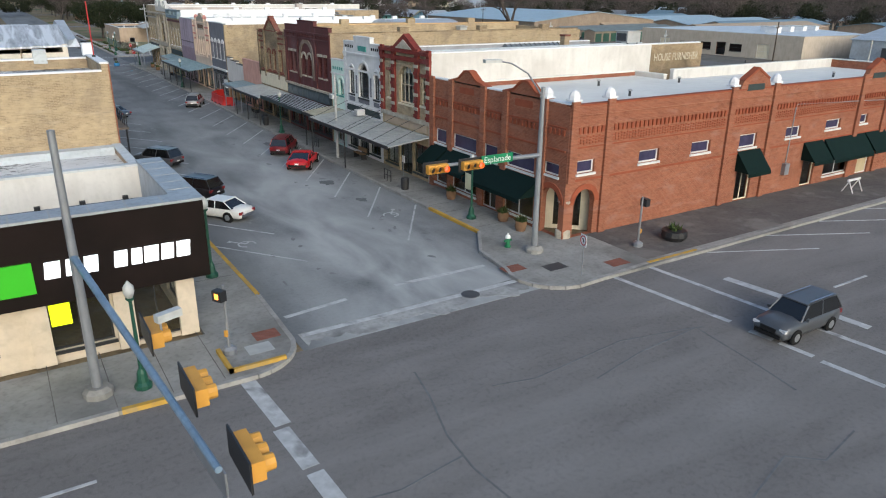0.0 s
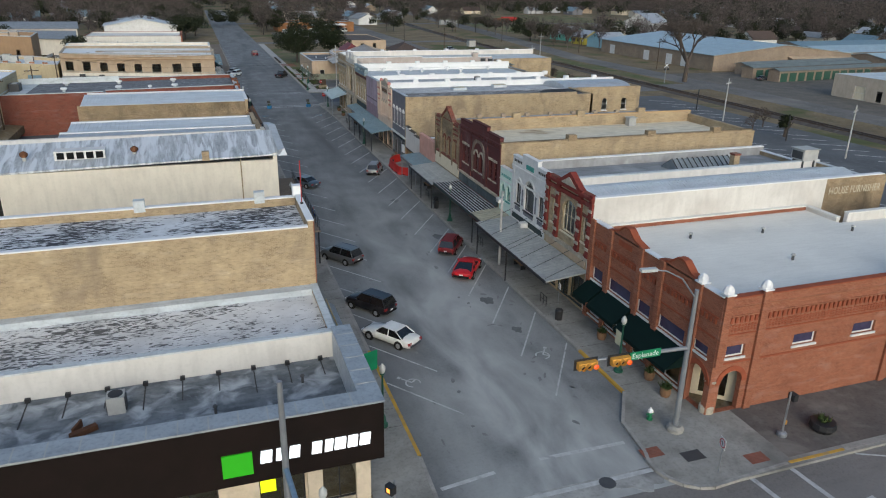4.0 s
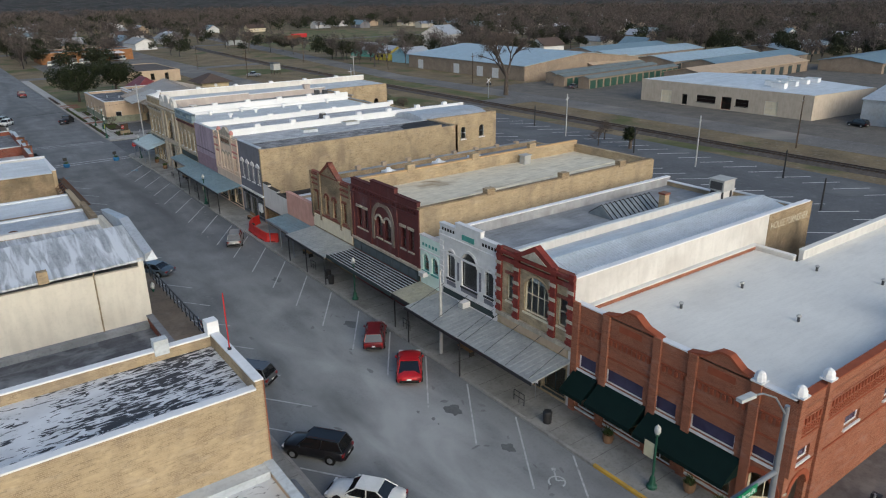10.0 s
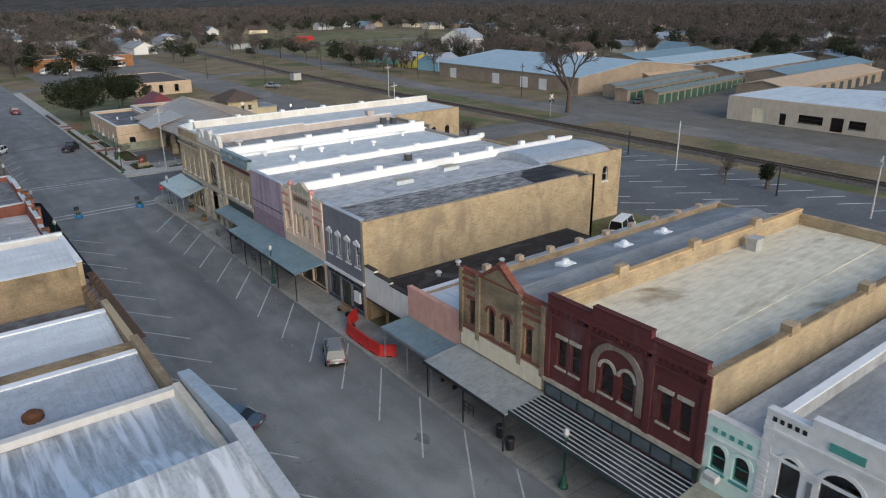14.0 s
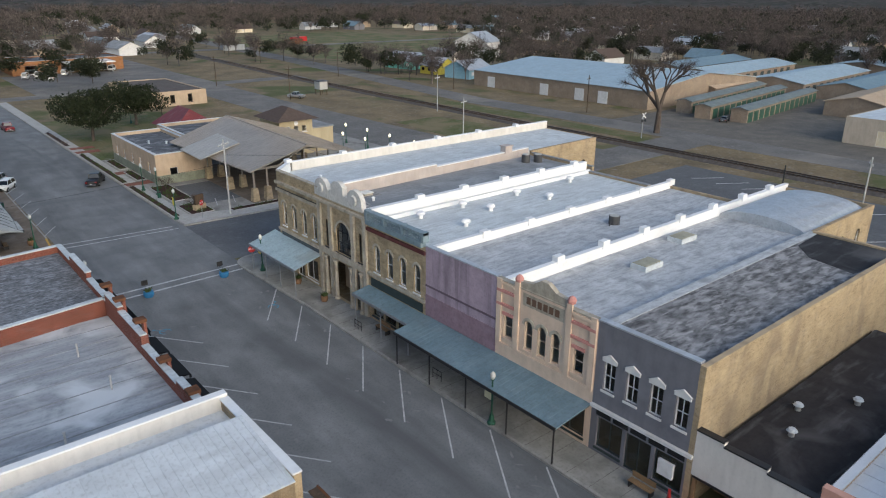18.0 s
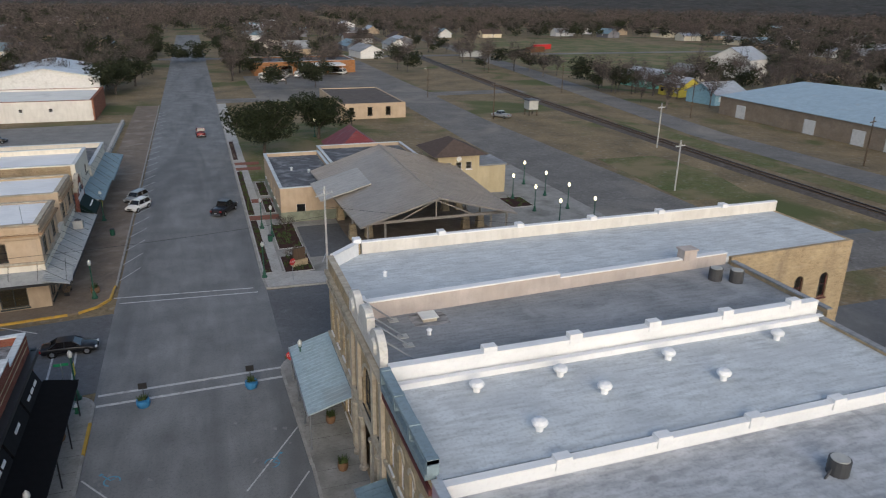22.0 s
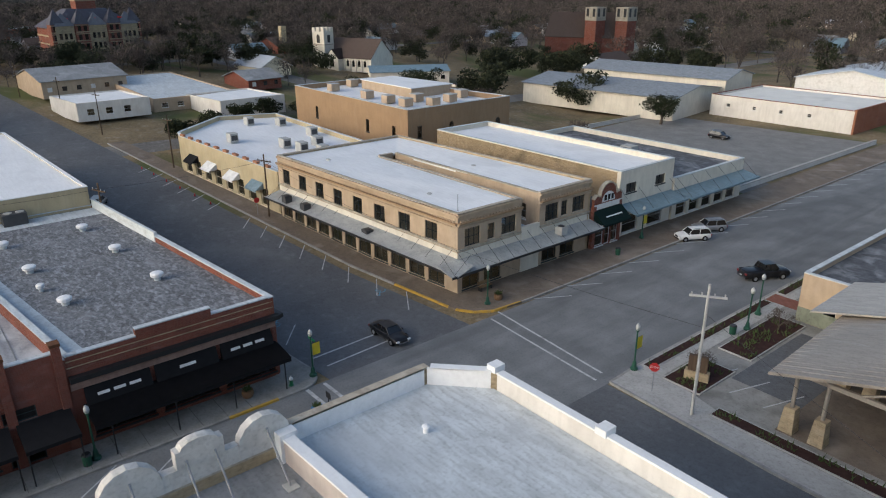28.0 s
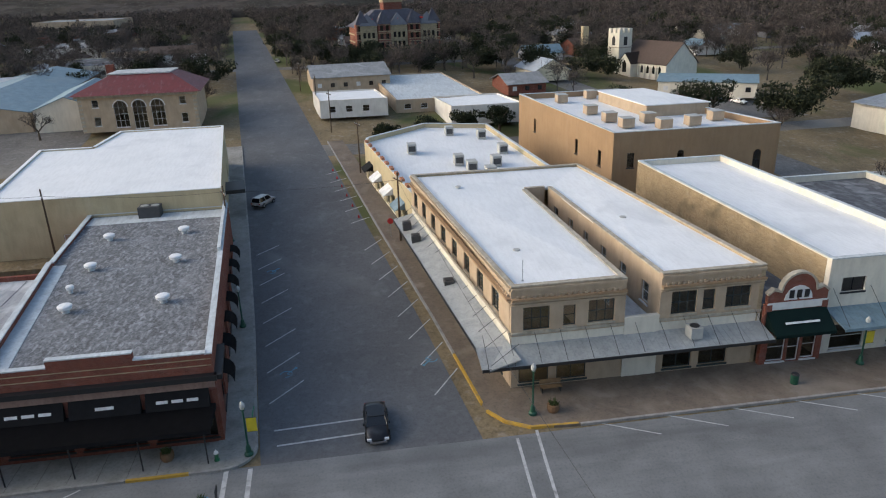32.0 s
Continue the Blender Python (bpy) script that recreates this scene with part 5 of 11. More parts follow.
for x, y in ((11, 112.6), (18.6, 114.4)):
    a = thing("roof_skylight", "flat yellowed skylight with a raised kerb", "skylight", "skylights on the white roof")
    part("kerb", Geo().box(x, x + 2.2, y, y + 1.4, 8.08, 8.5), roof_white, a), part("pane", Geo().box(x + 0.1, x + 2.1, y + 0.1, y + 1.3, 8.5, 8.54), mat("skylight_yellowed", (0.36, 0.33, 0.22), None, 1, 0.4, 0.05), a)

YS, YN = 117.1, 125.1
W = YN - YS
b, fr = building("lavender_shop", "shop front clad in streaked lavender sheet metal", east_poly(YS, YN, 33.0),
    [dict(h=9.2, mat=paint_lavender, openings=shop_front(W), coping=metal_roof), None, dict(h=8.6, mat=brick_tan), dict(h=9.0, mat=roof_bright, coping=roof_bright)], 8.35, roof_pale)
m = fr[0][0]
band(m, 0.02, W - 0.02, 5.9, 6.05, 0.05, mat("metal_lavender_dark", (0.16, 0.11, 0.14), None, 1, 0.6, 0.1), b)
band(m, 0.02, W - 0.02, 3.4, 5.2, 0.06, mat("metal_mauve", (0.30, 0.20, 0.24), (0.25, 0.165, 0.2), 1, 0.6, 0.3, rib=(1, 0.15)), b, "lower_cladding")
lc = thing("street_canopy", "long blue-grey metal canopy over the pavement", "canopy")
canopy(wall_frame((0, 125.1), (0, 108.3)), 0.05, 16.75, 3.35, 2.95, 3.3, metal_bluegrey, lc, 5, iron_black, 0)

for yy in (117.1, 125.1, 133.2):
    for i in range({117.1: 7, 125.1: 6, 133.2: 5}[yy]):
        zt = {117.1: 9.42, 125.1: 9.28, 133.2: 10.42}[yy]
        part("parapet_pier", Geo().box(5.7 + i * 5.35, 6.5 + i * 5.35, yy - 0.45 + (0.62 if yy > 130 else 0), yy + 0.08 + (0.62 if yy > 130 else 0), zt - 0.6, zt), roof_bright, b)

YS, YN = 125.1, 133.2
W = YN - YS
sw = dict(arch=True, frame=paint_white, bars=(1, 2), surround=stone_pale, fw=0.08)
up = [op(x, 4.85, 0.85, 2.5, **sw) for x in (0.95, 2.8, 4.65, 6.55)]
b, fr = building("balustrade_shop", "tan stone two-storey shop with a blue balustrade parapet", east_poly(YS, YN, 29.5),
    [dict(h=9.0, mat=stone_tan, openings=up + shop_front(W, n=4), coping=None), None, dict(h=9.15, mat=brick_tan, coping=roof_grey), dict(h=9.3, mat=roof_bright, coping=None)], 8.95, roof_white)
part("north_wall", Geo().prism([(0.36, 133.4), (29.5, 133.48), (29.5, 133.96), (0.36, 133.88)], 8.9, 10.02), roof_bright, b), part("north_wall_cap", Geo().prism([(0.36, 133.35), (29.5, 133.43), (29.5, 134.01), (0.36, 133.93)], 10.02, 10.1), roof_bright, b)
m = fr[0][0]
bal = mat("balustrade_blue_grey", (0.22, 0.29, 0.33), (0.17, 0.23, 0.27), 1, 0.7, 0.1)
part("parapet_base", Geo(m).box(0, W - 0.35, -0.22, 0.3, 9.0, 9.45), bal, b), part("parapet_rail", Geo(m).box(0, W, -0.24, 0.3, 10.05, 10.25), bal, b)
for i in range(28):
    part("baluster", Geo(m).lathe(0.35 + i * 0.27, 0.05, [(0.09, 9.45), (0.06, 9.6), (0.1, 9.75), (0.06, 9.95), (0.09, 10.05)], 6), bal, b)
for x in (0.15, 2.7, 5.3, W - 0.15):
    part("pedestal", Geo(m).box(x - 0.15, x + 0.15, -0.25, 0.31, 9.45, 10.3), bal, b)
band(m, 0, W, 8.45, 8.75, 0.16, brick_red, b, "cornice"), band(m, 0, W, 4.35, 4.6, 0.14, stone_pale, b, "string_course")
dentils(m, 0.2, W - 0.2, 4.62, 4.75, 0.3, 0.12, stone_pale, b)
part("transom", Geo(m).box(0.4, W - 0.4, -0.05, -0.003, 3.4, 4.15), trim_dark, b)
canopy(m, 0, W, 3.3, 3.0, 1.8, metal_bluegrey, b, 3, pole_grey, 0)

YS, YN = 133.2, 149.7
W = YN - YS
up = [op(x, 4.95, 0.85, 2.55, **sw) for x in (0.85, 2.9, 4.9, 6.85)]
up += [op(9.35, 5.0, 0.55, 2.7, frame=iron_black, bars=(1, 2)), op(11.25, 4.95, 2.5, 3.1, arch=True, frame=iron_black, bars=(3, 3), surround=stone_pale, fw=0.1), op(15.0, 5.0, 0.55, 2.7, frame=iron_black, bars=(1, 2))]
low = [op(0.6, 0.5, 2.2, 2.2, bars=(2, 1)), op(3.2, 0.17, 1.5, 2.6, kind="door", bars=(2, 1)), op(5.1, 0.5, 2.4, 2.2, bars=(2, 1)), op(9.2, 0.16, 6.6, 3.9, kind="void")]
b, fr = building("opera_house", "two-storey tan stone corner block with scrolled parapet and great arch", [(0, YN), (0, YS), (30.5, YS), (30.5, 142.8), (43.5, 143.3), (43.5, 152.5), (2.7, 152.3)],
    [dict(h=9.7, mat=stone_tan, openings=up + low, steps=[(0, 8.6, 10.5)], coping=stone_pale), None, dict(h=9.45, mat=brick_tan, coping=roof_grey), dict(h=9.62, mat=brick_tan, openings=[op(x, 4.7, 1.0, 2.3, arch=True, frame=brick_red) for x in (1.6, 4.4, 7.2, 10.0)]), dict(h=9.62, mat=brick_tan, openings=[op(2, 3.2, 1.1, 2.4, arch=True, frame=brick_red), op(4.6, 3.2, 1.1, 2.4, arch=True, frame=brick_red), op(7.2, 3.2, 1.1, 2.4, arch=True, frame=brick_red)]),
     dict(h=10.5, mat=stucco_white, coping=roof_bright), dict(h=10.5, mat=stone_tan, coping=roof_bright)], 9.15, roof_grey)
m = fr[0][0]
part("north_roof", Geo().prism([(0.4, 141.6), (15, 142.4), (30.5, 143.1), (43.2, 143.6), (43.2, 152.2), (2.9, 151.9), (0.4, 149.6)], 9.1, 9.6), roof_white, b)
pinkish = mat("stucco_pinkish", (0.52, 0.46, 0.43), None, 0.6, 0.85, 0.1, stain=(0.42, 0.36, 0.32))
part("party_wall", Geo().prism([(0.36, 141.25), (15, 142.05), (15, 142.5), (0.36, 141.7)], 9.15, 10.3), pinkish, b), part("party_wall", Geo().prism([(15.01, 142.05), (29.9, 142.75), (29.9, 143.2), (15.01, 142.5)], 9.15, 10.05), pinkish, b)
part("party_wall_cap", Geo().prism([(0.36, 141.2), (15, 142.0), (15, 142.55), (0.36, 141.75)], 10.3, 10.4), roof_bright, b), part("party_wall_cap", Geo().prism([(15.01, 142.0), (29.9, 142.7), (29.9, 143.25), (15.01, 142.55)], 10.05, 10.14), roof_bright, b)
part("chimney", Geo().box(25.6, 26.7, 142.35, 143.2, 10.0, 10.75).box(25.5, 26.8, 142.25, 143.3, 10.75, 10.88), pinkish, b)
for i in range(6):
    part("parapet_pier", Geo().box(2.4 + i * 6.9, 3.0 + i * 6.9, 151.85, 152.55, 10.5, 10.85), roof_bright, b)
scroll = mat("scroll_white", (0.62, 0.61, 0.585), (0.52, 0.505, 0.48), 1.2, 0.85, 0.15)
for c in (9.0, 14.6):
    pts = [(c - 1.2, 9.8), (c + 1.2, 9.8)] + [(c + 1.2 * math.cos(t), 10.4 + 1.15 * math.sin(t)) for t in [math.pi * i / 8 for i in range(9)]]
    part("scroll", Geo(m).plate(pts, -0.05, 0.4), scroll, b)
    part("scroll_boss", Geo(m @ pose(c, 0, 10.6, 90)).cyl(0, 0, 0.05, 0.2, 0.5, 0.4, 12), scroll, b)
part("parapet_lining", Geo(m).box(0.3, 8.5, 0.352, 0.40, 9.1, 10.58), roof_bright, b), part("parapet_lining", Geo(fr[6][0]).box(0.3, fr[6][1] - 0.2, 0.352, 0.40, 9.1, 10.58), roof_bright, b)
part("parapet_return", Geo().box(0.36, 0.95, 141.12, 141.95, 9.1, 10.58), roof_bright, b)
part("parapet_block", Geo(m).box(10.2, 13.4, -0.03, 0.38, 9.7, 10.6), scroll, b)
part("centre_block", Geo(m).box(10.8, 12.8, -0.05, 0.42, 10.6, 11.4), scroll, b), part("centre_arch", Geo(m).plate([(11.0, 11.4), (12.6, 11.4)] + [(11.8 + 0.8 * math.cos(math.pi * i / 6), 11.4 + 0.35 * math.sin(math.pi * i / 6)) for i in range(7)], -0.05, 0.42), scroll, b)
for c in (8.9, 11.2, 12.4, 14.6):
    part("brace", Geo().rod((0.4, 149.7 - c, 10.9), (2.5, 149.7 - c - 0.1, 9.22), 0.05), pole_grey, b), part("brace_pad", Geo().box(2.2, 2.8, 149.7 - c - 0.35, 149.7 - c + 0.2, 9.15, 9.2), ac_grey, b)
for x in (8.6, 10.5, 14.3, 16.2):
    pilaster(m, x, 0.5, 0.15, 9.3, 0.22, stone_pale, b)
for z, d, x0, x1 in ((8.5, 0.2, 0, 8.5), (9.3, 0.3, 0, W - 0.1), (4.3, 0.2, 0, W - 0.1)):
    band(m, x0, x1, z, z + 0.25, d, stone_pale, b, "cornice")
band(m, 0.1, 8.4, 8.75, 8.83, 0.05, iron_black, b)
band(m, 8.5, 16.4, 4.55, 4.9, 0.26, stone_pale, b, "balcony_band")
for x in (9.5, 11.2, 13.8, 15.5):
    part("column", Geo(m).lathe(x, -0.1, [(0.3, 0.15), (0.3, 0.35), (0.2, 0.45), (0.17, 3.8), (0.28, 4.0), (0.28, 4.1)], 10), stone_pale, b)
part("porch_wall", Geo(m).box(9.0, 16.0, 2.2, 2.4, 0.1, 4.1), stucco_sand, b)
fill_opening(op(11.4, 0.17, 2.2, 2.8, kind="door", bars=(2, 1)), m @ pose(0, 2.0, 0), b, trim_dark)
part("sign_panel", Geo(m).box(0.5, 8.2, -0.06, -0.003, 3.5, 4.2), trim_dark, b)
for i in range(10):
    part("transom_pane", Geo(m).box(0.6 + i * 0.76, 1.22 + i * 0.76, -0.09, -0.063, 3.55, 4.15), mat("transom_glass_b", (0.09, 0.10, 0.11), None, 2, 0.2, 0), b)
canopy(m, -1.2, 8.5, 3.85, 2.95, 3.1, mat("canopy_pale_blue", (0.42, 0.52, 0.56), (0.36, 0.45, 0.49), 1, 0.5, 0.08, metal=0.2, stain=(0.3, 0.33, 0.34)), b, 4, pole_grey, 0)
# things on these roofs
for k, (x, y, z) in enumerate(((27, 140.4, 9.15), (28.2, 139.6, 9.15))):
    a = thing("condenser", "round dark air-conditioning condenser on the roof", "air conditioner", "round roof condensers")
    part("case", Geo().cyl(x, y, z, z + 0.9, 0.5, 0.5, 14), ac_dark, a), part("fan_guard", Geo().cyl(x, y, z + 0.9, z + 0.95, 0.42, 0.42, 14), ac_grey, a)
a = thing("condenser", "round air-conditioning condenser with a pipe stand", "air conditioner", "round roof condensers")
part("case", Geo().cyl(18.2, 121.0, 8.2, 9.1, 0.5, 0.5, 14), ac_dark, a), part("fan_guard", Geo().cyl(18.2, 121.0, 9.1, 9.15, 0.42, 0.42, 14), ac_grey, a), part("pipe", Geo().rod((17.2, 120.8, 8.25), (17.8, 121, 8.7), 0.06), ac_dark, a)
a = thing("roof_hatch", "cream roof hatch on a tarred patch", "roof hatch")
part("tar_patch", Geo().prism([(3.6, 139.5), (4.6, 139.3), (5.9, 139.4), (6.0, 140.4), (5.8, 141.2), (4.4, 141.25), (3.55, 141.1)], 9.14, 9.165), roof_mottle, a), part("kerb", Geo().box(4.25, 5.15, 139.85, 140.75, 9.165, 9.4), stone_pale, a), part("lid", Geo().box(4.15, 5.25, 139.75, 140.85, 9.4, 9.47), roof_cream_white, a)
for x, y in ((4.6, 131.6), (9.6, 131.7), (11.0, 129.4), (16.5, 131.5), (18.0, 128.6), (24.5, 131.6), (6.2, 127.4)):
    v = thing("roof_turbine_vent", "white mushroom roof vent", "roof vent", "white mushroom vents")
    part("stem", Geo().cyl(x, y, 8.93, 9.3, 0.2), roof_bright, v), part("hood", Geo().lathe(x, y, [(0.38, 9.3), (0.42, 9.43), (0.3, 9.57), (0.05, 9.63)], 12), roof_bright, v)
for x, y, z in ((3.6, 147.0, 9.58), (4.1, 138.2, 9.13)):
    v = thing("roof_vent", "small white vent pipe", "roof vent")
    part("pipe", Geo().cyl(x, y, z, z + 0.35, 0.13), roof_bright, v), part("cap", Geo().cyl(x, y, z + 0.35, z + 0.45, 0.2, 0.08), roof_bright, v)

# ---------------------------------------------------------------- west side of the street, south to north
XW = -20.4


def west_poly(ys, yn, depth):
    return [(XW, ys), (XW, yn), (XW - depth, yn), (XW - depth, ys)]


def plain(h, material, coping=None, **k):
    return dict(h=h, mat=material, coping=coping, **k)


# -- the tax office on the corner
panel_cream = mat("panel_cream", (0.62, 0.53, 0.41), (0.55, 0.47, 0.36), 1, 0.85, 0.1)
so = [op(25.6 - 5.3, 0.5, 2.2, 2.2, bars=(2, 1), frame=iron_black), op(25.6 - 2.4, 0.17, 1.9, 2.5, kind="door", bars=(2, 1), frame=iron_black), op(25.6 - 9.5, 0.9, 2.5, 1.6, bars=(2, 1), frame=iron_black), op(25.6 - 16, 0.9, 3.5, 1.6, bars=(2, 1), frame=iron_black)]
hr, fr = building("tax_office", "single-storey corner office with a dark brown sign fascia", [(-46, 36.0), (XW, 36.0), (XW, 43.4), (-46, 43.4)],
    [plain(5.0, panel_cream, openings=so), plain(5.0, panel_cream, openings=[op(1.5, 0.5, 2.5, 2.2, bars=(2, 1), frame=iron_black)]), plain(5.6, stucco_white, roof_white), plain(5.0, panel_cream)], 4.1, mat("roof_pewter", (0.22, 0.235, 0.25), (0.10, 0.11, 0.118), 0.9, 0.85, 0.2, 5, stain=(0.42, 0.44, 0.46), sscale=0.8, srange=(0.48, 0.66)))
g = Geo().box(-46, XW + 0.6, 35.35, 35.6, 2.65, 5.75).box(XW + 0.35, XW + 0.6, 35.6, 43.3, 2.65, 5.75)
part("fascia", g, sign_brown, hr)
part("soffit", Geo().box(-46, XW + 0.35, 35.6, 36.0, 2.65, 2.72), panel_cream, hr)
cap = mat("coping_galvanised", (0.40, 0.43, 0.46), (0.33, 0.355, 0.38), 1, 0.5, 0.05, metal=0.3)
part("fascia_coping", Geo().box(-46, XW + 0.65, 35.3, 36.42, 5.75, 5.85).box(XW - 0.42, XW + 0.65, 36.42, 43.3, 5.75, 5.85), cap, hr)
part("parapet_inner_face", Geo().box(-46, XW - 0.4, 36.2, 36.4, 4.08, 5.745).box(XW - 0.4, XW - 0.2, 36.2, 43.3, 4.08, 5.745), mat("parapet_pale_metal", (0.52, 0.54, 0.56), None, 1, 0.6, 0.1), hr)
for i in range(20):
    part("coping_joint", Geo().box(-45 + i * 1.25, -44.94 + i * 1.25, 35.32, 36.33, 5.851, 5.862), ac_grey, hr)
for i in range(5):
    part("coping_joint", Geo().box(XW - 0.33, XW + 0.63, 37 + i * 1.3, 37.06 + i * 1.3, 5.851, 5.862), ac_grey, hr)
for x in (-20.75, -23.05, -25.95):
    part("pier", Geo().box(x - 0.35, x + 0.35, 35.72, 35.995, 0.1, 2.64), panel_cream, hr)
ms = wall_frame((-46, 35.35), (XW + 0.6, 35.35))
for cx, cw in ((-25.2, 0.56), (-24.55, 0.5), (-23.95, 0.52), (-22.95, 0.5), (-22.4, 0.42), (-21.88, 0.56), (-21.3, 0.5), (-20.72, 0.54)):
    part("sign_letter_bar", Geo(ms).plate([(46 + cx - cw / 2, 3.66), (46 + cx + cw / 2 - 0.06, 3.66), (46 + cx + cw / 2, 4.26), (46 + cx - cw / 2 + 0.06, 4.26)], -0.1, -0.003), lit_letters, hr, "lit white sign shape")
part("sign_square", Geo(ms).box(46 - 27.1, 46 - 25.8, -0.08, -0.003, 3.2, 4.35), lit_green, hr, "plain lit green square")
part("window_sign", Geo().box(-25.55, -24.85, 35.9, 35.95, 1.55, 2.4), lit_yellow, hr, "bright yellow window sign")
for i in range(14):
    x, y = -45 + i * 1.8, 39.2 + 0.35 * math.sin(i * 2.1)
    part("roof_strap", Geo().box(x + 0.03, x + 0.09, 40.9 + 1.2 * (y - 39.2), 42.8, 4.09, 4.125), iron_black, hr)
    part("strap_block", Geo().box(x - 0.06, x + 0.18, 42.8, 43.0, 4.09, 4.3), iron_black, hr)
a = thing("condenser", "square grey air-conditioning condenser on the flat roof", "air conditioner")
part("case", Geo().box(-32.1, -31.3, 40.5, 41.3, 4.1, 5.0), ac_grey, a), part("grille", Geo().box(-32.15, -31.25, 40.6, 41.2, 4.2, 4.85), ac_dark, a), part("fan_guard", Geo().cyl(-31.7, 40.9, 5.0, 5.05, 0.34, 0.34, 14), iron_black, a)
for x, y in ((-22.8, 40.8), (-27.2, 39.2), (-24, 38)):
    v = thing("roof_vent", "small dark vent on the flat roof", "roof vent", "vents on the tax office")
    part("pipe", Geo().cyl(x, y, 4.08, 4.5, 0.07), ac_dark, v), part("cap", Geo().cyl(x, y, 4.5, 4.58, 0.13, 0.07), ac_dark, v)
a = thing("roof_scrap", "rusty scrap of ducting lying on the roof", "scrap")
part("duct", Geo(pose(-33.0, 39.3, 4.23, 0, 0, 30)).box(-0.6, 0.6, -0.15, 0.15, -0.13, 0.12), rust, a), part("bracket", Geo(pose(-33.3, 39.6, 4.23, 0, 0, 70)).box(-0.4, 0.4, -0.05, 0.05, -0.13, 0.25), rust, a)

b, fr = building("white_roofed_shop", "low shop with a cracked white coated roof", west_poly(43.4, 51.0, 20.0),
    [plain(5.1, stucco_sand, roof_white, openings=shop_front(7.6)), None, plain(4.6, stucco_sand), None], 4.75, roof_crackle)
part("parapet_ramp", Geo().box(-40, XW - 0.4, 50.2, 51.0, 4.75, 5.15), roof_white, b)
part("roof_edge_rail", Geo().box(XW + 0.05, XW + 0.12, 43.4, 51.0, 4.2, 4.3).box(XW + 0.55, XW + 0.62, 43.4, 51.0, 3.9, 4.0), mat("rail_ochre", (0.42, 0.33, 0.16), None, 2, 0.7, 0.05), b)
part("awning_sheet", Geo().add([(XW, 43.4, 4.1), (XW, 51, 4.1), (XW + 1.1, 51, 3.5), (XW + 1.1, 43.4, 3.5)], [(0, 3, 2, 1), (0, 1, 2, 3)]), metal_roof, b)

b, fr = building("tan_brick_shop", "tall tan brick shop with a tar-streaked white roof", west_poly(51.0, 57.5, 25.0),
    [plain(9.5, brick_tan, roof_bright, openings=[op(0.8, 5, 1, 2.2), op(2.8, 5, 1, 2.2), op(4.8, 5, 1, 2.2)] + shop_front(6.5)), plain(9.3, brick_tan, roof_bright), plain(8.8, brick_tan), plain(9.1, brick_tan, roof_bright)], 8.75, roof_streak)
part("east_edge", Geo().box(XW - 0.02, XW + 0.06, 51.0, 57.5, 0, 9.45), mat("brick_edge_red", (0.30, 0.13, 0.08), None, 2, 0.9, 0.2), b)
for y, x in ((57.3, -23.2), (57.3, -31.0)):
    part("parapet_pier", Geo().box(x - 0.35, x + 0.35, y - 0.3, y + 0.25, 9.1, 9.9), roof_white, b)
part("corner_pier", Geo().box(XW - 0.5, XW + 0.1, 56.9, 57.55, 9.5, 10.2), roof_bright, b)
a = thing("roof_mast", "thin red flag mast on the parapet", "mast")
part("mast", Geo().rod((XW - 0.2, 54.6, 9.4), (XW - 0.2, 54.6, 12.6), 0.035), sign_red, a), part("base", Geo().cyl(XW - 0.2, 54.6, 9.55, 9.7, 0.1), iron_black, a)

b, fr = building("low_roof_shop", "low shop with a dark gravel roof between taller walls", west_poly(57.5, 71.9, 24.0),
    [plain(4.9, brick_brown, mat("coping_grey", (0.24, 0.24, 0.25), None, 1, 0.8, 0.1), openings=shop_front(14.4, n=5)), None, plain(4.5, brick_tan), None], 4.2, roof_dark)
part("wall_flashing", Geo().box(-44, XW - 0.4, 71.3, 71.88, 4.2, 4.6), roof_grey, b)
dk = thing("porch_deck", "brown roofed porch deck with iron railings over the pavement", "porch")
part("deck", Geo().box(XW + 0.02, -17.6, 66.5, 84.8, 3.2, 3.35), concrete_brown, dk)
for i in range(19):
    part("railing_post", Geo().rod((-17.7, 66.6 + i, 3.35), (-17.7, 66.6 + i, 4.3), 0.035), iron_black, dk)
part("railing", Geo().box(-17.74, -17.66, 66.5, 84.8, 4.28, 4.34).box(-17.72, -17.68, 66.5, 84.8, 3.75, 3.79), iron_black, dk)
for y in (66.8, 72.5, 78.5, 84.5):
    part("post", Geo().cyl(-17.75, y, 0.1, 3.2, 0.07), iron_black, dk)
bt = thing("bunting", "half-round red, white and blue bunting on the railing", "bunting")
mb = wall_frame((-17.62, 69.2), (-17.62, 71.2))
for r0, r1, mm, nm in ((0.0, 0.35, sign_red, "red_fan"), (0.35, 0.6, sign_white, "white_fan"), (0.6, 0.9, mat("cloth_blue", (0.02, 0.06, 0.25), None, 2, 0.8, 0), "blue_fan")):
    g = Geo(mb)
    for i in range(8):
        p, q = math.pi * i / 8, math.pi * (i + 1) / 8
        k = [(1.0 - r * math.cos(t), 4.3 - r * math.sin(t)) for t in (p, q) for r in (max(r0, 0.02), r1)]
        g.plate([k[0], k[1], k[3], k[2]], -0.02, -0.005)
    part(nm, g, mm, bt)

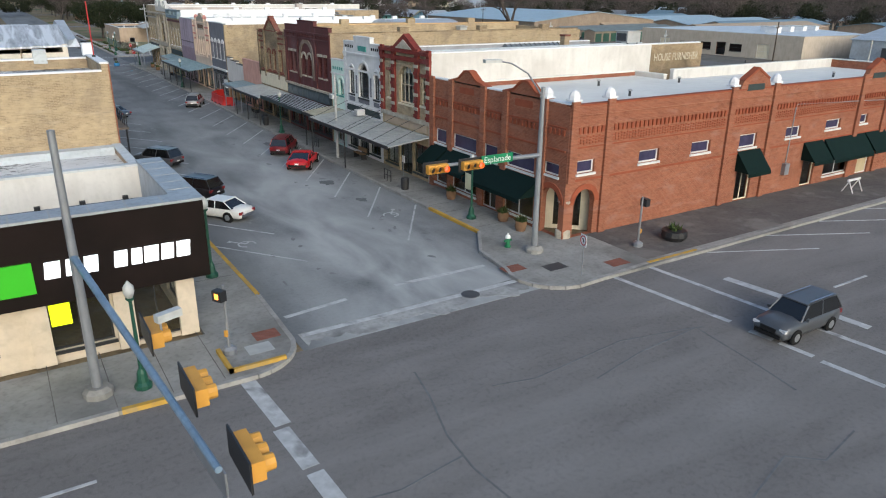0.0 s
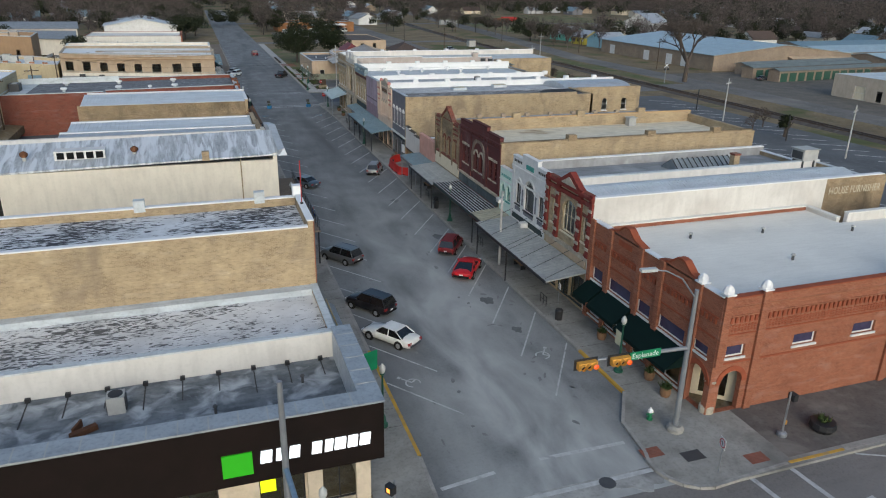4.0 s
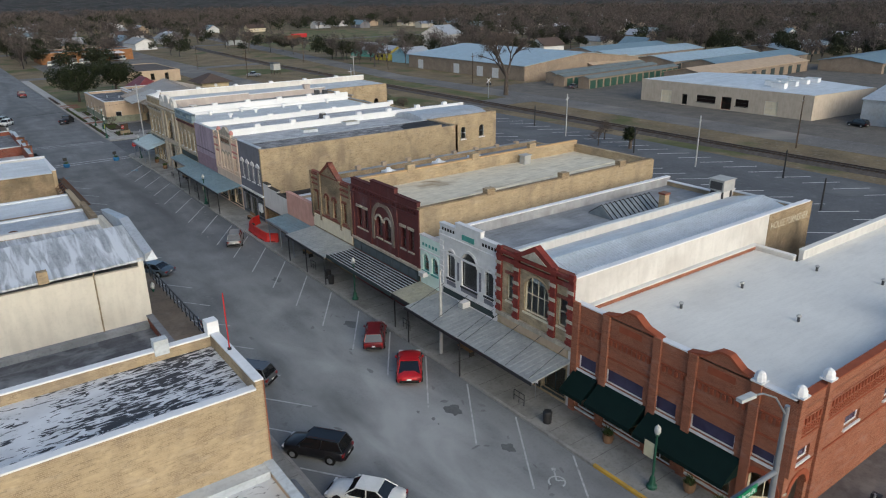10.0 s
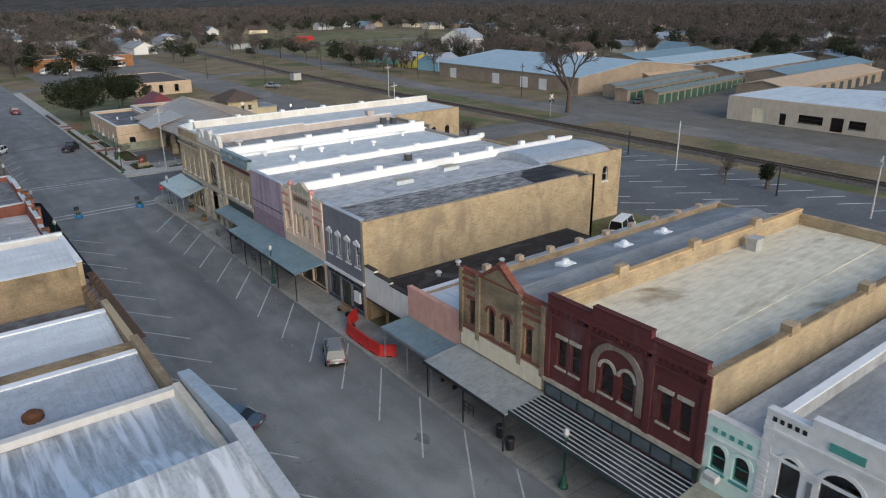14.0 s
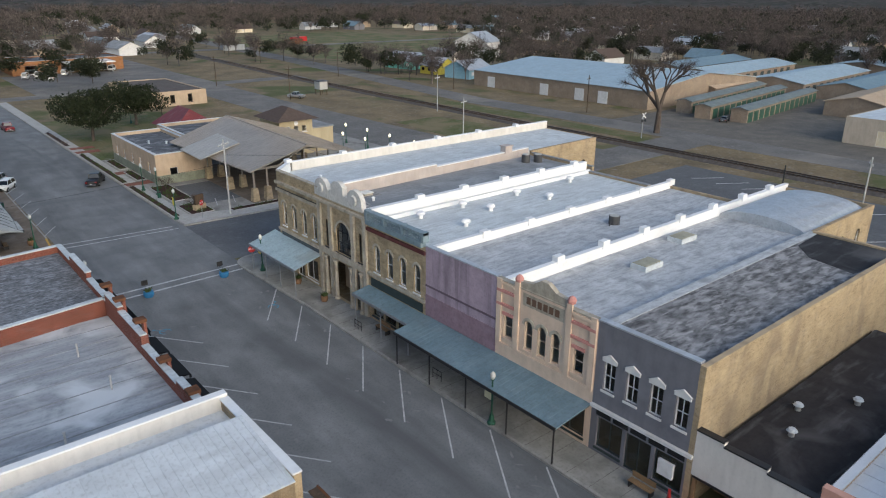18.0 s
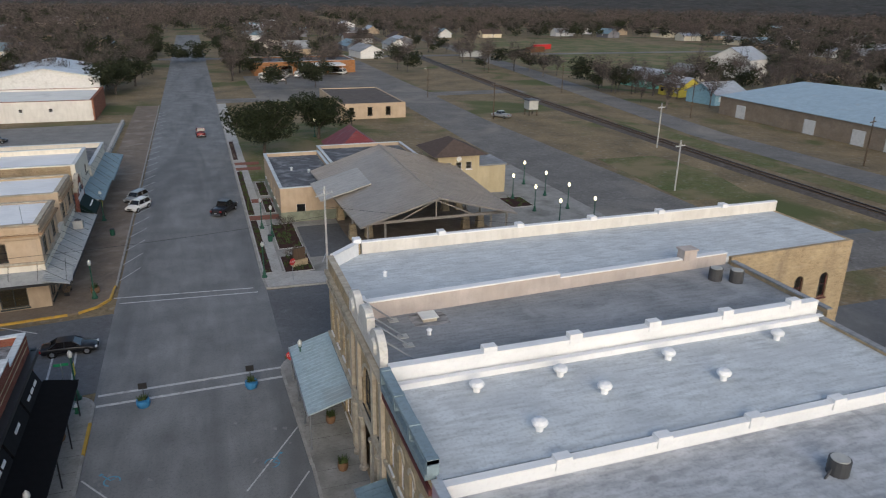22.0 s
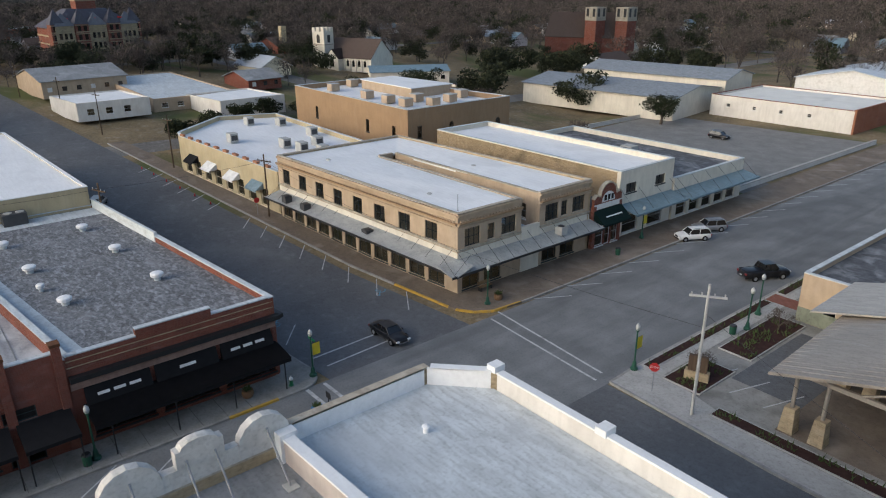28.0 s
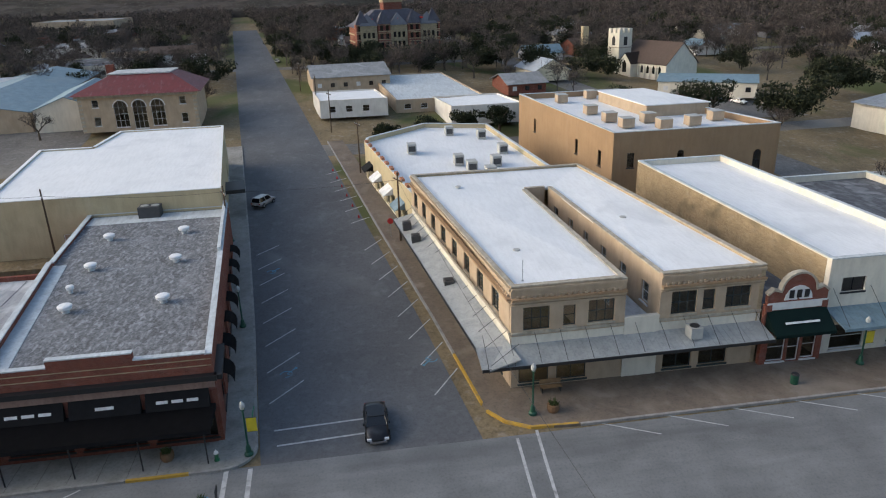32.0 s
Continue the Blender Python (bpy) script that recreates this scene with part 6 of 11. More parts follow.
cream_top = [op(4.5, 4.8, 1.3, 2.2, frame=iron_black), op(8.2, 4.8, 1.3, 2.2, frame=iron_black)]
# the south windows get near-black panels that paint the shade behind them
b, fr = building("cream_shop", "tall cream stuccoed shop with a streaked metal roof", west_poly(71.9, 84.9, 28.0),
    [plain(9.2, stucco_cream, None, openings=[op(1 + 3 * i, 5, 1.2, 2.3) for i in range(4)] + shop_front(13, n=4)), plain(8.6, brick_tan), plain(8.0, stucco_cream), plain(8.6, stucco_cream, None, openings=[op(1.3 + 0, 4.4, 1.3, 2.4, frame=iron_black, solid=shade_and_lens_black), op(4.4, 4.4, 1.3, 2.4, frame=iron_black, solid=shade_and_lens_black)])], 7.9, roof_grey)
g = Geo()
g.add([(-48, 71.85, 8.65), (XW + 0.5, 71.85, 9.15), (XW + 0.5, 76.2, 10.5), (-48, 76.2, 10.1), (-48, 71.85, 8.5), (XW + 0.5, 71.85, 9.0)], [(0, 1, 2, 3), (4, 5, 1, 0)])
g.add([(XW + 0.5, 76.2, 10.5), (-48, 76.2, 10.1), (-48, 76.5, 9.2), (XW + 0.5, 76.5, 9.4)], [(0, 3, 2, 1), (0, 1, 2, 3)])
part("metal_roof_slope", g, metal_streaked, b)
g = Geo()
g.add([(-48, 76.5, 9.0), (XW + 0.3, 76.5, 9.2), (XW + 0.3, 80.6, 8.4), (-48, 80.6, 8.2)], [(0, 1, 2, 3)])
g.add([(-48, 80.6, 8.2), (XW + 0.3, 80.6, 8.4), (XW + 0.3, 84.6, 8.5), (-48, 84.6, 8.3)], [(0, 1, 2, 3)])
part("metal_roof_valley", g, metal_streaked, b)
part("wing_parapet", Geo().add([(XW + 0.1, 71.6, 9.0), (XW + 0.9, 71.6, 9.0), (XW + 0.9, 84.8, 9.2), (XW + 0.1, 84.8, 9.2), (XW + 0.1, 71.6, 9.5), (XW + 0.7, 71.9, 9.6), (XW + 0.5, 77, 10.8), (XW - 0.2, 77, 10.8), (XW + 0.6, 84.8, 9.6), (XW, 84.8, 9.6)], [(0, 3, 2, 1), (4, 5, 6, 7), (7, 6, 8, 9), (0, 1, 5, 4), (1, 2, 8, 6, 5), (0, 4, 7, 9, 3), (2, 3, 9, 8)]), metal_roof, b)
part("gutter_finial", Geo().box(-26.8, -26.2, 71.6, 72.1, 8.9, 9.7), brick_tan, b)
part("downpipe", Geo().rod((-23.6, 71.8, 8.9), (-23.6, 71.8, 4.3), 0.05), stone_tan, b)
part("north_parapet", Geo().box(-48, XW, 84.5, 84.95, 8.5, 8.9), stucco_white, b)
a = thing("roof_skylight", "white framed skylight row on the metal roof", "skylight")
part("frame", Geo(pose(0, 0, 0)).box(-38.5, -34.6, 73.2, 74.6, 9.2, 10.0), paint_white, a)
for i in range(5):
    part("pane", Geo().box(-38.3 + i * 0.75, -37.75 + i * 0.75, 73.14, 73.19, 9.35, 9.9), car_glass, a)
for x in (-40.8, -32.3):
    v = thing("roof_vent", "rusty whirly vent on the metal roof", "roof vent", "whirly vents")
    part("stem", Geo().cyl(x, 73.6, 9.0, 9.6, 0.16), ac_grey, v), part("turbine", Geo().lathe(x, 73.6, [(0.2, 9.6), (0.32, 9.75), (0.32, 9.95), (0.1, 10.1)], 10), rust, v)

for nm, lab, y0, y1, h, rz, rm, slope in (("ribbed_roof_shop", "tan brick shop with a dark ribbed metal roof", 85.0, 93.2, 8.4, 7.3, metal_roof, 0), ("white_ribbed_shop", "tan brick shop with a white ribbed metal roof", 93.2, 101.0, 7.9, 7.0, metal_white, 0)):
    b, fr = building(nm, lab, west_poly(y0, y1, 21.0), [plain(h, brick_tan_dark, brick_tan_dark, openings=[op(1 + 2.3 * i, 4.6, 1, 2) for i in range(3)] + shop_front(y1 - y0)), plain(h - 0.6, brick_tan_dark, None), plain(h - 0.9, brick_tan_dark), plain(h - 0.2, brick_tan_dark, brick_tan_dark)], rz, rm)
    g = Geo().add([(-41, y0 + 0.4, rz + 0.05), (XW - 0.4, y0 + 0.4, rz + 0.05), (XW - 0.4, y1 - 1.6, rz + 0.75), (-41, y1 - 1.6, rz + 0.75), (XW - 0.4, y1 - 1.6, rz), (-41, y1 - 1.6, rz)], [(0, 1, 2, 3), (3, 2, 4, 5), (1, 4, 2), (0, 3, 5)])
    part("sloped_roof", g, rm, b)
    ribs(ID, -40.8, XW - 0.6, y0 + 0.45, rz + 0.06, y1 - 1.65, rz + 0.75, 0.45, rm, b, 0.06, 0.05)
    part("ridge_cap", Geo().box(-41, XW - 0.4, y1 - 1.9, y1 - 1.4, rz + 0.7, rz + 0.82), roof_bright, b)
    if y0 < 90:
        part("roof_cowl", Geo().lathe(-26.6, 88.2, [(0.5, rz), (0.5, rz + 0.6), (0.3, rz + 0.75)], 12), rust, b)
sg = thing("sign_frame", "long rusty iron roof sign frame along the parapet", "sign frame")
for i in range(13):
    part("strut", Geo().rod((XW - 0.6, 94 + i, 7.0), (XW + 0.5, 94 + i, 7.9), 0.04), rust, sg)
for z, x in ((7.1, XW + 0.3), (7.5, XW + 0.45), (7.9, XW + 0.55)):
    part("rail", Geo().rod((x, 93.5, z), (x, 107.6, z - 0.2), 0.06), rust, sg)
part("board", Geo().add([(XW + 0.1, 93.5, 7.9), (XW + 0.6, 93.5, 7.95), (XW + 0.6, 107.6, 7.7), (XW + 0.1, 107.6, 7.65), (XW + 0.1, 93.5, 7.82), (XW + 0.6, 93.5, 7.87), (XW + 0.6, 107.6, 7.62), (XW + 0.1, 107.6, 7.57)], [(0, 1, 2, 3), (4, 7, 6, 5), (0, 4, 5, 1), (1, 5, 6, 2), (2, 6, 7, 3), (3, 7, 4, 0)]), wood_pole, sg)
b, fr = building("recessed_shop", "lower shop with a dark roof behind the sign frame", west_poly(101.0, 107.9, 21.0), [plain(6.6, brick_tan_dark, None, openings=shop_front(6.9)), None, plain(4.6, brick_tan), None], 5.2, roof_dark)
b, fr = building("white_metal_shop", "tan brick shop with a whitewashed sloping metal roof", west_poly(107.9, 115.8, 21.0), [plain(8.5, brick_tan, roof_bright, openings=[op(1 + 2.3 * i, 4.8, 1, 2) for i in range(3)] + shop_front(7.9)), plain(8.7, stucco_white, roof_bright), plain(7.8, brick_tan), plain(8.3, brick_tan_dark, None)], 7.9, metal_white)
g = Geo().add([(-41, 107.7, 8.36), (XW - 0.4, 107.7, 8.36), (XW - 0.4, 112.8, 9.0), (-41, 112.8, 9.0), (XW - 0.4, 113.2, 8.2), (-41, 113.2, 8.2), (-41, 107.7, 8.3), (XW - 0.4, 107.7, 8.3)], [(0, 1, 2, 3), (3, 2, 4, 5), (1, 7, 4, 2), (0, 3, 5, 6), (6, 7, 1, 0), (6, 5, 4, 7)])
part("sloped_roof", g, metal_white, b), ribs(ID, -40.8, XW - 0.6, 107.75, 8.37, 112.7, 9.0, 0.4, metal_white, b, 0.05, 0.04)

brick_red_old = mat("brick_red_old", (0.26, 0.075, 0.05), (0.19, 0.06, 0.042), 0.8, 0.9, 0.25, 14, brick=((0.24, 0.14, 0.11), 0.22, 0.075), stain=(0.13, 0.05, 0.04), srange=(0.55, 0.8))
# upper openings are filled with near-black panels in place of shade
wo = [op(1.2 + 2.6 * i, 3.3, 1.9, 0.9, frame=trim_dark, solid=shade_and_lens_black) for i in range(7)] + [op(1.1 + 2.6 * i, 0.17 if i in (1, 4, 6) else 0.5, 2.0, 2.4 if i in (1, 4, 6) else 2.1, kind="door" if i in (1, 4, 6) else "window", frame=trim_dark, bars=(2, 1)) for i in range(7)]
b, fr = building("red_brick_row", "red brick shop row with stepped parapet and black awnings", west_poly(115.8, 136.6, 20.0),
    [plain(6.6, brick_red_old, roof_white, openings=wo, steps=[(0, 3.5, 6.0), (3.5, 6.5, 6.5), (6.5, 12.5, 6.2), (12.5, 17.2, 6.9), (17.2, 20.4, 7.2)]), None, plain(5.8, brick_brown), plain(5.4, brick_brown, roof_white)], 5.4, mat("roof_worn_felt", (0.42, 0.44, 0.465), (0.28, 0.29, 0.315), 0.8, 0.8, 0.2, 5, stretch=(0.3, 1.5, 1), stain=(0.56, 0.58, 0.60), sscale=0.3, srange=(0.52, 0.7)))
m = fr[0][0]
for x in (0.2, 4.4, 9.0, 13.0, 17.3, 20.4):
    pilaster(m, x, 0.55, 0.15, 6.6 if x < 12 else 7.7, 0.18, brick_red_old, b)
    part("pilaster_cap", Geo(m).box(x - 0.33, x + 0.33, -0.22, 0.5, 6.6 if x < 12 else 7.7, 6.8 if x < 12 else 7.9), rust, b)
for x0, x1 in ((13.4, 17.0), (9.3, 12.7), (4.7, 8.7)):
    dentils(m, x0, x1, 5.2, 5.6, 0.4, 0.1, brick_red_old, b)
    band(m, x0, x1, 4.5, 4.65, 0.08, brick_brown, b)
for x0, x1 in ((17.4, 20.5), (13.2, 17.0), (8.8, 12.6), (4.2, 8.2)):
    awning(m, x0, x1, 3.3, 2.7, 2.7, fabric_black, b)
    for x in (x0 + 0.1, x1 - 0.1):
        part("awning_post", Geo(m).rod((x, -2.62, 0.15), (x, -2.62, 2.65), 0.045), iron_black, b)
for i in range(9):
    part("felt_lap", Geo().box(-39.8, XW - 0.5, 117.6 + 2.1 * i, 117.68 + 2.1 * i, 5.4, 5.425), roof_grey, b)
for x, y in ((-24, 131.0), (-30, 128), (-27, 121), (-23.5, 125.5)):
    v = thing("roof_vent", "thin white vent pipe on the felt roof", "roof vent", "pipes on the felt roof")
    part("pipe", Geo().cyl(x, y, 5.38, 6.3, 0.06), pole_white, v), part("cap", Geo().cyl(x, y, 6.3, 6.38, 0.1, 0.05), pole_white, v)

# -- the brown brick corner shop with black awnings
bx = [(XW, 136.6), (XW, 151.0), (-56.0, 147.4), (-56.0, 132.8), (-40.8, 133.9)]
eo = [op(0.9 + 4.6 * i, 0.5, 4.0, 2.2, bars=(3, 1), frame=iron_black) for i in range(3)]
no = [op(3 + 4.2 * i, 0.6, 2.2, 2.0, bars=(2, 1), frame=iron_black) for i in range(7)]
b, fr = building("bridal_shop", "red-brown brick corner shop with black cornice, signs and awnings", bx,
    [plain(6.75, brick_brown, roof_white, openings=eo, steps=[(4.4, 9.6, 7.25)]), plain(6.7, brick_brown, roof_white, openings=no), plain(6.4, brick_brown, roof_white), plain(6.4, brick_brown, roof_white), plain(6.6, brick_brown, roof_white)], 6.15, mat("roof_slate_gravel", (0.20, 0.205, 0.22), (0.10, 0.105, 0.115), 5.0, 0.9, 0.35, 6, stain=(0.30, 0.315, 0.34), sscale=3.2, srange=(0.48, 0.72), sstretch=(0.5, 1, 1), dirt=0.3, dstretch=(0.35, 0.7, 1)))
m = fr[0][0]
part("roof_flashing", Geo().prism([(-41, 134.0), (XW - 0.4, 136.8), (XW - 0.4, 138.2), (-41, 135.4)], 6.15, 6.19), mat("flashing_blue_white", (0.46, 0.52, 0.56), (0.36, 0.4, 0.44), 1.2, 0.7, 0.1), b)
part("west_parapet_white", Geo().prism([(-55.6, 147.3), (-40, 148.9), (-40, 148.6), (-55.6, 147.0)], 6.15, 7.1), roof_white, b)
part("cornice", Geo(m).box(0, 14.6, -0.5, -0.003, 5.0, 5.35), iron_black, b)
part("cornice", Geo(fr[1][0]).box(-0.4, 4.0, -0.5, -0.003, 5.0, 5.35), iron_black, b)
for z in (5.9, 6.35):
    band(m, 0, 14.3, z, z + 0.06, 0.03, stone_tan, b)
band(m, 0, 14.35, 4.3, 4.75, 0.06, mat("brick_pinkish", (0.36, 0.24, 0.2), None, 1, 0.9, 0.15), b)
for i, (x0, x1) in enumerate(((0.7, 4.9), (5.2, 9.6), (9.9, 13.9))):
    s = part("sign_panel", Geo(m).add([(x0, -0.02, 4.3), (x1, -0.02, 4.3), (x1, -0.5, 3.15), (x0, -0.5, 3.15), (x0, -0.02, 3.15), (x1, -0.02, 3.15)], [(0, 3, 2, 1), (0, 4, 3), (1, 2, 5), (0, 1, 5, 4), (3, 4, 5, 2)]), fabric_black, b, "black sloped sign panel")
    for k in range(3 if i != 1 else 1):
        w = (x1 - x0) * (0.18 if i != 1 else 0.26)
        cx = (x0 + x1) / 2 + (k - (1 if i != 1 else 0)) * (x1 - x0) * 0.24
        part("sign_writing", Geo(m @ pose(cx, -0.3, 3.68, -22)).box(-w / 2, w / 2, -0.03, -0.01, -0.1, 0.1), sign_white, s)
awning(m, 0.5, 14.2, 3.1, 2.75, 2.6, fabric_black, b, valance=0.3)
part("awning_sheet", Geo(m).add([(0.5, -0.5, 3.14), (14.2, -0.5, 3.14), (14.2, -2.7, 2.8), (0.5, -2.7, 2.8)], [(0, 3, 2, 1), (0, 1, 2, 3)]), fabric_black, b)
for y in (138.1, 142.2, 146.3, 150.3):
    part("awning_post", Geo().rod((-17.95, y, 0.15), (-17.95, y, 2.75), 0.05), iron_black, b)
mn = fr[1][0]
for i in range(7):
    c = part("dome_awning", Geo(mn).add([(3 + 4.2 * i + 2.2 * t, -0.02 - 0.9 * s, 3.6 - 0.9 * (1 - math.sqrt(max(0, 1 - s * s)))) for t in (0, 1) for s in (0, 0.25, 0.5, 0.75, 0.92, 1.0)], [(k, k + 1, k + 7, k + 6) for k in range(5)] + [(k + 6, k + 7, k + 1, k) for k in range(5)]), fabric_black, b)
for x, y in ((-47.3, 137.3), (-39.2, 138.0), (-30.4, 138.8), (-47.9, 144.2), (-39.7, 145.0), (-30.8, 145.8), (-34.3, 137.9)):
    s = 0.6 if x == -34.3 else 1.0
    v = thing("roof_turbine_vent", "white mushroom vent on the gravel roof", "roof vent", "white vents on the gravel roof")
    part("stem", Geo().cyl(x, y, 6.13, 6.5, 0.28 * s), roof_white, v), part("hood", Geo().lathe(x, y, [(0.5 * s, 6.5), (0.55 * s, 6.72), (0.45 * s, 6.8), (0.05, 6.85)], 12), roof_bright, v)
a = thing("rooftop_unit", "dark twin-fan condenser at the roof's rear", "roof unit")
part("case", Geo().box(-55.4, -53.9, 138.4, 140.6, 6.15, 7.35), ac_dark, a)
for y in (139.0, 140.1):
    part("fan_guard", Geo().cyl(-54.65, y, 7.35, 7.4, 0.42, 0.42, 14), ac_grey, a)
part("whitewashed_strip", Geo().prism([(-55.4, 133.4), (-52.6, 133.4), (-52.6, 147.2), (-55.4, 147.0)], 6.15, 6.18), roof_white, b)

# -- the long yellow store and the post office beyond
def simple(name, label, poly, h, wall, roof, coping=None, openings=None, rz=None, category="building"):
    n = len(poly)
    return building(name, label, poly, [plain(h, wall, coping, openings=(openings or {}).get(i, ())) for i in range(n)], rz or h - 0.5, roof, category=category)


b, fr = simple("yellow_store", "long yellow stuccoed store with a bright white roof", [(-61.5, 120.0), (-61.5, 146.3), (-104.5, 141.5), (-104.5, 124.5), (-91.5, 123.6), (-91.5, 116.0)], 7.0, paint_yellow, roof_bright, roof_bright, {0: [op(15, 0.1, 2.0, 2.2, kind="door", frame=paint_yellow), op(8, 0.1, 3, 2.6, kind="panel", solid=stucco_sand)], 1: [op(8, 3, 1.2, 1.5), op(30, 0.3, 3.5, 2.4)]}, 6.85)
part("entrance_canopy", Geo(fr[1][0]).box(12, 17, -2.6, -0.02, 3.0, 3.5), iron_black, b)
b, fr = simple("post_office", "tan brick civic building with a dark red hipped roof and arches", [(-114, 114.5), (-114, 136.8), (-134, 135.2), (-134, 112.8)], 7.2, stucco_sand, roof_grey, None, {0: [op(6.4, 0.8, 2.6, 5.2, arch=True, surround=paint_white, bars=(3, 4), frame=paint_white), op(9.9, 0.4, 2.6, 5.6, arch=True, surround=paint_white, bars=(3, 4), frame=paint_white), op(13.4, 0.8, 2.6, 5.2, arch=True, surround=paint_white, bars=(3, 4), frame=paint_white), op(2.5, 1.2, 1.2, 1.8), op(2.5, 4.8, 1.2, 1.5), op(19, 1.2, 1.2, 1.8), op(19, 4.8, 1.2, 1.5)]})
g = Geo().add([(-112.8, 113.3, 7.2), (-112.8, 138.0, 7.2), (-135.2, 136.4, 7.2), (-135.2, 111.6, 7.2), (-120, 120, 10.4), (-120, 131.5, 10.4), (-128, 131, 10.4), (-128, 119, 10.4)], [(0, 1, 5, 4), (1, 2, 6, 5), (2, 3, 7, 6), (3, 0, 4, 7), (4, 5, 6, 7), (3, 2, 1, 0)])
part("hipped_roof", g, metal_red, b)
part("roof_deck", Geo().box(-128.3, -119.7, 119.2, 131.4, 10.35, 10.6), roof_pale, b), part("chimney", Geo().box(-130.5, -129.2, 116.5, 118, 8.0, 11.6), brick_brown, b)
for k in range(8):
    part("quoin", Geo(fr[0][0]).box(-0.03, 0.7, -0.06, -0.003, 0.3 + 0.8 * k, 0.75 + 0.8 * k), stone_pale, b), part("quoin", Geo(fr[0][0]).box(21.6, 22.33, -0.06, -0.003, 0.3 + 0.8 * k, 0.75 + 0.8 * k), stone_pale, b)
b.matrix_basis = Matrix.Translation((-146, 105.3, 0)) @ Matrix.Diagonal((1.1, 1.14, 1.14, 1)) @ Matrix.Translation((114, -114.5, 0))
part("cornice", Geo(fr[0][0]).box(-0.5, 22.8, -0.6, -0.003, 6.7, 7.15), stone_pale, b)

# -- north-west corner: the two-storey sand-coloured block with a light court
sx = lambda x: 171.4 + (x + 22.9) * 0.094
poly = [(-22.9, 171.4), (-22.9, 180.0), (-48.0, 179.2), (-48.0, 181.7), (-22.9, 182.7), (-22.9, 190.9), (-56.5, 188.0), (-56.5, sx(-56.5))]
wf = dict(frame=trim_dark, sillmat=stone_pale)
e1 = [op(0.9, 4.8, 2.0, 1.85, bars=(3, 2), **wf), op(3.9, 4.9, 0.95, 1.65, **wf), op(5.8, 4.95, 2.0, 1.8, bars=(3, 2), **wf)]
e2 = [op(0.9, 4.95, 2.0, 1.85, bars=(3, 2), **wf), op(3.4, 5.1, 0.95, 1.65, **wf), op(5.2, 5.1, 2.0, 1.8, bars=(3, 2), **wf)]
s1 = [op(1.2 + 4.0 * i, 4.9, 1.75, 1.85, bars=(2, 2), **wf) for i in range(8)]
ground = [op(0.6 + 2.9 * i, 0.4, 2.3, 2.2, bars=(2, 1), frame=trim_dark) for i in range(11)]
b, fr = building("sand_corner_block", "two-storey sand-coloured brick corner block with white roofs", poly,
    [plain(8.3, stucco_sand, stone_pale, openings=e1 + ground[:2]), plain(8.2, stucco_sand, stone_pale, openings=[op(2 + 4 * i, 5, 1.2, 1.7, frame=paint_white) for i in range(6)]), plain(8.2, stucco_sand, stone_pale), plain(8.2, stucco_sand, stone_pale, openings=[op(2 + 4 * i, 5, 1.2, 1.7, frame=paint_white) for i in range(6)]),
     plain(8.3, stucco_sand, stone_pale, openings=e2 + ground[:2]), plain(8.3, brick_tan, stone_pale), plain(8.3, brick_tan, stone_pale), plain(8.3, stucco_sand, stone_pale, openings=s1 + ground)], 8.1, roof_bright)
part("court_floor", Geo().prism([(-22.9, 180.0), (-22.9, 182.7), (-48, 181.7), (-48, 179.2)], 3.4, 4.3), roof_white, b)
part("court_front", Geo().box(-23.2, -22.8, 180.0, 182.7, 0.1, 5.1), stucco_cream, b)
for k in (0, 4, 7):
    m, L = fr[k]
    for z, h, d, mm in ((8.0, 0.2, 0.16, stucco_sand), (7.28, 0.16, 0.34, stucco_brown), (7.12, 0.16, 0.22, stucco_sand), (6.85, 0.1, 0.08, stucco_sand), (4.55, 0.18, 0.14, stone_pale)):
        band(m, 0, L - 0.02, z, z + h, d, mm, b, "cornice")
    dentils(m, 0.2, L - 0.3, 7.44, 7.6, 0.42, 0.16, stucco_sand, b)
    band(m, 0.02, L - 0.02, 3.4, 4.4, 0.02, stucco_cream, b, "transom_band")
canopy(fr[0][0], -2.6, 19.5, 3.75, 3.25, 2.3, metal_canopy, b, 0, iron_black, 12, zrod=1.0)
canopy(fr[7][0], 0, 36.0, 3.75, 3.25, 2.3, metal_canopy, b, 0, iron_black, 16, zrod=1.0)
for x, y in ((-34, 174.5), (-42, 174), (-30, 173.6), (-36, 185), (-46, 186), (-50, 172.5)):
    v = thing("roof_vent", "low white roof vent", "roof vent", "vents on the sand block")
    part("stem", Geo().cyl(x, y, 8.08, 8.35, 0.2), roof_white, v), part("cap", Geo().cyl(x, y, 8.35, 8.45, 0.32, 0.28), ac_grey, v)
for x, y, z in ((-34.5, 168.7, 3.4), (-47, 167.4, 3.4), (-51.5, 167.0, 3.4), (-21.8, 185.0, 3.45)):
    a = thing("condenser", "condenser unit standing on the street canopy", "air conditioner", "condensers on the canopy")
    part("case", Geo().box(x - 0.5, x + 0.5, y - 0.45, y + 0.45, z + 0.12, z + 1.0), ac_grey if y > 180 else ac_dark, a), part("fan_guard", Geo().cyl(x, y, z + 1.0, z + 1.05, 0.36, 0.36, 12), iron_black, a)
a = thing("roof_antenna", "thin antenna mast on the corner roof", "antenna")
part("mast", Geo().rod((-24.3, 172.6, 8.08), (-24.3, 172.6, 9.8), 0.025), pole_grey, a), part("foot", Geo().cyl(-24.3, 172.6, 8.1, 8.2, 0.08), pole_grey, a)

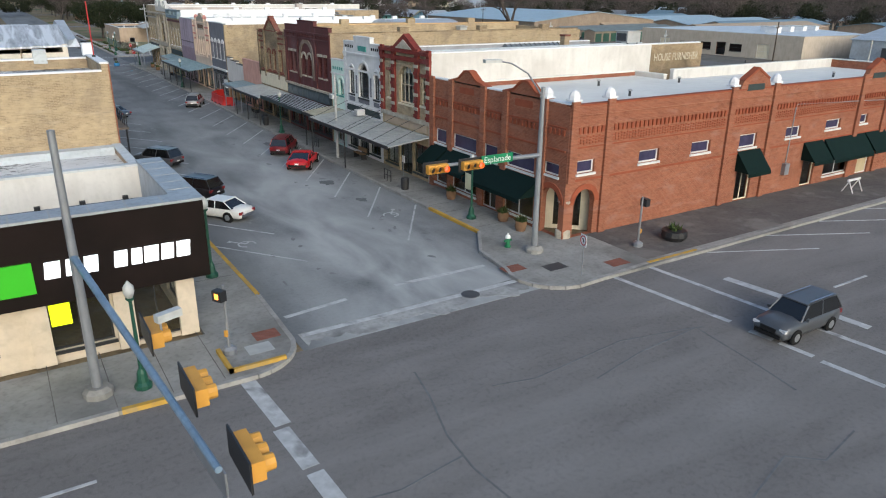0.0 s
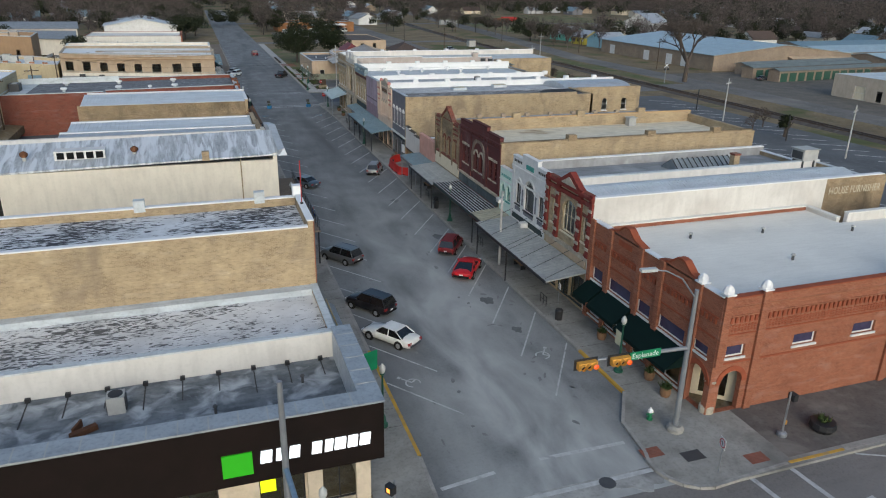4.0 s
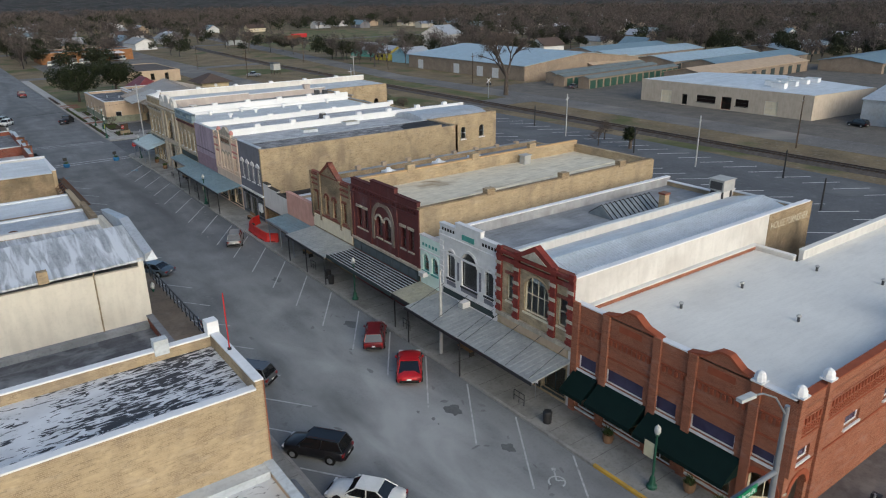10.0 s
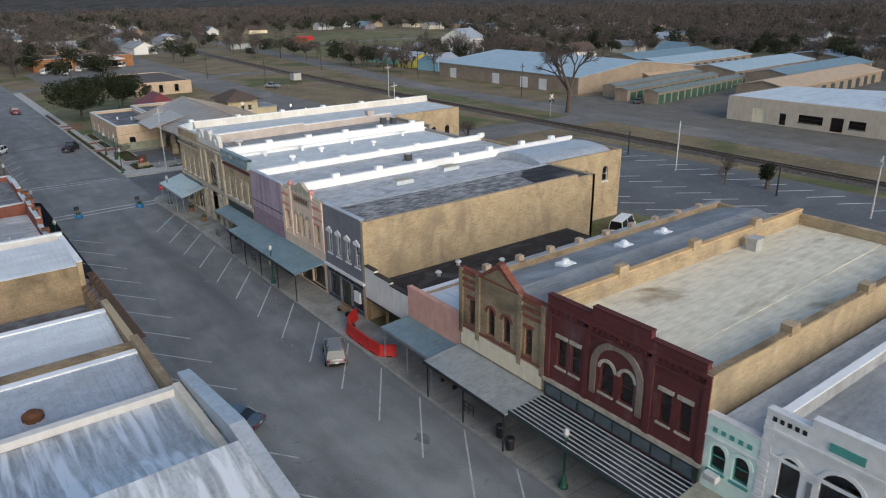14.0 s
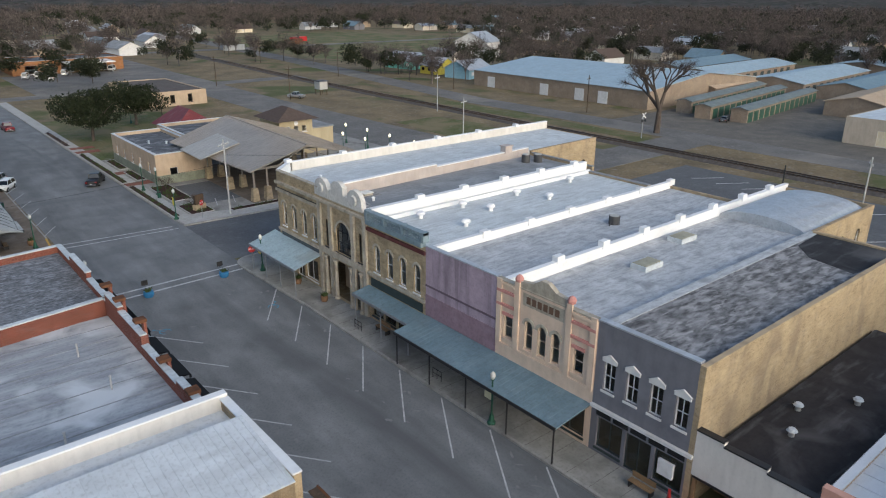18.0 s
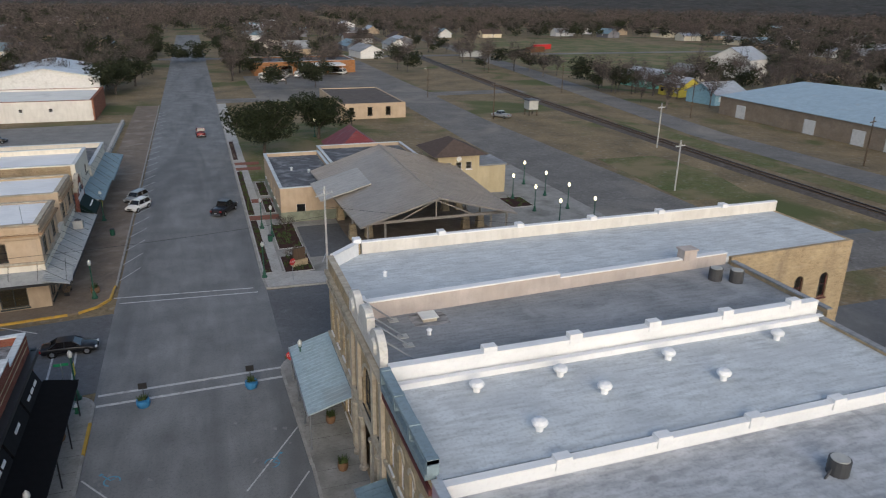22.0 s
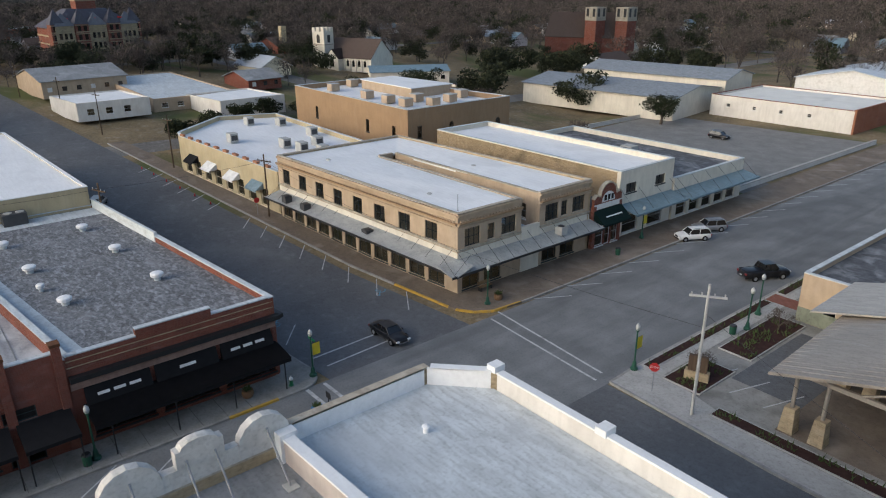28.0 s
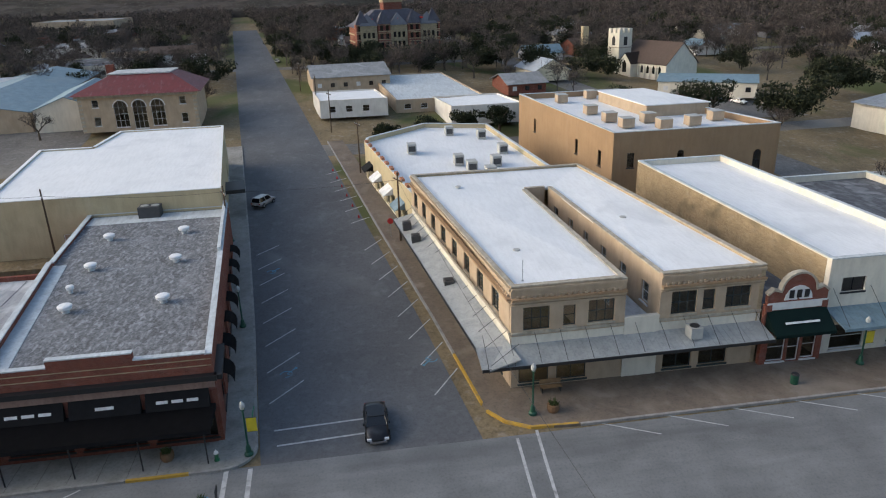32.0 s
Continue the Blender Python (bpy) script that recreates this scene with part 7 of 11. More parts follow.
# -- the red mission front, the cream stores and what lies behind
b, fr = building("mission_front_shop", "small shop with a curved red parapet and green awning", [(-22.4, 190.95), (-22.4, 196.1), (-40, 196.1), (-40, 190.95)],
    [plain(5.2, brick_red_old, None, openings=[op(0.6, 0.3, 1.5, 2.4), op(2.3, 0.17, 1.0, 2.4, kind="door"), op(3.5, 0.3, 1.2, 2.4)]), None, plain(4.5, brick_tan), None], 4.6, roof_dark)
m = fr[0][0]
pts = [(0.1, 5.2), (5.0, 5.2), (5.0, 6.0), (4.6, 6.35), (4.1, 6.1)] + [(2.55 + 1.35 * math.cos(t), 6.3 + 1.3 * math.sin(t)) for t in [math.pi * i / 10 for i in range(11)]] + [(1.0, 6.1), (0.5, 6.35), (0.1, 6.0)]
part("mission_parapet", Geo(m).plate(pts, 0, 0.35), brick_red_old, b)
g = Geo(m)
for i in range(10):
    p, q = math.pi * i / 10, math.pi * (i + 1) / 10
    k = [(2.55 + (1.35 + r) * math.cos(t), 6.3 + (1.3 + r) * math.sin(t)) for t in (p, q) for r in (0, 0.16)]
    g.plate([k[0], k[1], k[3], k[2]], -0.08, 0.4)
g.plate([(3.95, 6.15), (4.6, 6.35), (5.05, 6.0), (5.05, 6.16), (4.6, 6.52), (3.95, 6.3)], -0.08, 0.4), g.plate([(0.05, 6.0), (0.5, 6.35), (1.15, 6.15), (1.15, 6.3), (0.5, 6.52), (0.05, 6.16)], -0.08, 0.4)
part("parapet_moulding", g.weld(), stone_pale, b)
g = Geo(m)
for i in range(8):
    p, q = math.pi * i / 8, math.pi * (i + 1) / 8
    k = [(2.55 - r * math.cos(t), 5.5 + r * math.sin(t)) for t in (p, q) for r in (0.12, 1.15)]
    g.plate([k[0], k[2], k[3], k[1]], -0.05, -0.003)
part("fan_window", g.weld(), paint_white, b)
part("sign_board", Geo(m).box(0.1, 5.0, -0.04, -0.003, 4.75, 5.35), paint_white, b)
for i in range(3):
    part("fan_pane", Geo(m).box(1.75 + i * 0.62, 2.15 + i * 0.62, -0.08, -0.053, 5.65, 6.3), car_glass, b)
awning(m, 0.1, 5.0, 4.7, 3.4, 1.6, fabric_green, b)
part("awning_writing", Geo(m @ pose(2.5, -1.0, 4.05, -40)).box(-1.4, 1.4, -0.04, -0.02, -0.08, 0.08), sign_white, b)
for x in (0.0, 4.6):
    part("door_post", Geo(m).box(x, x + 0.5, -0.06, -0.003, 0.15, 5.2), brick_red_old, b)
b, fr = simple("cream_store", "cream painted store with a patched white roof", [(-23.0, 196.3), (-23.0, 207.0), (-56.5, 206.0), (-56.5, 195.4)], 8.2, stucco_cream, roof_bright, roof_white, {0: [op(1.2, 5.4, 2.0, 1.2, bars=(2, 1), frame=iron_black), op(7.0, 5.4, 2.0, 1.2, bars=(2, 1), frame=iron_black), op(1, 0.4, 3, 2.2), op(6, 0.4, 3, 2.2)]}, 7.6)
canopy(fr[0][0], 0, 10.5, 4.2, 3.6, 2.6, metal_bluegrey, b, 0, None, 4)
part("rear_wall_weathered", Geo(fr[3][0]).box(0, 33, -0.02, -0.003, 0, 8.1), brick_tan_dark, b)
b, fr = simple("low_cream_store", "low cream store with a dark roof and long canopy", [(-22.8, 207.2), (-22.8, 224.0), (-54, 224.0), (-54, 207.2)], 5.6, stucco_cream, roof_dark, roof_white, {0: [op(1 + 3 * i, 0.4, 2.2, 2.2) for i in range(5)]}, 4.9)
canopy(fr[0][0], 0, 16.8, 4.0, 3.5, 2.6, metal_bluegrey, b, 0, None, 6)
for x, y in ((-30, 213), (-38, 216)):
    a = thing("rooftop_unit", "grey packaged unit on the dark roof", "roof unit", "packaged roof units")
    part("case", Geo().box(x, x + 2, y, y + 1.6, 4.9, 6.1), ac_grey, a), part("grille", Geo().box(x + 0.2, x + 1.8, y - 0.03, y - 0.002, 5.2, 5.9), ac_dark, a)
b, fr = simple("yellow_corner_store", "low yellow stucco corner store with a stepped red-tipped parapet", [(-57.3, 168.4), (-57.3, 187.9), (-98, 186.5), (-102, 176), (-92, 165.4), (-89, 164.8)], 5.9, paint_yellow, roof_bright, roof_white, {5: [op(1.5 + 3.6 * i, 0.4, 2.2, 2.4, frame=paint_cream) for i in range(8)]}, 5.2)
m, L = fr[5]
for i in range(10):
    part("parapet_tip", Geo(m).box(0.5 + i * 3.1, 1.7 + i * 3.1, -0.05, 0.4, 5.99, 6.3), mat("parapet_terracotta", (0.42, 0.20, 0.12), None, 2, 0.85, 0.1), b)
for x0, mm in ((3.5, fabric_black), (10, sign_white), (17.5, sign_white), (24.5, metal_bluegrey)):
    awning(m, x0, x0 + 3.2, 3.6, 2.7, 1.3, mm, b)
for x, y in ((-83.1, 170.8), (-94.9, 178.5), (-90.6, 183), (-69.9, 177.2), (-66.1, 178.9), (-79.2, 183.7), (-72, 181), (-74, 176.2)):
    a = thing("rooftop_unit", "tan packaged air-conditioning unit on the roof", "roof unit", "units on the corner store")
    part("case", Geo().box(x, x + 1.7, y, y + 1.3, 5.2, 6.6), ac_grey, a), part("grille", Geo().box(x + 1.703, x + 1.74, y + 0.15, y + 1.15, 5.5, 6.3), ac_dark, a)
b, fr = simple("brown_hall", "large brown stuccoed hall with a white parapet roof", [(-65.5, 196.0), (-65.5, 219.5), (-104, 212.5), (-104, 193.8)], 9.8, stucco_brown, roof_bright, roof_white, {0: [op(2, 5, 1, 2, frame=iron_black), op(9, 5, 1, 2, arch=True, frame=iron_black), op(20, 3.4, 1.2, 3, arch=True, frame=iron_black)], 3: [op(8, 4.5, 1, 2.2, frame=iron_black), op(26, 4.5, 1, 2.2, frame=iron_black), op(34, 4.5, 1, 2.2, frame=iron_black)]}, 8.9)
part("upper_block", Geo().prism([(-80, 207), (-80, 217), (-97, 214), (-97, 206)], 8.9, 10.6), stucco_sand, b), part("upper_roof", Geo().prism([(-79.8, 206.8), (-79.8, 217.2), (-97.2, 214.2), (-97.2, 205.8)], 10.6, 10.75), roof_bright, b)
for x, y in ((-97.8, 199.6), (-100.6, 205.8), (-85.1, 200.1), (-78.1, 200.4), (-73.1, 200.9), (-76, 205.4), (-70.8, 205.4), (-71.9, 210.2), (-74.7, 215.2)):
    a = thing("rooftop_unit", "tan packaged air-conditioning unit on the white roof", "roof unit", "units on the brown hall")
    part("case", Geo().box(x - 0.9, x + 0.9, y - 0.9, y + 0.9, 9.0, 10.3), stucco_sand, a), part("lid", Geo().box(x - 0.95, x + 0.95, y - 0.95, y + 0.95, 10.3, 10.38), ac_grey, a)

# ---------------------------------------------------------------- road markings and kerbs
def stripe(a, b, w, material, parent, name="parking_line", z=0.006):
    a, b = Vector(a), Vector(b)
    d = (b - a).normalized()
    n = Vector((-d.y, d.x)) * w / 2
    g = Geo().prism([tuple(a - n), tuple(b - n), tuple(b + n), tuple(a + n)], z - 0.01, z)
    return part(name, g, material, parent)


for k in range(20):
    y = 41.4 + 5.12 * k
    stripe((-7.35, y), (-3.45, y + 5.9), 0.11, paint_line, road_main)
for k in range(20):
    y = 41.2 + 5.1 * k
    stripe((-13.5, y), (-17.0, y + 4.7), 0.11, paint_line, road_main)
for k in range(24):
    y = 176.5 + 4.8 * k
    stripe((-15.6, y + 3.4), (-17.5, y), 0.1, paint_line, road_main)


def access_mark(x, y, rz, material, parent):
    """A worn wheelchair symbol: ring, back, seat and head."""
    g = Geo(pose(x, y, 0, 0, 0, rz))
    for i in range(12):
        a, b = 2 * math.pi * i / 16 - 1.0, 2 * math.pi * (i + 1) / 16 - 1.0
        g.prism([(0.42 * math.cos(a), 0.42 * math.sin(a)), (0.52 * math.cos(a), 0.52 * math.sin(a)), (0.52 * math.cos(b), 0.52 * math.sin(b)), (0.42 * math.cos(b), 0.42 * math.sin(b))], -0.004, 0.009)
    g.box(-0.05, 0.05, 0.1, 0.95, -0.004, 0.009), g.box(0.05, 0.5, 0.05, 0.15, -0.004, 0.009), g.box(-0.12, 0.12, 1.0, 1.22, -0.004, 0.009)
    part("access_symbol", g, material, parent)


access_mark(-15.4, 45.4, 40, paint_line, road_main), access_mark(-5.9, 46.2, -35, paint_line, road_main)
access_mark(-5.6, 141.0, -35, paint_blue, road_main), access_mark(-15.2, 142.2, 40, paint_blue, road_main)
rs = bpy.data.objects["road_south"]
rn = bpy.data.objects["road_north"]
for (a, b, w) in (((-1.2, 31.4), (-0.55, 25.1), 0.28), ((1.4, 31.4), (2.4, 19.5), 0.28), ((3.5, 28.4), (3.9, 25.1), 0.5), ((3.9, 24.4), (4.1, 21.6), 0.45), ((-0.6, 24.1), (-0.5, 23.1), 0.28), ((-0.5, 22.8), (-0.4, 21.4), 0.28), ((-0.5, 21.0), (-0.3, 18.7), 0.28), ((7.1, 24.9), (10.0, 24.9), 0.14),
                  ((13, 24.9), (16, 24.9), 0.14), ((19, 24.9), (22, 24.9), 0.14), ((5.8, 31.3), (11.8, 28.5), 0.11), ((11.2, 31.4), (17.1, 28.5), 0.11), ((16.6, 31.4), (22.4, 28.5), 0.11), ((22, 31.4), (27.8, 28.5), 0.11), ((27.4, 31.4), (33.2, 28.5), 0.11), ((-19.9, 31.0), (-19.75, 27.8), 0.55), ((-19.9, 27.6), (-19.8, 25.3), 0.55), ((-19.8, 25.0), (-19.7, 22.0), 0.55), ((-29, 27.9), (-25.3, 27.9), 0.14)):
    stripe(a, b, w, paint_line, rs, "road_line", 0.004)
pale = mat("concrete_gutter", (0.40, 0.40, 0.39), (0.29, 0.29, 0.285), 0.8, 0.9, 0.15, 10, stain=(0.15, 0.15, 0.15), sscale=0.5, srange=(0.5, 0.7))
jag = random.Random(8)
edge = [(-17.0 + 11.8 * i / 40, 32.55 + jag.uniform(-0.28, 0.2) + 0.3 * math.sin(i * 0.5)) for i in range(41)]
part("gutter_apron", Geo().prism(edge + [(-5.0, 33.6 + 0.15), (-11, 33.75), (-17.0, 33.6)], -0.01, 0.009), pale, road_main)
stripe((-16.9, 35.4), (-13.8, 35.8), 0.25, paint_line, road_main, "stop_line"), stripe((-11.1, 36.1), (-5.9, 36.0), 0.25, paint_line, road_main, "stop_line"), stripe((-16.9, 33.4), (-5.6, 33.5), 0.3, paint_line, road_main, "crosswalk_line", 0.014)
part("iron_cover", Geo().cyl(-8.6, 33.3, 0, 0.017, 0.45, 0.45, 14), mat("iron_worn", (0.10, 0.10, 0.105), None, 2, 0.6, 0.1, metal=0.3), road_main)
for x, y, r in ((-6.2, 55.5, 0.5), (-5.6, 60.8, 0.4), (-6.0, 50.2, 0.35), (-5.3, 71, 0.5), (-6.2, 84, 0.45), (-15.6, 99.5, 0.5)):
    part("oil_stain", Geo().prism([(x + r * (1 + 0.22 * math.sin(3 * t + x) + 0.12 * math.sin(7 * t + y)) * math.cos(t), y + 1.4 * r * (1 + 0.2 * math.sin(4 * t + y)) * math.sin(t)) for t in [2 * math.pi * i / 28 for i in range(28)]], -0.01, 0.003), asphalt_new, road_main)
for path in (((-14.4, 28.5), (-14.8, 26.7), (-15.5, 24.5), (-15.7, 22.7), (-15.5, 20.0)), ((-12.5, 26.2), (-10.8, 25.8), (-6, 26.3), (-2.6, 25.6), (-2.0, 25.4)), ((-8.9, 24.6), (-6, 25.2), (-2.3, 25.5), (-2.8, 22.5), (-3.3, 20.3)), ((-11, 16), (-9.8, 17.5), (-7.2, 18.2), (-6.3, 17.4), (-4, 17.8)), ((-24, 24), (-18, 23.0), (-15.6, 23.4))):
    for a, b in zip(path, path[1:]):
        stripe(a, b, 0.07, asphalt_new, rs, "sealed_crack", 0.002)
for (a, b) in (((-17.1, 151.5), (-3.4, 151.8)), ((-17.1, 153.0), (-3.4, 153.3))):
    stripe(a, b, 0.3, paint_line, road_main, "crosswalk_line")
for (a, b, w) in (((-17.6, 171.9), (-4.4, 170.6), 0.2), ((-17.0, 170.4), (-4.0, 169.4), 0.2)):
    stripe(a, b, w, paint_line, road_main, "crosswalk_line")
for a, b in (((-21.0, 154.2), (-21.3, 161.3)), ((-19.2, 154.5), (-19.6, 161.5))):
    stripe(a, b, 0.16, paint_line, rn, "crosswalk_line")
for k in range(8):
    x = -24.5 - 4.6 * k
    stripe((x, NX(x) + 2.2), (x - 2.9, NX(x) + 4.6), 0.1, paint_line, rn)
    stripe((x + 1.2, SX(x) - 2.6), (x - 2.3, SX(x) - 0.3), 0.1, paint_line, rn)
for k in range(6):
    x = -66 - 5.4 * k
    stripe((x, SX(x) - 2.7), (x - 2.1, SX(x) - 0.2), 0.14, paint_line, rn)
    c = thing("traffic_cone_mark", "small red parking marker on the asphalt", "marker", "red markers")
    part("marker", Geo().cyl(x - 2.2, SX(x) - 1.6, 0, 0.4, 0.16, 0.06, 8), sign_red, c), part("foot", Geo().box(x - 2.4, x - 2.0, SX(x) - 1.8, SX(x) - 1.4, -0.003, 0.03), iron_black, c)
access_mark(-28.6, 154.6, 50, paint_blue, rn), access_mark(-28.7, 166.2, -130, paint_blue, rn), access_mark(-51.0, 152.0, 50, paint_blue, rn)
lot = bpy.data.objects["parking_lot_east"]
road_white = mat("road_paint_fresh", (0.66, 0.66, 0.65), (0.52, 0.52, 0.51), 2.5, 0.8, 0.05)
for row, yc in ((60.5, 0), (73.0, 0)):
    for k in range(22):
        y = 52 + 4.2 * k
        stripe((row, y), (row - 4.0 if row < 70 else row - 4.5, y + 3.0), 0.17, road_white, lot)
for k in range(20):
    stripe((50, 58 + 4.2 * k), (46.5, 61 + 4.2 * k), 0.17, road_white, lot)

# kerbs: short stones along the pavement edges
def kerb(points, name, label, material=None, gap=3.0, w=0.2, h=0.17):
    kk = thing(name, label, "kerb", kind="structure")
    for p, q in zip(points, points[1:]):
        p, q = Vector(p), Vector(q)
        n = max(1, round((q - p).length / gap))
        for i in range(n):
            a, b = p.lerp(q, i / n), p.lerp(q, (i + 1) / n)
            d = (b - a).normalized()
            s = Vector((-d.y, d.x)) * w / 2
            a, b = a + d * 0.01, b - d * 0.01
            part("kerb_stone", Geo().prism([tuple(a - s), tuple(b - s), tuple(b + s), tuple(a + s)], -0.2, h), material or kerb_mat, kk)
    return kk


kerb([(-3.15, 140), (-3.2, 60), (-3.2, 46)], "kerb_east", "worn concrete kerb")
kerb([(-3.2, 45.9), (-3.2, 40.4)], "kerb_east_yellow", "yellow painted kerb", paint_kerb)
kerb([(-3.2, 40.3), (-5.0, 37.6), *arc(-3.4, 33.6, 2.3, 150, 265), (1.4, 31.65)], "kerb_corner_southeast", "rounded concrete kerb at the corner")
kerb([(1.5, 31.65), (5.3, 31.65)], "kerb_south_yellow", "yellow painted kerb", paint_kerb)
kerb([(5.4, 31.65), (60, 31.65)], "kerb_south", "concrete kerb")
kerb([(-3.2, 140), *arc(-1.4, 152.6, 2.2, 180, 90), (40, 154.8)], "kerb_corner_northeast", "concrete kerb at the corner")
kerb([(-46, 31.2), (-24.2, 31.2)], "kerb_southwest", "concrete kerb")
kerb([(-24.1, 31.2), (-22.6, 31.15)], "kerb_southwest_yellow", "yellow painted kerb", paint_kerb)
kerb([(-22.5, 31.15), *arc(-19.7, 33.4, 2.3, 275, 350), (-17.2, 38)], "kerb_corner_southwest", "rounded concrete kerb")
kerb([(-17.2, 38.1), (-17.2, 50)], "kerb_west_yellow", "yellow painted kerb", paint_kerb)
kerb([(-17.2, 50.1), (-17.2, 145.3)], "kerb_west", "concrete kerb")
kerb([(-17.2, 145.4), (-17.2, 149.2)], "kerb_west_yellow", "yellow painted kerb", paint_kerb)
kerb([(-17.2, 149.2), *arc(-19.2, 151.2, 2.0, 0, 90), (-60, NX(-60) + 1.5), (-120, NX(-120) + 1.5)], "kerb_corner_northwest", "concrete kerb round the corner")
kerb([(-120, 159), (-62, SX(-62) + 0.3), (-29, SX(-29) + 0.25)], "kerb_north", "concrete kerb")
kerb([(-28.9, SX(-28.9) + 0.25), (-21.3, 168.9)], "kerb_north_yellow", "yellow painted kerb", paint_kerb)
kerb([(-20.4, 169.05), (-18.9, 170.0), (-17.9, 171.6), (-17.7, 174.9)], "kerb_corner_yellow", "yellow painted kerb", paint_kerb)
kerb([(-17.6, 175), (-17.6, 300)], "kerb_northwest", "concrete kerb")
kerb([(42, 169.2), (10, 169.2), (-3.0, 169.9), (-3.2, 173), (-3.2, 300)], "kerb_plaza", "pale concrete kerb")
for pv, xs, n, y0, stepy in (("pavement_east", (-3.0, -0.05), 62, 41, 1.75), ("pavement_west", (-20.2, -17.4), 60, 41, 1.8)):
    pb = bpy.data.objects[pv]
    for k in range(n):
        part("pavement_joint", Geo().box(*xs, y0 + stepy * k, y0 + stepy * k + 0.03, 0.14, 0.153), concrete_dark, pb)
pb = bpy.data.objects["pavement_west"]
for k in range(14):
    part("pavement_joint", Geo().box(-44 + 1.8 * k, -43.97 + 1.8 * k, 31.4, 35.9, 0.14, 0.153), concrete_dark, pb)
pe = bpy.data.objects["pavement_east"]
for x, y in ((-5.1, 34.6), (-3.1, 33.7), (0.1, 32.5)):
    part("ramp_paver", Geo().box(x - 0.6, x + 0.6, y - 0.4, y + 0.4, 0.14, 0.156), brick_paver if x != -3.1 else ac_dark, pe)
for x, y in ((-18.2, 34.0), (-18.8, 33.0)):
    part("ramp_paver", Geo().box(x - 0.5, x + 0.5, y - 0.4, y + 0.4, 0.14, 0.156), brick_paver if x > -18.5 else ac_grey, pb)
part("corner_paint", Geo().box(-20.35, -20.2, 31.6, 33.5, 0.1, 0.3).box(-20.35, -18.2, 31.6, 31.75, 0.1, 0.3), paint_kerb, pb)

# ---------------------------------------------------------------- street furniture
def street_lamp(x, y, banner=None, unlit=True, h=3.9):
    s = thing("street_lamp", "dark green iron lamp post, white globe" + (" and cloth banner" if banner else ""), "street lamp", "green lamp posts", at=(x, y, 0.15))
    part("base", Geo().lathe(0, 0, [(0.3, 0), (0.3, 0.15), (0.2, 0.25), (0.16, 0.6), (0.1, 0.75)], 10), pole_green, s)
    part("shaft", Geo().cyl(0, 0, 0.75, h - 0.55, 0.075, 0.055, 10), pole_green, s)
    part("collar", Geo().lathe(0, 0, [(0.06, h - 0.6), (0.14, h - 0.5), (0.14, h - 0.45)], 10), pole_green, s)
    part("globe", Geo().lathe(0, 0, [(0.11, h - 0.45), (0.185, h - 0.25), (0.17, h - 0.05), (0.07, h + 0.08), (0.02, h + 0.15)], 10), globe_off if unlit else lit_lamp, s, smooth=True)
    if banner:
        b = part("banner", Geo().box(0.12 * 0, 0.012, 0.1, 0.75, 1.75, 2.75), banner, s)
        part("banner_arm", Geo().rod((0, 0, 2.78), (0, 0.8, 2.78), 0.015).rod((0, 0, 1.74), (0, 0.8, 1.74), 0.015), iron_black, b)
    return s


for x, y, bn in ((-2.2, 42.6, banner_cloth), (-2.6, 75.0, None), (-3.0, 114.2, banner_cloth), (-2.4, 149.6, sign_yellow), (-23.2, 32.3, None), (-18.4, 41.3, None), (-18.4, 152.8, sign_yellow), (-18.3, 136.9, None),
                 (-37.7, 150.9 - 0.6, None), (-19.3, 172.1, None), (-21.0, 198.6, sign_yellow), (-3.0, 172.8, sign_yellow), (-1.7, 189.6, None), (-0.8, 186.0, None), (-62, NX(-62) - 0.5, None), (-18.4, 80, None), (-18.4, 107, None)):
    street_lamp(x, y, bn)
for x, y in ((35.0, 193.3), (35.4, 186.7), (35.4, 179.4), (40.5, 186.5), (40.4, 179.2), (40.5, 193.6), (40.3, 200.7), (34.8, 200.4), (14.5, 248), (20, 236)):
    street_lamp(x, y, None, False, 3.7)


def signal_head(parent, m, lit):
    hd = part("signal_head", Geo(m).box(-0.2, 0.2, -0.18, 0.1, -0.55, 0.55), signal_yellow, parent)
    part("backplate", Geo(m).box(-0.32, 0.32, 0.1, 0.14, -0.68, 0.68), iron_black, hd)
    for i, mm in ((0, lit_red if lit else lamp_red), (1, shade_and_lens_black), (2, shade_and_lens_black)):
        z = 0.36 - i * 0.36
        part("lens", Geo(m @ pose(0, -0.19, z, 90)).cyl(0, 0, 0, 0.02, 0.13, 0.13, 12), mm, hd)
        part("visor", Geo(m @ pose(0, -0.18, z, 90)).cyl(0, 0, 0, 0.2, 0.16, 0.15, 10, caps=False), signal_yellow, hd)


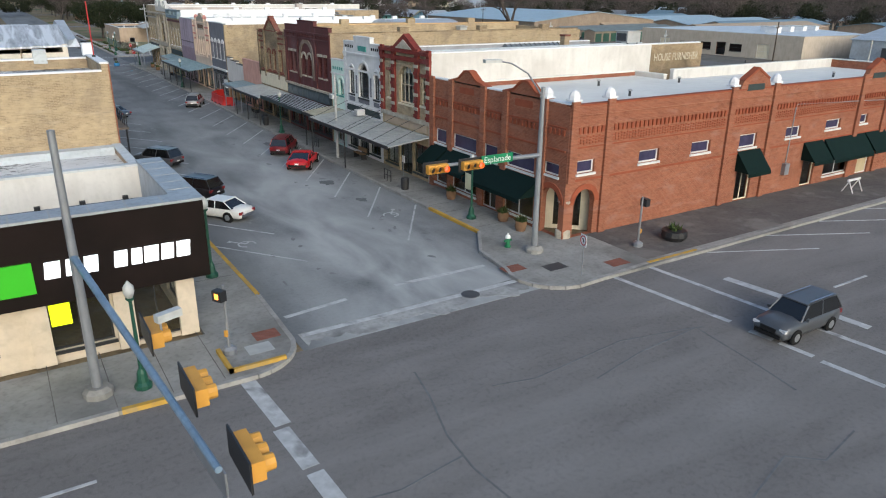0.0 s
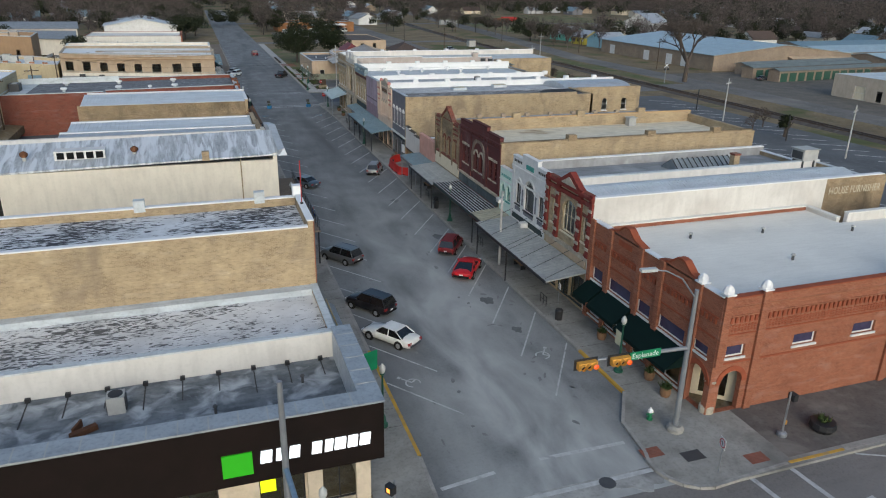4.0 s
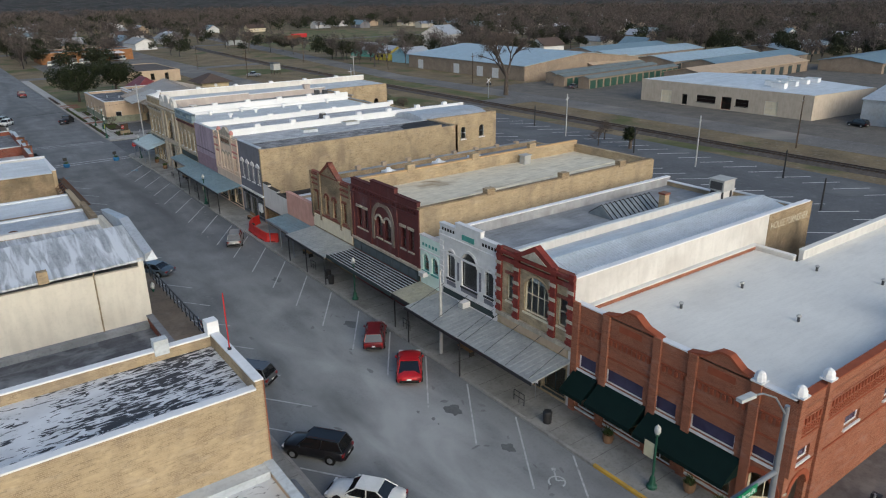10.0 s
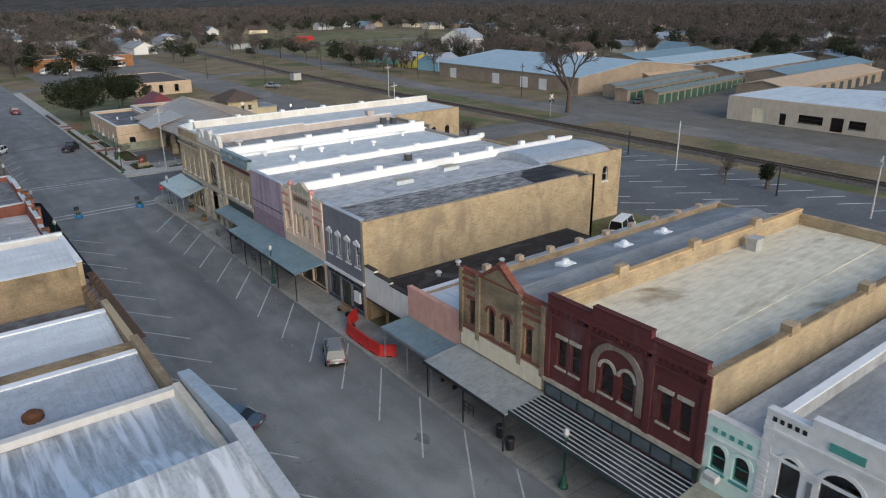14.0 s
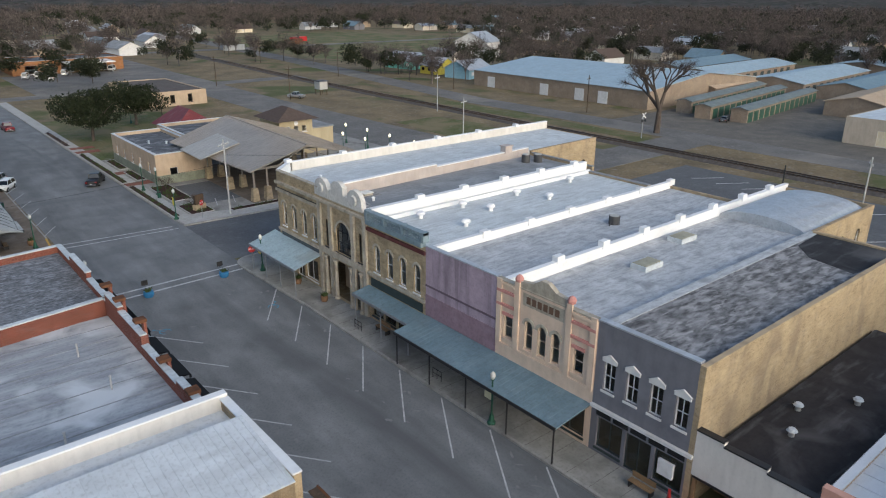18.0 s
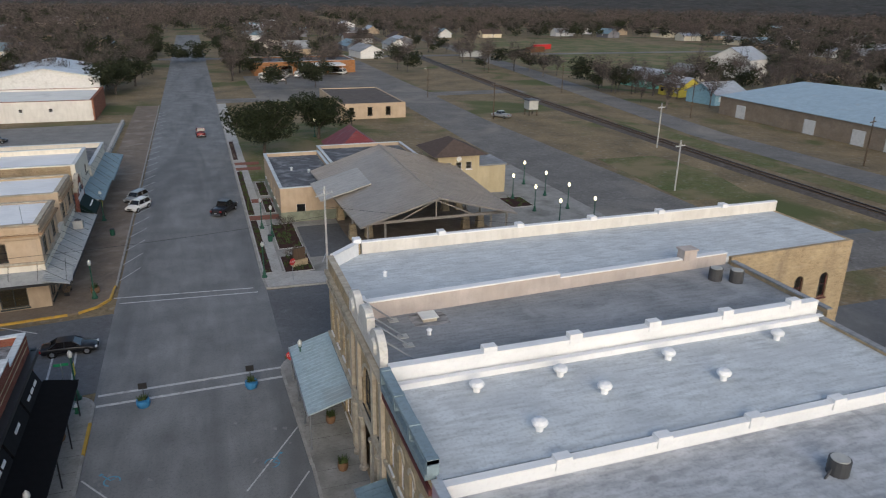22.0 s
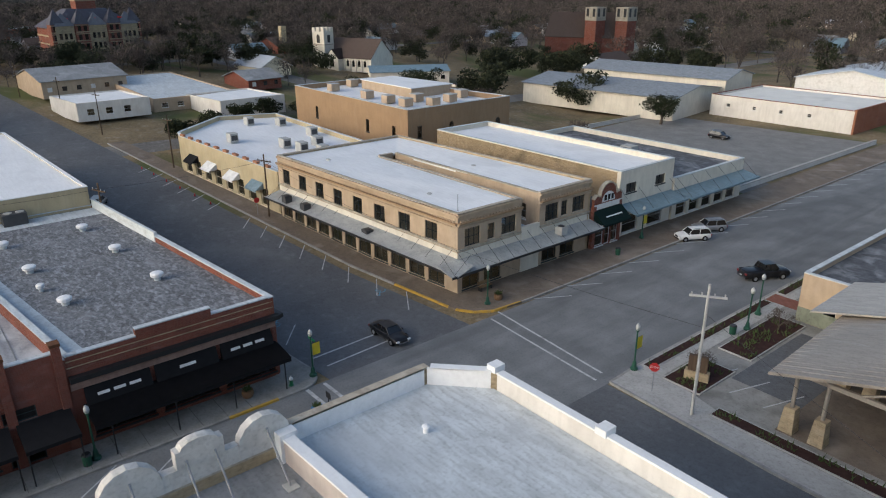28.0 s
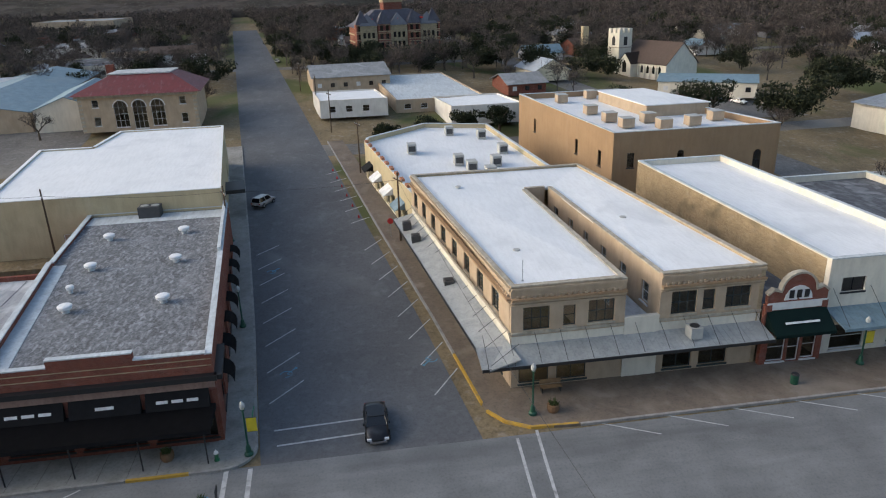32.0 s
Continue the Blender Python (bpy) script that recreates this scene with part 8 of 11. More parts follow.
def signal_mast(x, y, h, arm_dir, arm_len, arm_z, heads, material, arm_mat, label, luminaire=None, rise=0.02):
    s = thing("traffic_signal", label, "traffic signal")
    part("footing", Geo().lathe(x, y, [(0.5, 0.1), (0.5, 0.35), (0.35, 0.5)], 10), concrete, s)
    part("pole", Geo().cyl(x, y, 0.4, h, 0.17, 0.11, 12), material, s)
    d = Vector(arm_dir).normalized()
    e = Vector((x, y, arm_z)) + Vector((d.x, d.y, rise)) * arm_len
    arm = part("mast_arm", Geo().rod((x, y, arm_z), tuple(e), 0.12, 0.07, 10), arm_mat, s)
    for dist, face, lit, horiz in heads:
        p = Vector((x, y, arm_z)) + Vector((d.x, d.y, rise)) * dist
        m = Matrix.Translation(p) @ pose(0, 0, -0.05, 0, 0, face) @ pose(0, -0.25 if lit else -0.55, 0, 0, 90 if horiz else 0, 0)
        signal_head(s, m, lit)
    if luminaire:
        lv = Vector(luminaire)
        part("lamp_arm", Geo().rod((x, y, h - 0.5), (x + lv.x * 0.35, y + lv.y * 0.35, h + 0.7), 0.045).rod((x + lv.x * 0.35, y + lv.y * 0.35, h + 0.7), (x + lv.x * 0.7, y + lv.y * 0.7, h + 1.2), 0.04).rod((x + lv.x * 0.7, y + lv.y * 0.7, h + 1.2), (x + lv.x, y + lv.y, h + 1.35), 0.04), material, s)
        part("lamp_head", Geo(Matrix.Translation((x + lv.x, y + lv.y, h + 1.35)) @ Vector((lv.x, lv.y, 0)).to_track_quat("X", "Z").to_matrix().to_4x4()).box(-0.2, 0.7, -0.15, 0.15, -0.08, 0.08), globe_off, s)
    return s, arm


sm, arm = signal_mast(-2.6, 36.0, 8.9, (-1, 0.02), 6.6, 5.45, ((4.35, 0, True, True), (6.3, 0, True, True)), pole_grey, pole_grey, "grey steel signal mast with two red traffic lights", (-2.7, 0.3))
sg = part("street_sign", Geo().box(-6.4, -4.5, 35.78, 35.82, 5.4, 5.85), sign_green, sm, "green street name sign")
lettering("street_name", "Esplanade", 0.42, pose(-5.45, 35.77, 5.62), sign_white, sm, 0.004, 1.6)
sm, arm = signal_mast(-24.6, 32.6, 9.3, (0.0655, -1), 13.6, 5.2, ((7.1, 90, False, True), (10.4, 90, False, True), (13.4, 90, False, True)), pole_grey, pole_blue, "tall steel signal mast with a blue-grey arm", None, 0.03)
d = Vector((0.0655, -1, 0.03)).normalized()
c = Vector((-24.6, 32.6, 5.3)) + d * 7.5 + Vector((0.7, 0, 0))
part("camera_unit", Geo(Matrix.Translation(c) @ pose(0, 0, 0.25, 0, 0, 20)).box(-0.1, 0.55, -0.1, 0.1, 0, 0.2), globe_off, sm), part("camera_stem", Geo().rod(tuple(c), tuple(c + Vector((0, 0, 0.3))), 0.03), pole_grey, sm)
c = Vector((-24.5, 32.6, 5.0)) + d * 12.7
part("sign_plate", Geo(Matrix.Translation(c) @ pose(0, 0, 0, 0, 0, -86)).box(-0.9, 0.9, -0.02, 0.02, -0.5, 0.1), pole_grey, sm)


def ped_signal(x, y, face, h=3.0):
    p = thing("pedestrian_signal", "grey post with a small pedestrian signal head", "pedestrian signal", "pedestrian signals")
    part("footing", Geo().lathe(x, y, [(0.28, 0.1), (0.28, 0.35), (0.16, 0.45)], 10), pole_grey, p)
    part("pole", Geo().cyl(x, y, 0.4, h, 0.06, 0.05, 8), pole_grey, p)
    m = pose(x, y, h - 0.35, 0, 0, face)
    part("head", Geo(m).box(-0.22, 0.22, -0.38, -0.08, -0.2, 0.22), iron_black, p), part("lens", Geo(m).box(-0.1, 0.1, -0.385, -0.381, -0.1, 0.12), lit_orange, p)
    part("push_button", Geo(m).box(-0.06, 0.06, -0.14, -0.05, -1.75, -1.5), signal_yellow, p)


ped_signal(2.9, 33.7, 90), ped_signal(-19.9, 33.2, -60)


def road_sign(x, y, h, shape, material, face, label, extra=None):
    s = thing("road_sign", label, "road sign")
    part("post", Geo().cyl(x, y, 0.12, h, 0.03, 0.03, 6), pole_grey, s)
    m = pose(x, y, h - 0.2, 0, 0, face)
    if shape == "oct":
        pts = [(0.38 * math.cos(math.pi / 8 + i * math.pi / 4), 0.38 * math.sin(math.pi / 8 + i * math.pi / 4)) for i in range(8)]
        g = Geo(m).plate(pts, -0.05, -0.03)
    else:
        g = Geo(m).box(-shape[0] / 2, shape[0] / 2, -0.05, -0.03, -shape[1] / 2, shape[1] / 2)
    f = part("face", g, material, s)
    if extra == "no_turn":
        g = Geo(m)
        for i in range(16):
            a, b = 2 * math.pi * i / 16, 2 * math.pi * (i + 1) / 16
            k = [(r * math.cos(t), r * math.sin(t)) for t in (a, b) for r in (0.2, 0.26)]
            g.plate([k[0], k[1], k[3], k[2]], -0.06, -0.052)
        part("ring", g, sign_red, f), part("arrow", Geo(m).box(-0.03, 0.03, -0.06, -0.052, -0.12, 0.1).box(-0.12, 0.03, -0.06, -0.052, 0.04, 0.1), iron_black, f)
    if extra == "stop":
        lettering("sign_words", "STOP", 0.26, m @ pose(0, -0.056, 0), sign_white, s, 0.002)
    return s


road_sign(-2.75, 32.1, 2.2, (0.5, 0.6), sign_white, -100, "white no-left-turn sign on a thin post", "no_turn")
road_sign(-3.0, 150.6, 2.6, "oct", sign_red, -20, "red stop sign on a thin post", "stop")
road_sign(-0.2, 171.2, 2.4, "oct", sign_red, 30, "red stop sign with a green street sign", "stop")
road_sign(-1.2, 53.0, 1.9, (0.35, 0.5), sign_white, 90, "small white parking sign")
road_sign(-18.3, 44.8, 2.6, (1.0, 1.3), sign_green, 20, "dark green directory sign beside the tax office")
road_sign(-59, 165.8, 2.4, "oct", sign_red, 80, "red no-entry sign beside the side street")
ns = thing("street_sign_post", "small green street sign on a post", "street sign")
part("post", Geo().cyl(-19.2, 153.3, 0.12, 3.0, 0.03), pole_grey, ns), part("blade", Geo().box(-19.7, -18.7, 153.28, 153.31, 2.75, 2.97), sign_green, ns)


def hydrant(x, y):
    p = thing("fire_hydrant", "green fire hydrant with a white cap", "fire hydrant", at=(x, y, 0.15))
    part("body", Geo().lathe(0, 0, [(0.18, 0), (0.18, 0.08), (0.12, 0.1), (0.12, 0.5), (0.16, 0.52)], 10), hydrant_green, p), part("bonnet", Geo().lathe(0, 0, [(0.16, 0.52), (0.13, 0.66), (0.04, 0.74), (0.04, 0.8)], 10), sign_white, p)
    part("outlet", Geo().rod((-0.24, 0, 0.38), (0.24, 0, 0.38), 0.06), hydrant_green, p)


hydrant(-3.4, 37.3), hydrant(-18.2, 150.8)


def bin_(x, y, material, label, r=0.3):
    p = thing("litter_bin", label, "litter bin", at=(x, y, 0.15))
    g = Geo().cyl(0, 0, 0, 0.75, r * 0.9, r, 12)
    part("body", g, material, p), part("rim", Geo().cyl(0, 0, 0.75, 0.85, r * 1.05, r * 0.8, 12), iron_black, p)


for x, y in ((-2.4, 50.6), (-2.6, 79.6), (-2.2, 81.0), (-2.4, 99.6), (-18.0, 136.3), (-19.4, 192.0), (-1.2, 184.3)):
    bin_(x, y, pole_green if y > 98 else iron_black, "dark slatted litter bin on the pavement")


def bike_rack(x, y, rz=0):
    p = thing("bike_rack", "black iron hoop bicycle rack", "bicycle rack", at=(x, y, 0.15))
    m = pose(0, 0, 0, 0, 0, rz)
    part("hoops", Geo(m).rod((-0.5, 0, 0), (-0.5, 0, 0.8), 0.03).rod((0.5, 0, 0), (0.5, 0, 0.8), 0.03).rod((-0.5, 0, 0.8), (0.5, 0, 0.8), 0.03), iron_black, p), part("bar", Geo(m).rod((-0.5, 0, 0.4), (0.5, 0, 0.4), 0.025).rod((0, 0, 0), (0, 0, 0.8), 0.025), iron_black, p)


for x, y in ((-2.3, 53.4), (-2.2, 67.2), (-2.2, 121.0), (-2.2, 131.8), (-18.3, 130.8), (-2.2, 84.2)):
    bike_rack(x, y, 90)


def bench(x, y, rz=0, material=None):
    p = thing("bench", "wooden pavement bench with iron legs", "bench", at=(x, y, 0.15))
    m = pose(0, 0, 0, 0, 0, rz)
    for i in range(3):
        part("slat", Geo(m).box(-0.8, 0.8, -0.22 + i * 0.16, -0.1 + i * 0.16, 0.42, 0.46), material or wood_plank, p)
    part("backrest", Geo(m).box(-0.8, 0.8, 0.26, 0.3, 0.55, 0.9), material or wood_plank, p)
    for s in (-0.7, 0.7):
        part("leg", Geo(m).box(s - 0.03, s + 0.03, -0.2, 0.28, 0, 0.42), iron_black, p)


for x, y, rz in ((-1.0, 103.6, -90), (-0.9, 130, -90), (-0.9, 61, -90), (-21.9, 174.2, 90), (-1.0, 88, -90)):
    bench(x, y, rz)


def planter(x, y, material, label, r=0.45, plant=True, z=0.15):
    p = thing("planter", label, "planter", at=(x, y, z))
    part("tub", Geo().lathe(0, 0, [(r * 0.8, 0), (r, 0.25), (r * 0.95, 0.55), (r * 0.85, 0.57)], 12), material, p)
    if plant:
        rng = random.Random(int(x * 10 + y))
        g = Geo()
        for i in range(90):
            a, e, l = rng.uniform(0, 6.28), rng.uniform(0.3, 1.4), rng.uniform(0.2, 0.55)
            v = Vector((math.cos(a) * math.cos(e), math.sin(a) * math.cos(e), math.sin(e)))
            s = Vector((-math.sin(a), math.cos(a), 0)) * 0.05
            b = Vector((rng.uniform(-0.25, 0.25), rng.uniform(-0.25, 0.25), 0.55))
            g.add([b - s, b + s, b + v * l], [(0, 1, 2)])
        part("plant", g, shrub_leaf, p)


planter(5.6, 33.5, iron_black, "low dark planter with brown shrub at the corner", 0.75)
planter(-13.8, 150.6, mat("tub_blue", (0.03, 0.17, 0.36), None, 2, 0.6, 0.05), "blue tub closing the street with a plant", 0.5, True, 0.0), planter(-6.1, 150.9, mat("tub_blue", (0.03, 0.17, 0.36)), "blue tub closing the street with a plant", 0.5, True, 0.0)
planter(-19.4, 173.6, terracotta, "wooden half-barrel planter at the corner"), planter(-18.9, 147.6, terracotta, "wooden half-barrel planter at the corner")
for x, y in ((-0.8, 41.2), (-0.9, 46.9), (-1.0, 39.2), (-1.2, 144.2), (-1.4, 138.8)):
    planter(x, y, terracotta, "pot with green shrubs at a shop front", 0.35)
for x, y in ((-13.8, 151.5), (-6.1, 151.8)):
    bd = thing("barrier_sign", "small black sign on a stand by the tub", "sign stand", "signs by the tubs")
    part("stand", Geo().rod((x, y, 0), (x, y, 1.1), 0.03), iron_black, bd), part("plate", Geo().box(x - 0.3, x + 0.3, y - 0.02, y + 0.02, 0.9, 1.4), iron_black, bd)
hb = thing("work_trestle", "white sawhorse trestle on the pavement", "trestle")
part("beam", Geo().box(24.2, 25.8, 33.95, 34.05, 0.95, 1.1), paint_white, hb)
for x in (24.4, 25.6):
    for dy in (-0.4, 0.4):
        part("leg", Geo().rod((x, 34.0, 0.95), (x, 34.0 + dy, 0.16), 0.04), paint_white, hb)
fl = thing("flag", "furled striped flag on a short pole", "flag")
part("pole", Geo().rod((-20.3, 86.5, 5.0), (-18.6, 86.5, 6.6), 0.03), pole_white, fl)
for i in range(6):
    part("stripe", Geo().box(-19.2, -19.17, 86.1 + i * 0.12, 86.22 + i * 0.12, 4.6, 6.0), sign_red if i % 2 else sign_white, fl)

# water-filled red barriers by the boarded shop
bpts = [(-0.6, 102.0), (-1.7, 101.3), (-2.6, 99.9), (-2.7, 98.2), (-2.7, 96.5), (-2.6, 94.9), (-1.6, 94.0)]
for p, q in zip(bpts, bpts[1:]):
    bw = thing("water_barrier", "bright red plastic water barrier", "barrier", "red barriers round the works", at=((p[0] + q[0]) / 2, (p[1] + q[1]) / 2, 0.15))
    L = math.hypot(q[0] - p[0], q[1] - p[1]) / 2 - 0.03
    m = pose(0, 0, 0, 0, 0, math.degrees(math.atan2(q[1] - p[1], q[0] - p[0])))
    part("body", Geo(m).add([(-L, -0.25, 0), (L, -0.25, 0), (L, 0.25, 0), (-L, 0.25, 0), (-L, -0.1, 0.4), (L, -0.1, 0.4), (L, 0.1, 0.4), (-L, 0.1, 0.4), (-L, -0.07, 1.0), (L, -0.07, 1.0), (L, 0.07, 1.0), (-L, 0.07, 1.0)], [(3, 2, 1, 0), (0, 1, 5, 4), (1, 2, 6, 5), (2, 3, 7, 6), (3, 0, 4, 7), (4, 5, 9, 8), (5, 6, 10, 9), (6, 7, 11, 10), (7, 4, 8, 11), (8, 9, 10, 11)]), barrier_red, bw)
    # a near-black plate paints the shade of the slot
    part("fork_slot", Geo(m).box(-L * 0.5, L * 0.5, -0.252, -0.245, 0.02, 0.12), shade_and_lens_black, bw)

# slim white flagpole and light poles
def light_pole(x, y, h, arm, label="slim pale lamp standard", material=None, cross=False):
    p = thing("utility_pole" if cross else "lamp_standard", label, "pole")
    part("pole", Geo().cyl(x, y, 0.0, h, 0.13, 0.09, 8), material or pole_white, p)
    if cross:
        m = pose(x, y, h - 0.9, 0, 0, arm)
        part("cross_arm", Geo(m).box(-1.2, 1.2, -0.06, 0.06, -0.07, 0.07), material or pole_white, p)
        for s in (-1.05, -0.4, 0.4, 1.05):
            part("insulator", Geo(m).cyl(s, 0, 0.07, 0.25, 0.05), ac_grey, p)
    elif arm is not None:
        m = pose(x, y, h, 0, 0, arm)
        part("arm", Geo(m).rod((0, 0, -0.2), (1.4, 0, 0.1), 0.04), material or pole_white, p), part("lamp_head", Geo(m).box(1.2, 2.0, -0.15, 0.15, 0.03, 0.18), globe_off, p)


light_pole(-2.4, 62.1, 7.0, None, "slim white flagpole by the kerb")
light_pole(3.4, 170.8, 10.2, 35, "leaning white utility pole with a cross arm", pole_white, True)
for x, y, h, a in ((65.2, 87.2, 8, 30), (67.7, 117.8, 8, 30), (72.0, 59.0, 8, 30), (62.0, 191, 8, 20), (79, 220, 9, 20), (46, 152, 8, 30)):
    light_pole(x, y, h, a, "pale utility pole with a cross arm", pole_white, True)
for x, y, h in ((90.6, 84.8, 9), (-61.5, 118, 9), (-60.5, 127, 8.5), (-58.5, 147, 8.0), (110, 250, 9), (100, 300, 9), (107, 196, 9), (-92, 164, 9), (-57.5, 166.8, 8.5), (-130, 160, 9), (-160, 157, 9), (-200, 152, 9), (-250, 148, 9), (28, 330, 9), (56, 300, 9), (60, 260, 9), (100, 360, 9), (30, 400, 9)):
    light_pole(x, y, h, 20, "dark wooden utility pole", wood_pole, True)
for x, y in ((57.0, 63.4), (66.0, 100), (69, 75), (71, 130)):
    light_pole(x, y, 4.2, None, "short dark lamp standard in the car park", iron_black)


def wire(a, b, sag, n=10):
    p = thing("overhead_wire", "thin black overhead wire", "wire", "overhead wires")
    g = Geo()
    a, b = Vector(a), Vector(b)
    pts = [a.lerp(b, i / n) - Vector((0, 0, sag * 4 * (i / n) * (1 - i / n))) for i in range(n + 1)]
    for u, v in zip(pts, pts[1:]):
        g.rod(tuple(u), tuple(v), 0.016, None, 4)
    part("cable", g, iron_black, p)


wire((3.4, 170.8, 7.0), (-57.5, 166.8, 7.6), 1.2), wire((3.4, 170.8, 8.0), (46, 152, 7.6), 0.8), wire((-58.5, 147, 7.3), (-57.5, 166.8, 7.6), 0.3), wire((-61.5, 118, 8.2), (-60.5, 127, 7.7), 0.3), wire((-60.5, 127, 7.7), (-58.5, 147, 7.3), 0.4), wire((-61.5, 118, 8.2), (-58, 90, 8.2), 0.6)

# ---------------------------------------------------------------- vehicles
def loft(rings):
    g = Geo()
    n = len(rings[0])
    g.add([p for r in rings for p in r], [(k * n + i, (k + 1) * n + i, (k + 1) * n + (i + 1) % n, k * n + (i + 1) % n) for k in range(len(rings) - 1) for i in range(n)] + [tuple(range(n)), tuple(reversed(range((len(rings) - 1) * n, len(rings) * n)))])
    return g


def car(kind, x, y, heading, paint, label):
    """heading: degrees from +x to the car's nose."""
    c = thing("car" if kind != "pickup" else "pickup_truck", label, "car")
    L, W, H, belt, hood = dict(sedan=(5.0, 1.85, 1.42, 0.92, 0.85), suv=(4.8, 1.92, 1.72, 1.05, 1.02), pickup=(5.8, 2.0, 1.88, 1.15, 1.12), sports=(4.7, 1.92, 1.32, 0.88, 0.86), van=(5.5, 2.0, 2.3, 1.2, 1.1))[kind]
    w = W / 2

    def ring(px, k, top, bot=0.26, crown=0.05):
        a = w * k
        return [(px, -a * 0.86, bot), (px, -a * 0.97, bot + 0.12), (px, -a, (bot + top) * 0.5), (px, -a * 0.97, top - 0.14), (px, -a * 0.86, top - 0.03), (px, -a * 0.4, top + crown), (px, a * 0.4, top + crown),
                (px, a * 0.86, top - 0.03), (px, a * 0.97, top - 0.14), (px, a, (bot + top) * 0.5), (px, a * 0.97, bot + 0.12), (px, a * 0.86, bot)]

    tail = belt
    nose = 0.12 if kind in ("sedan", "sports") else 0.05
    body = loft([ring(-L / 2, 0.78, tail - 0.2, 0.42, 0.02), ring(-L / 2 + 0.06, 0.88, tail - 0.1, 0.34, 0.03), ring(-L / 2 + 0.22, 0.96, tail - 0.02, 0.28), ring(-L / 2 + 0.8, 1.0, tail + 0.02), ring(-0.1 * L, 1.0, belt), ring(0.16 * L, 1.0, belt), ring(0.23 * L, 1.0, hood + 0.03),
                 ring(0.34 * L, 0.99, hood - nose * 0.3), ring(L / 2 - 0.42, 0.96, hood - nose), ring(L / 2 - 0.16, 0.9, hood - nose - 0.1, 0.28, 0.03), ring(L / 2 - 0.04, 0.8, hood - nose - 0.24, 0.34, 0.02), ring(L / 2, 0.66, hood - nose - 0.34, 0.42, 0.01)])
    M = pose(x, y, 0, 0, 0, heading)
    me = body.mesh("body")
    ob = part("body", me, paint, c, smooth=True)
    part("grille", Geo().box(L / 2 - 0.06, L / 2 + 0.012, -w * 0.42, w * 0.42, hood - 0.46, hood - 0.26), tyre_mat, c)
    c.matrix_basis = M @ Matrix.Scale(dict(sedan=0.87, suv=0.85, pickup=0.9, sports=0.95, van=0.92)[kind], 4)
    r0, r1, f0, f1 = dict(sedan=(-0.36, -0.2, 0.08, 0.22), suv=(-0.48, -0.4, 0.1, 0.24), pickup=(-0.12, -0.08, 0.14, 0.24), sports=(-0.4, -0.12, 0.0, 0.2), van=(-0.49, -0.46, 0.24, 0.36))[kind]

    def cab(k0, k1, zt, zb, inset=0.0):
        return loft([[(r0 * L, -w * 0.9 * k0, zb), (r0 * L, w * 0.9 * k0, zb), (f1 * L, w * 0.9 * k0, zb), (f1 * L, -w * 0.9 * k0, zb)], [(r1 * L, -w * 0.72 * k1, zt), (r1 * L, w * 0.72 * k1, zt), (f0 * L, w * 0.72 * k1, zt), (f0 * L, -w * 0.72 * k1, zt)]])

    gh = part("greenhouse", cab(1.0, 1.0, H - 0.05, belt - 0.03), car_glass, c, "dark tinted glass")
    part("roof_panel", Geo().prism([(r1 * L - 0.06, -w * 0.7), (f0 * L + 0.06, -w * 0.7), (f0 * L + 0.06, w * 0.7), (r1 * L - 0.06, w * 0.7)], H - 0.06, H), paint, c)
    for s in (-1, 1):
        for (xa, xb, z0, z1) in ((f1 * L, f0 * L, belt - 0.02, H - 0.04), (r0 * L, r1 * L, belt - 0.02, H - 0.04), ((r0 + f1) / 2 * L, (r1 + f0) / 2 * L, belt - 0.02, H - 0.04)):
            part("pillar", Geo().rod((xa, s * w * 0.9, z0), (xb, s * w * 0.72, z1), 0.045, None, 4), paint, c)
        part("mirror", Geo().box(f1 * L - 0.35, f1 * L - 0.2, min(s * w * 1.0, s * w * 1.14), max(s * w * 1.0, s * w * 1.14), belt, belt + 0.14), paint, c)
        part("headlight", Geo().box(L / 2 - 0.22, L / 2 - 0.06, s * w * 0.72 - 0.17, s * w * 0.72 + 0.17, hood - 0.34, hood - 0.2), lamp_clear, c)
        part("tail_light", Geo().box(-L / 2 - 0.0, -L / 2 + 0.14, s * w * 0.74 - 0.16, s * w * 0.74 + 0.16, tail - 0.34, tail - 0.14), lamp_red, c)
        for px in (-0.29 * L, 0.31 * L):
            wm = pose(px, s * (w - 0.2), 0.34, 90 * s, 0, 0)
            # black disc wider than the tyre paints the shade in the wheel well
            part("wheel_arch", Geo(wm).cyl(0, 0, -0.225, -0.1, 0.405, 0.405, 18), tyre_mat, c)
            tyre = part("tyre", Geo(wm).cyl(0, 0, -0.245, 0.02, 0.34, 0.34, 18), tyre_mat, c)
            part("rim", Geo(wm).cyl(0, 0, -0.255, -0.2, 0.21, 0.24, 12), rim_mat, tyre)
    part("front_bumper", Geo().box(L / 2 - 0.08, L / 2 + 0.04, -w * 0.7, w * 0.7, 0.32, 0.5), paint if kind == "sports" else chrome if kind in ("pickup", "sedan") else tyre_mat, c)
    part("rear_bumper", Geo().box(-L / 2 - 0.05, -L / 2 + 0.06, -w * 0.75, w * 0.75, 0.38, 0.58), chrome if kind in ("pickup", "sedan") else tyre_mat, c)
    part("number_plate", Geo().box(-L / 2 - 0.06, -L / 2 - 0.045, -0.16, 0.16, 0.6, 0.72), sign_white, c)
    if kind == "pickup":
        part("bed_floor", Geo().box(-L / 2 + 0.15, r0 * L - 0.1, -w * 0.8, w * 0.8, belt - 0.02, belt + 0.012), tyre_mat, c)
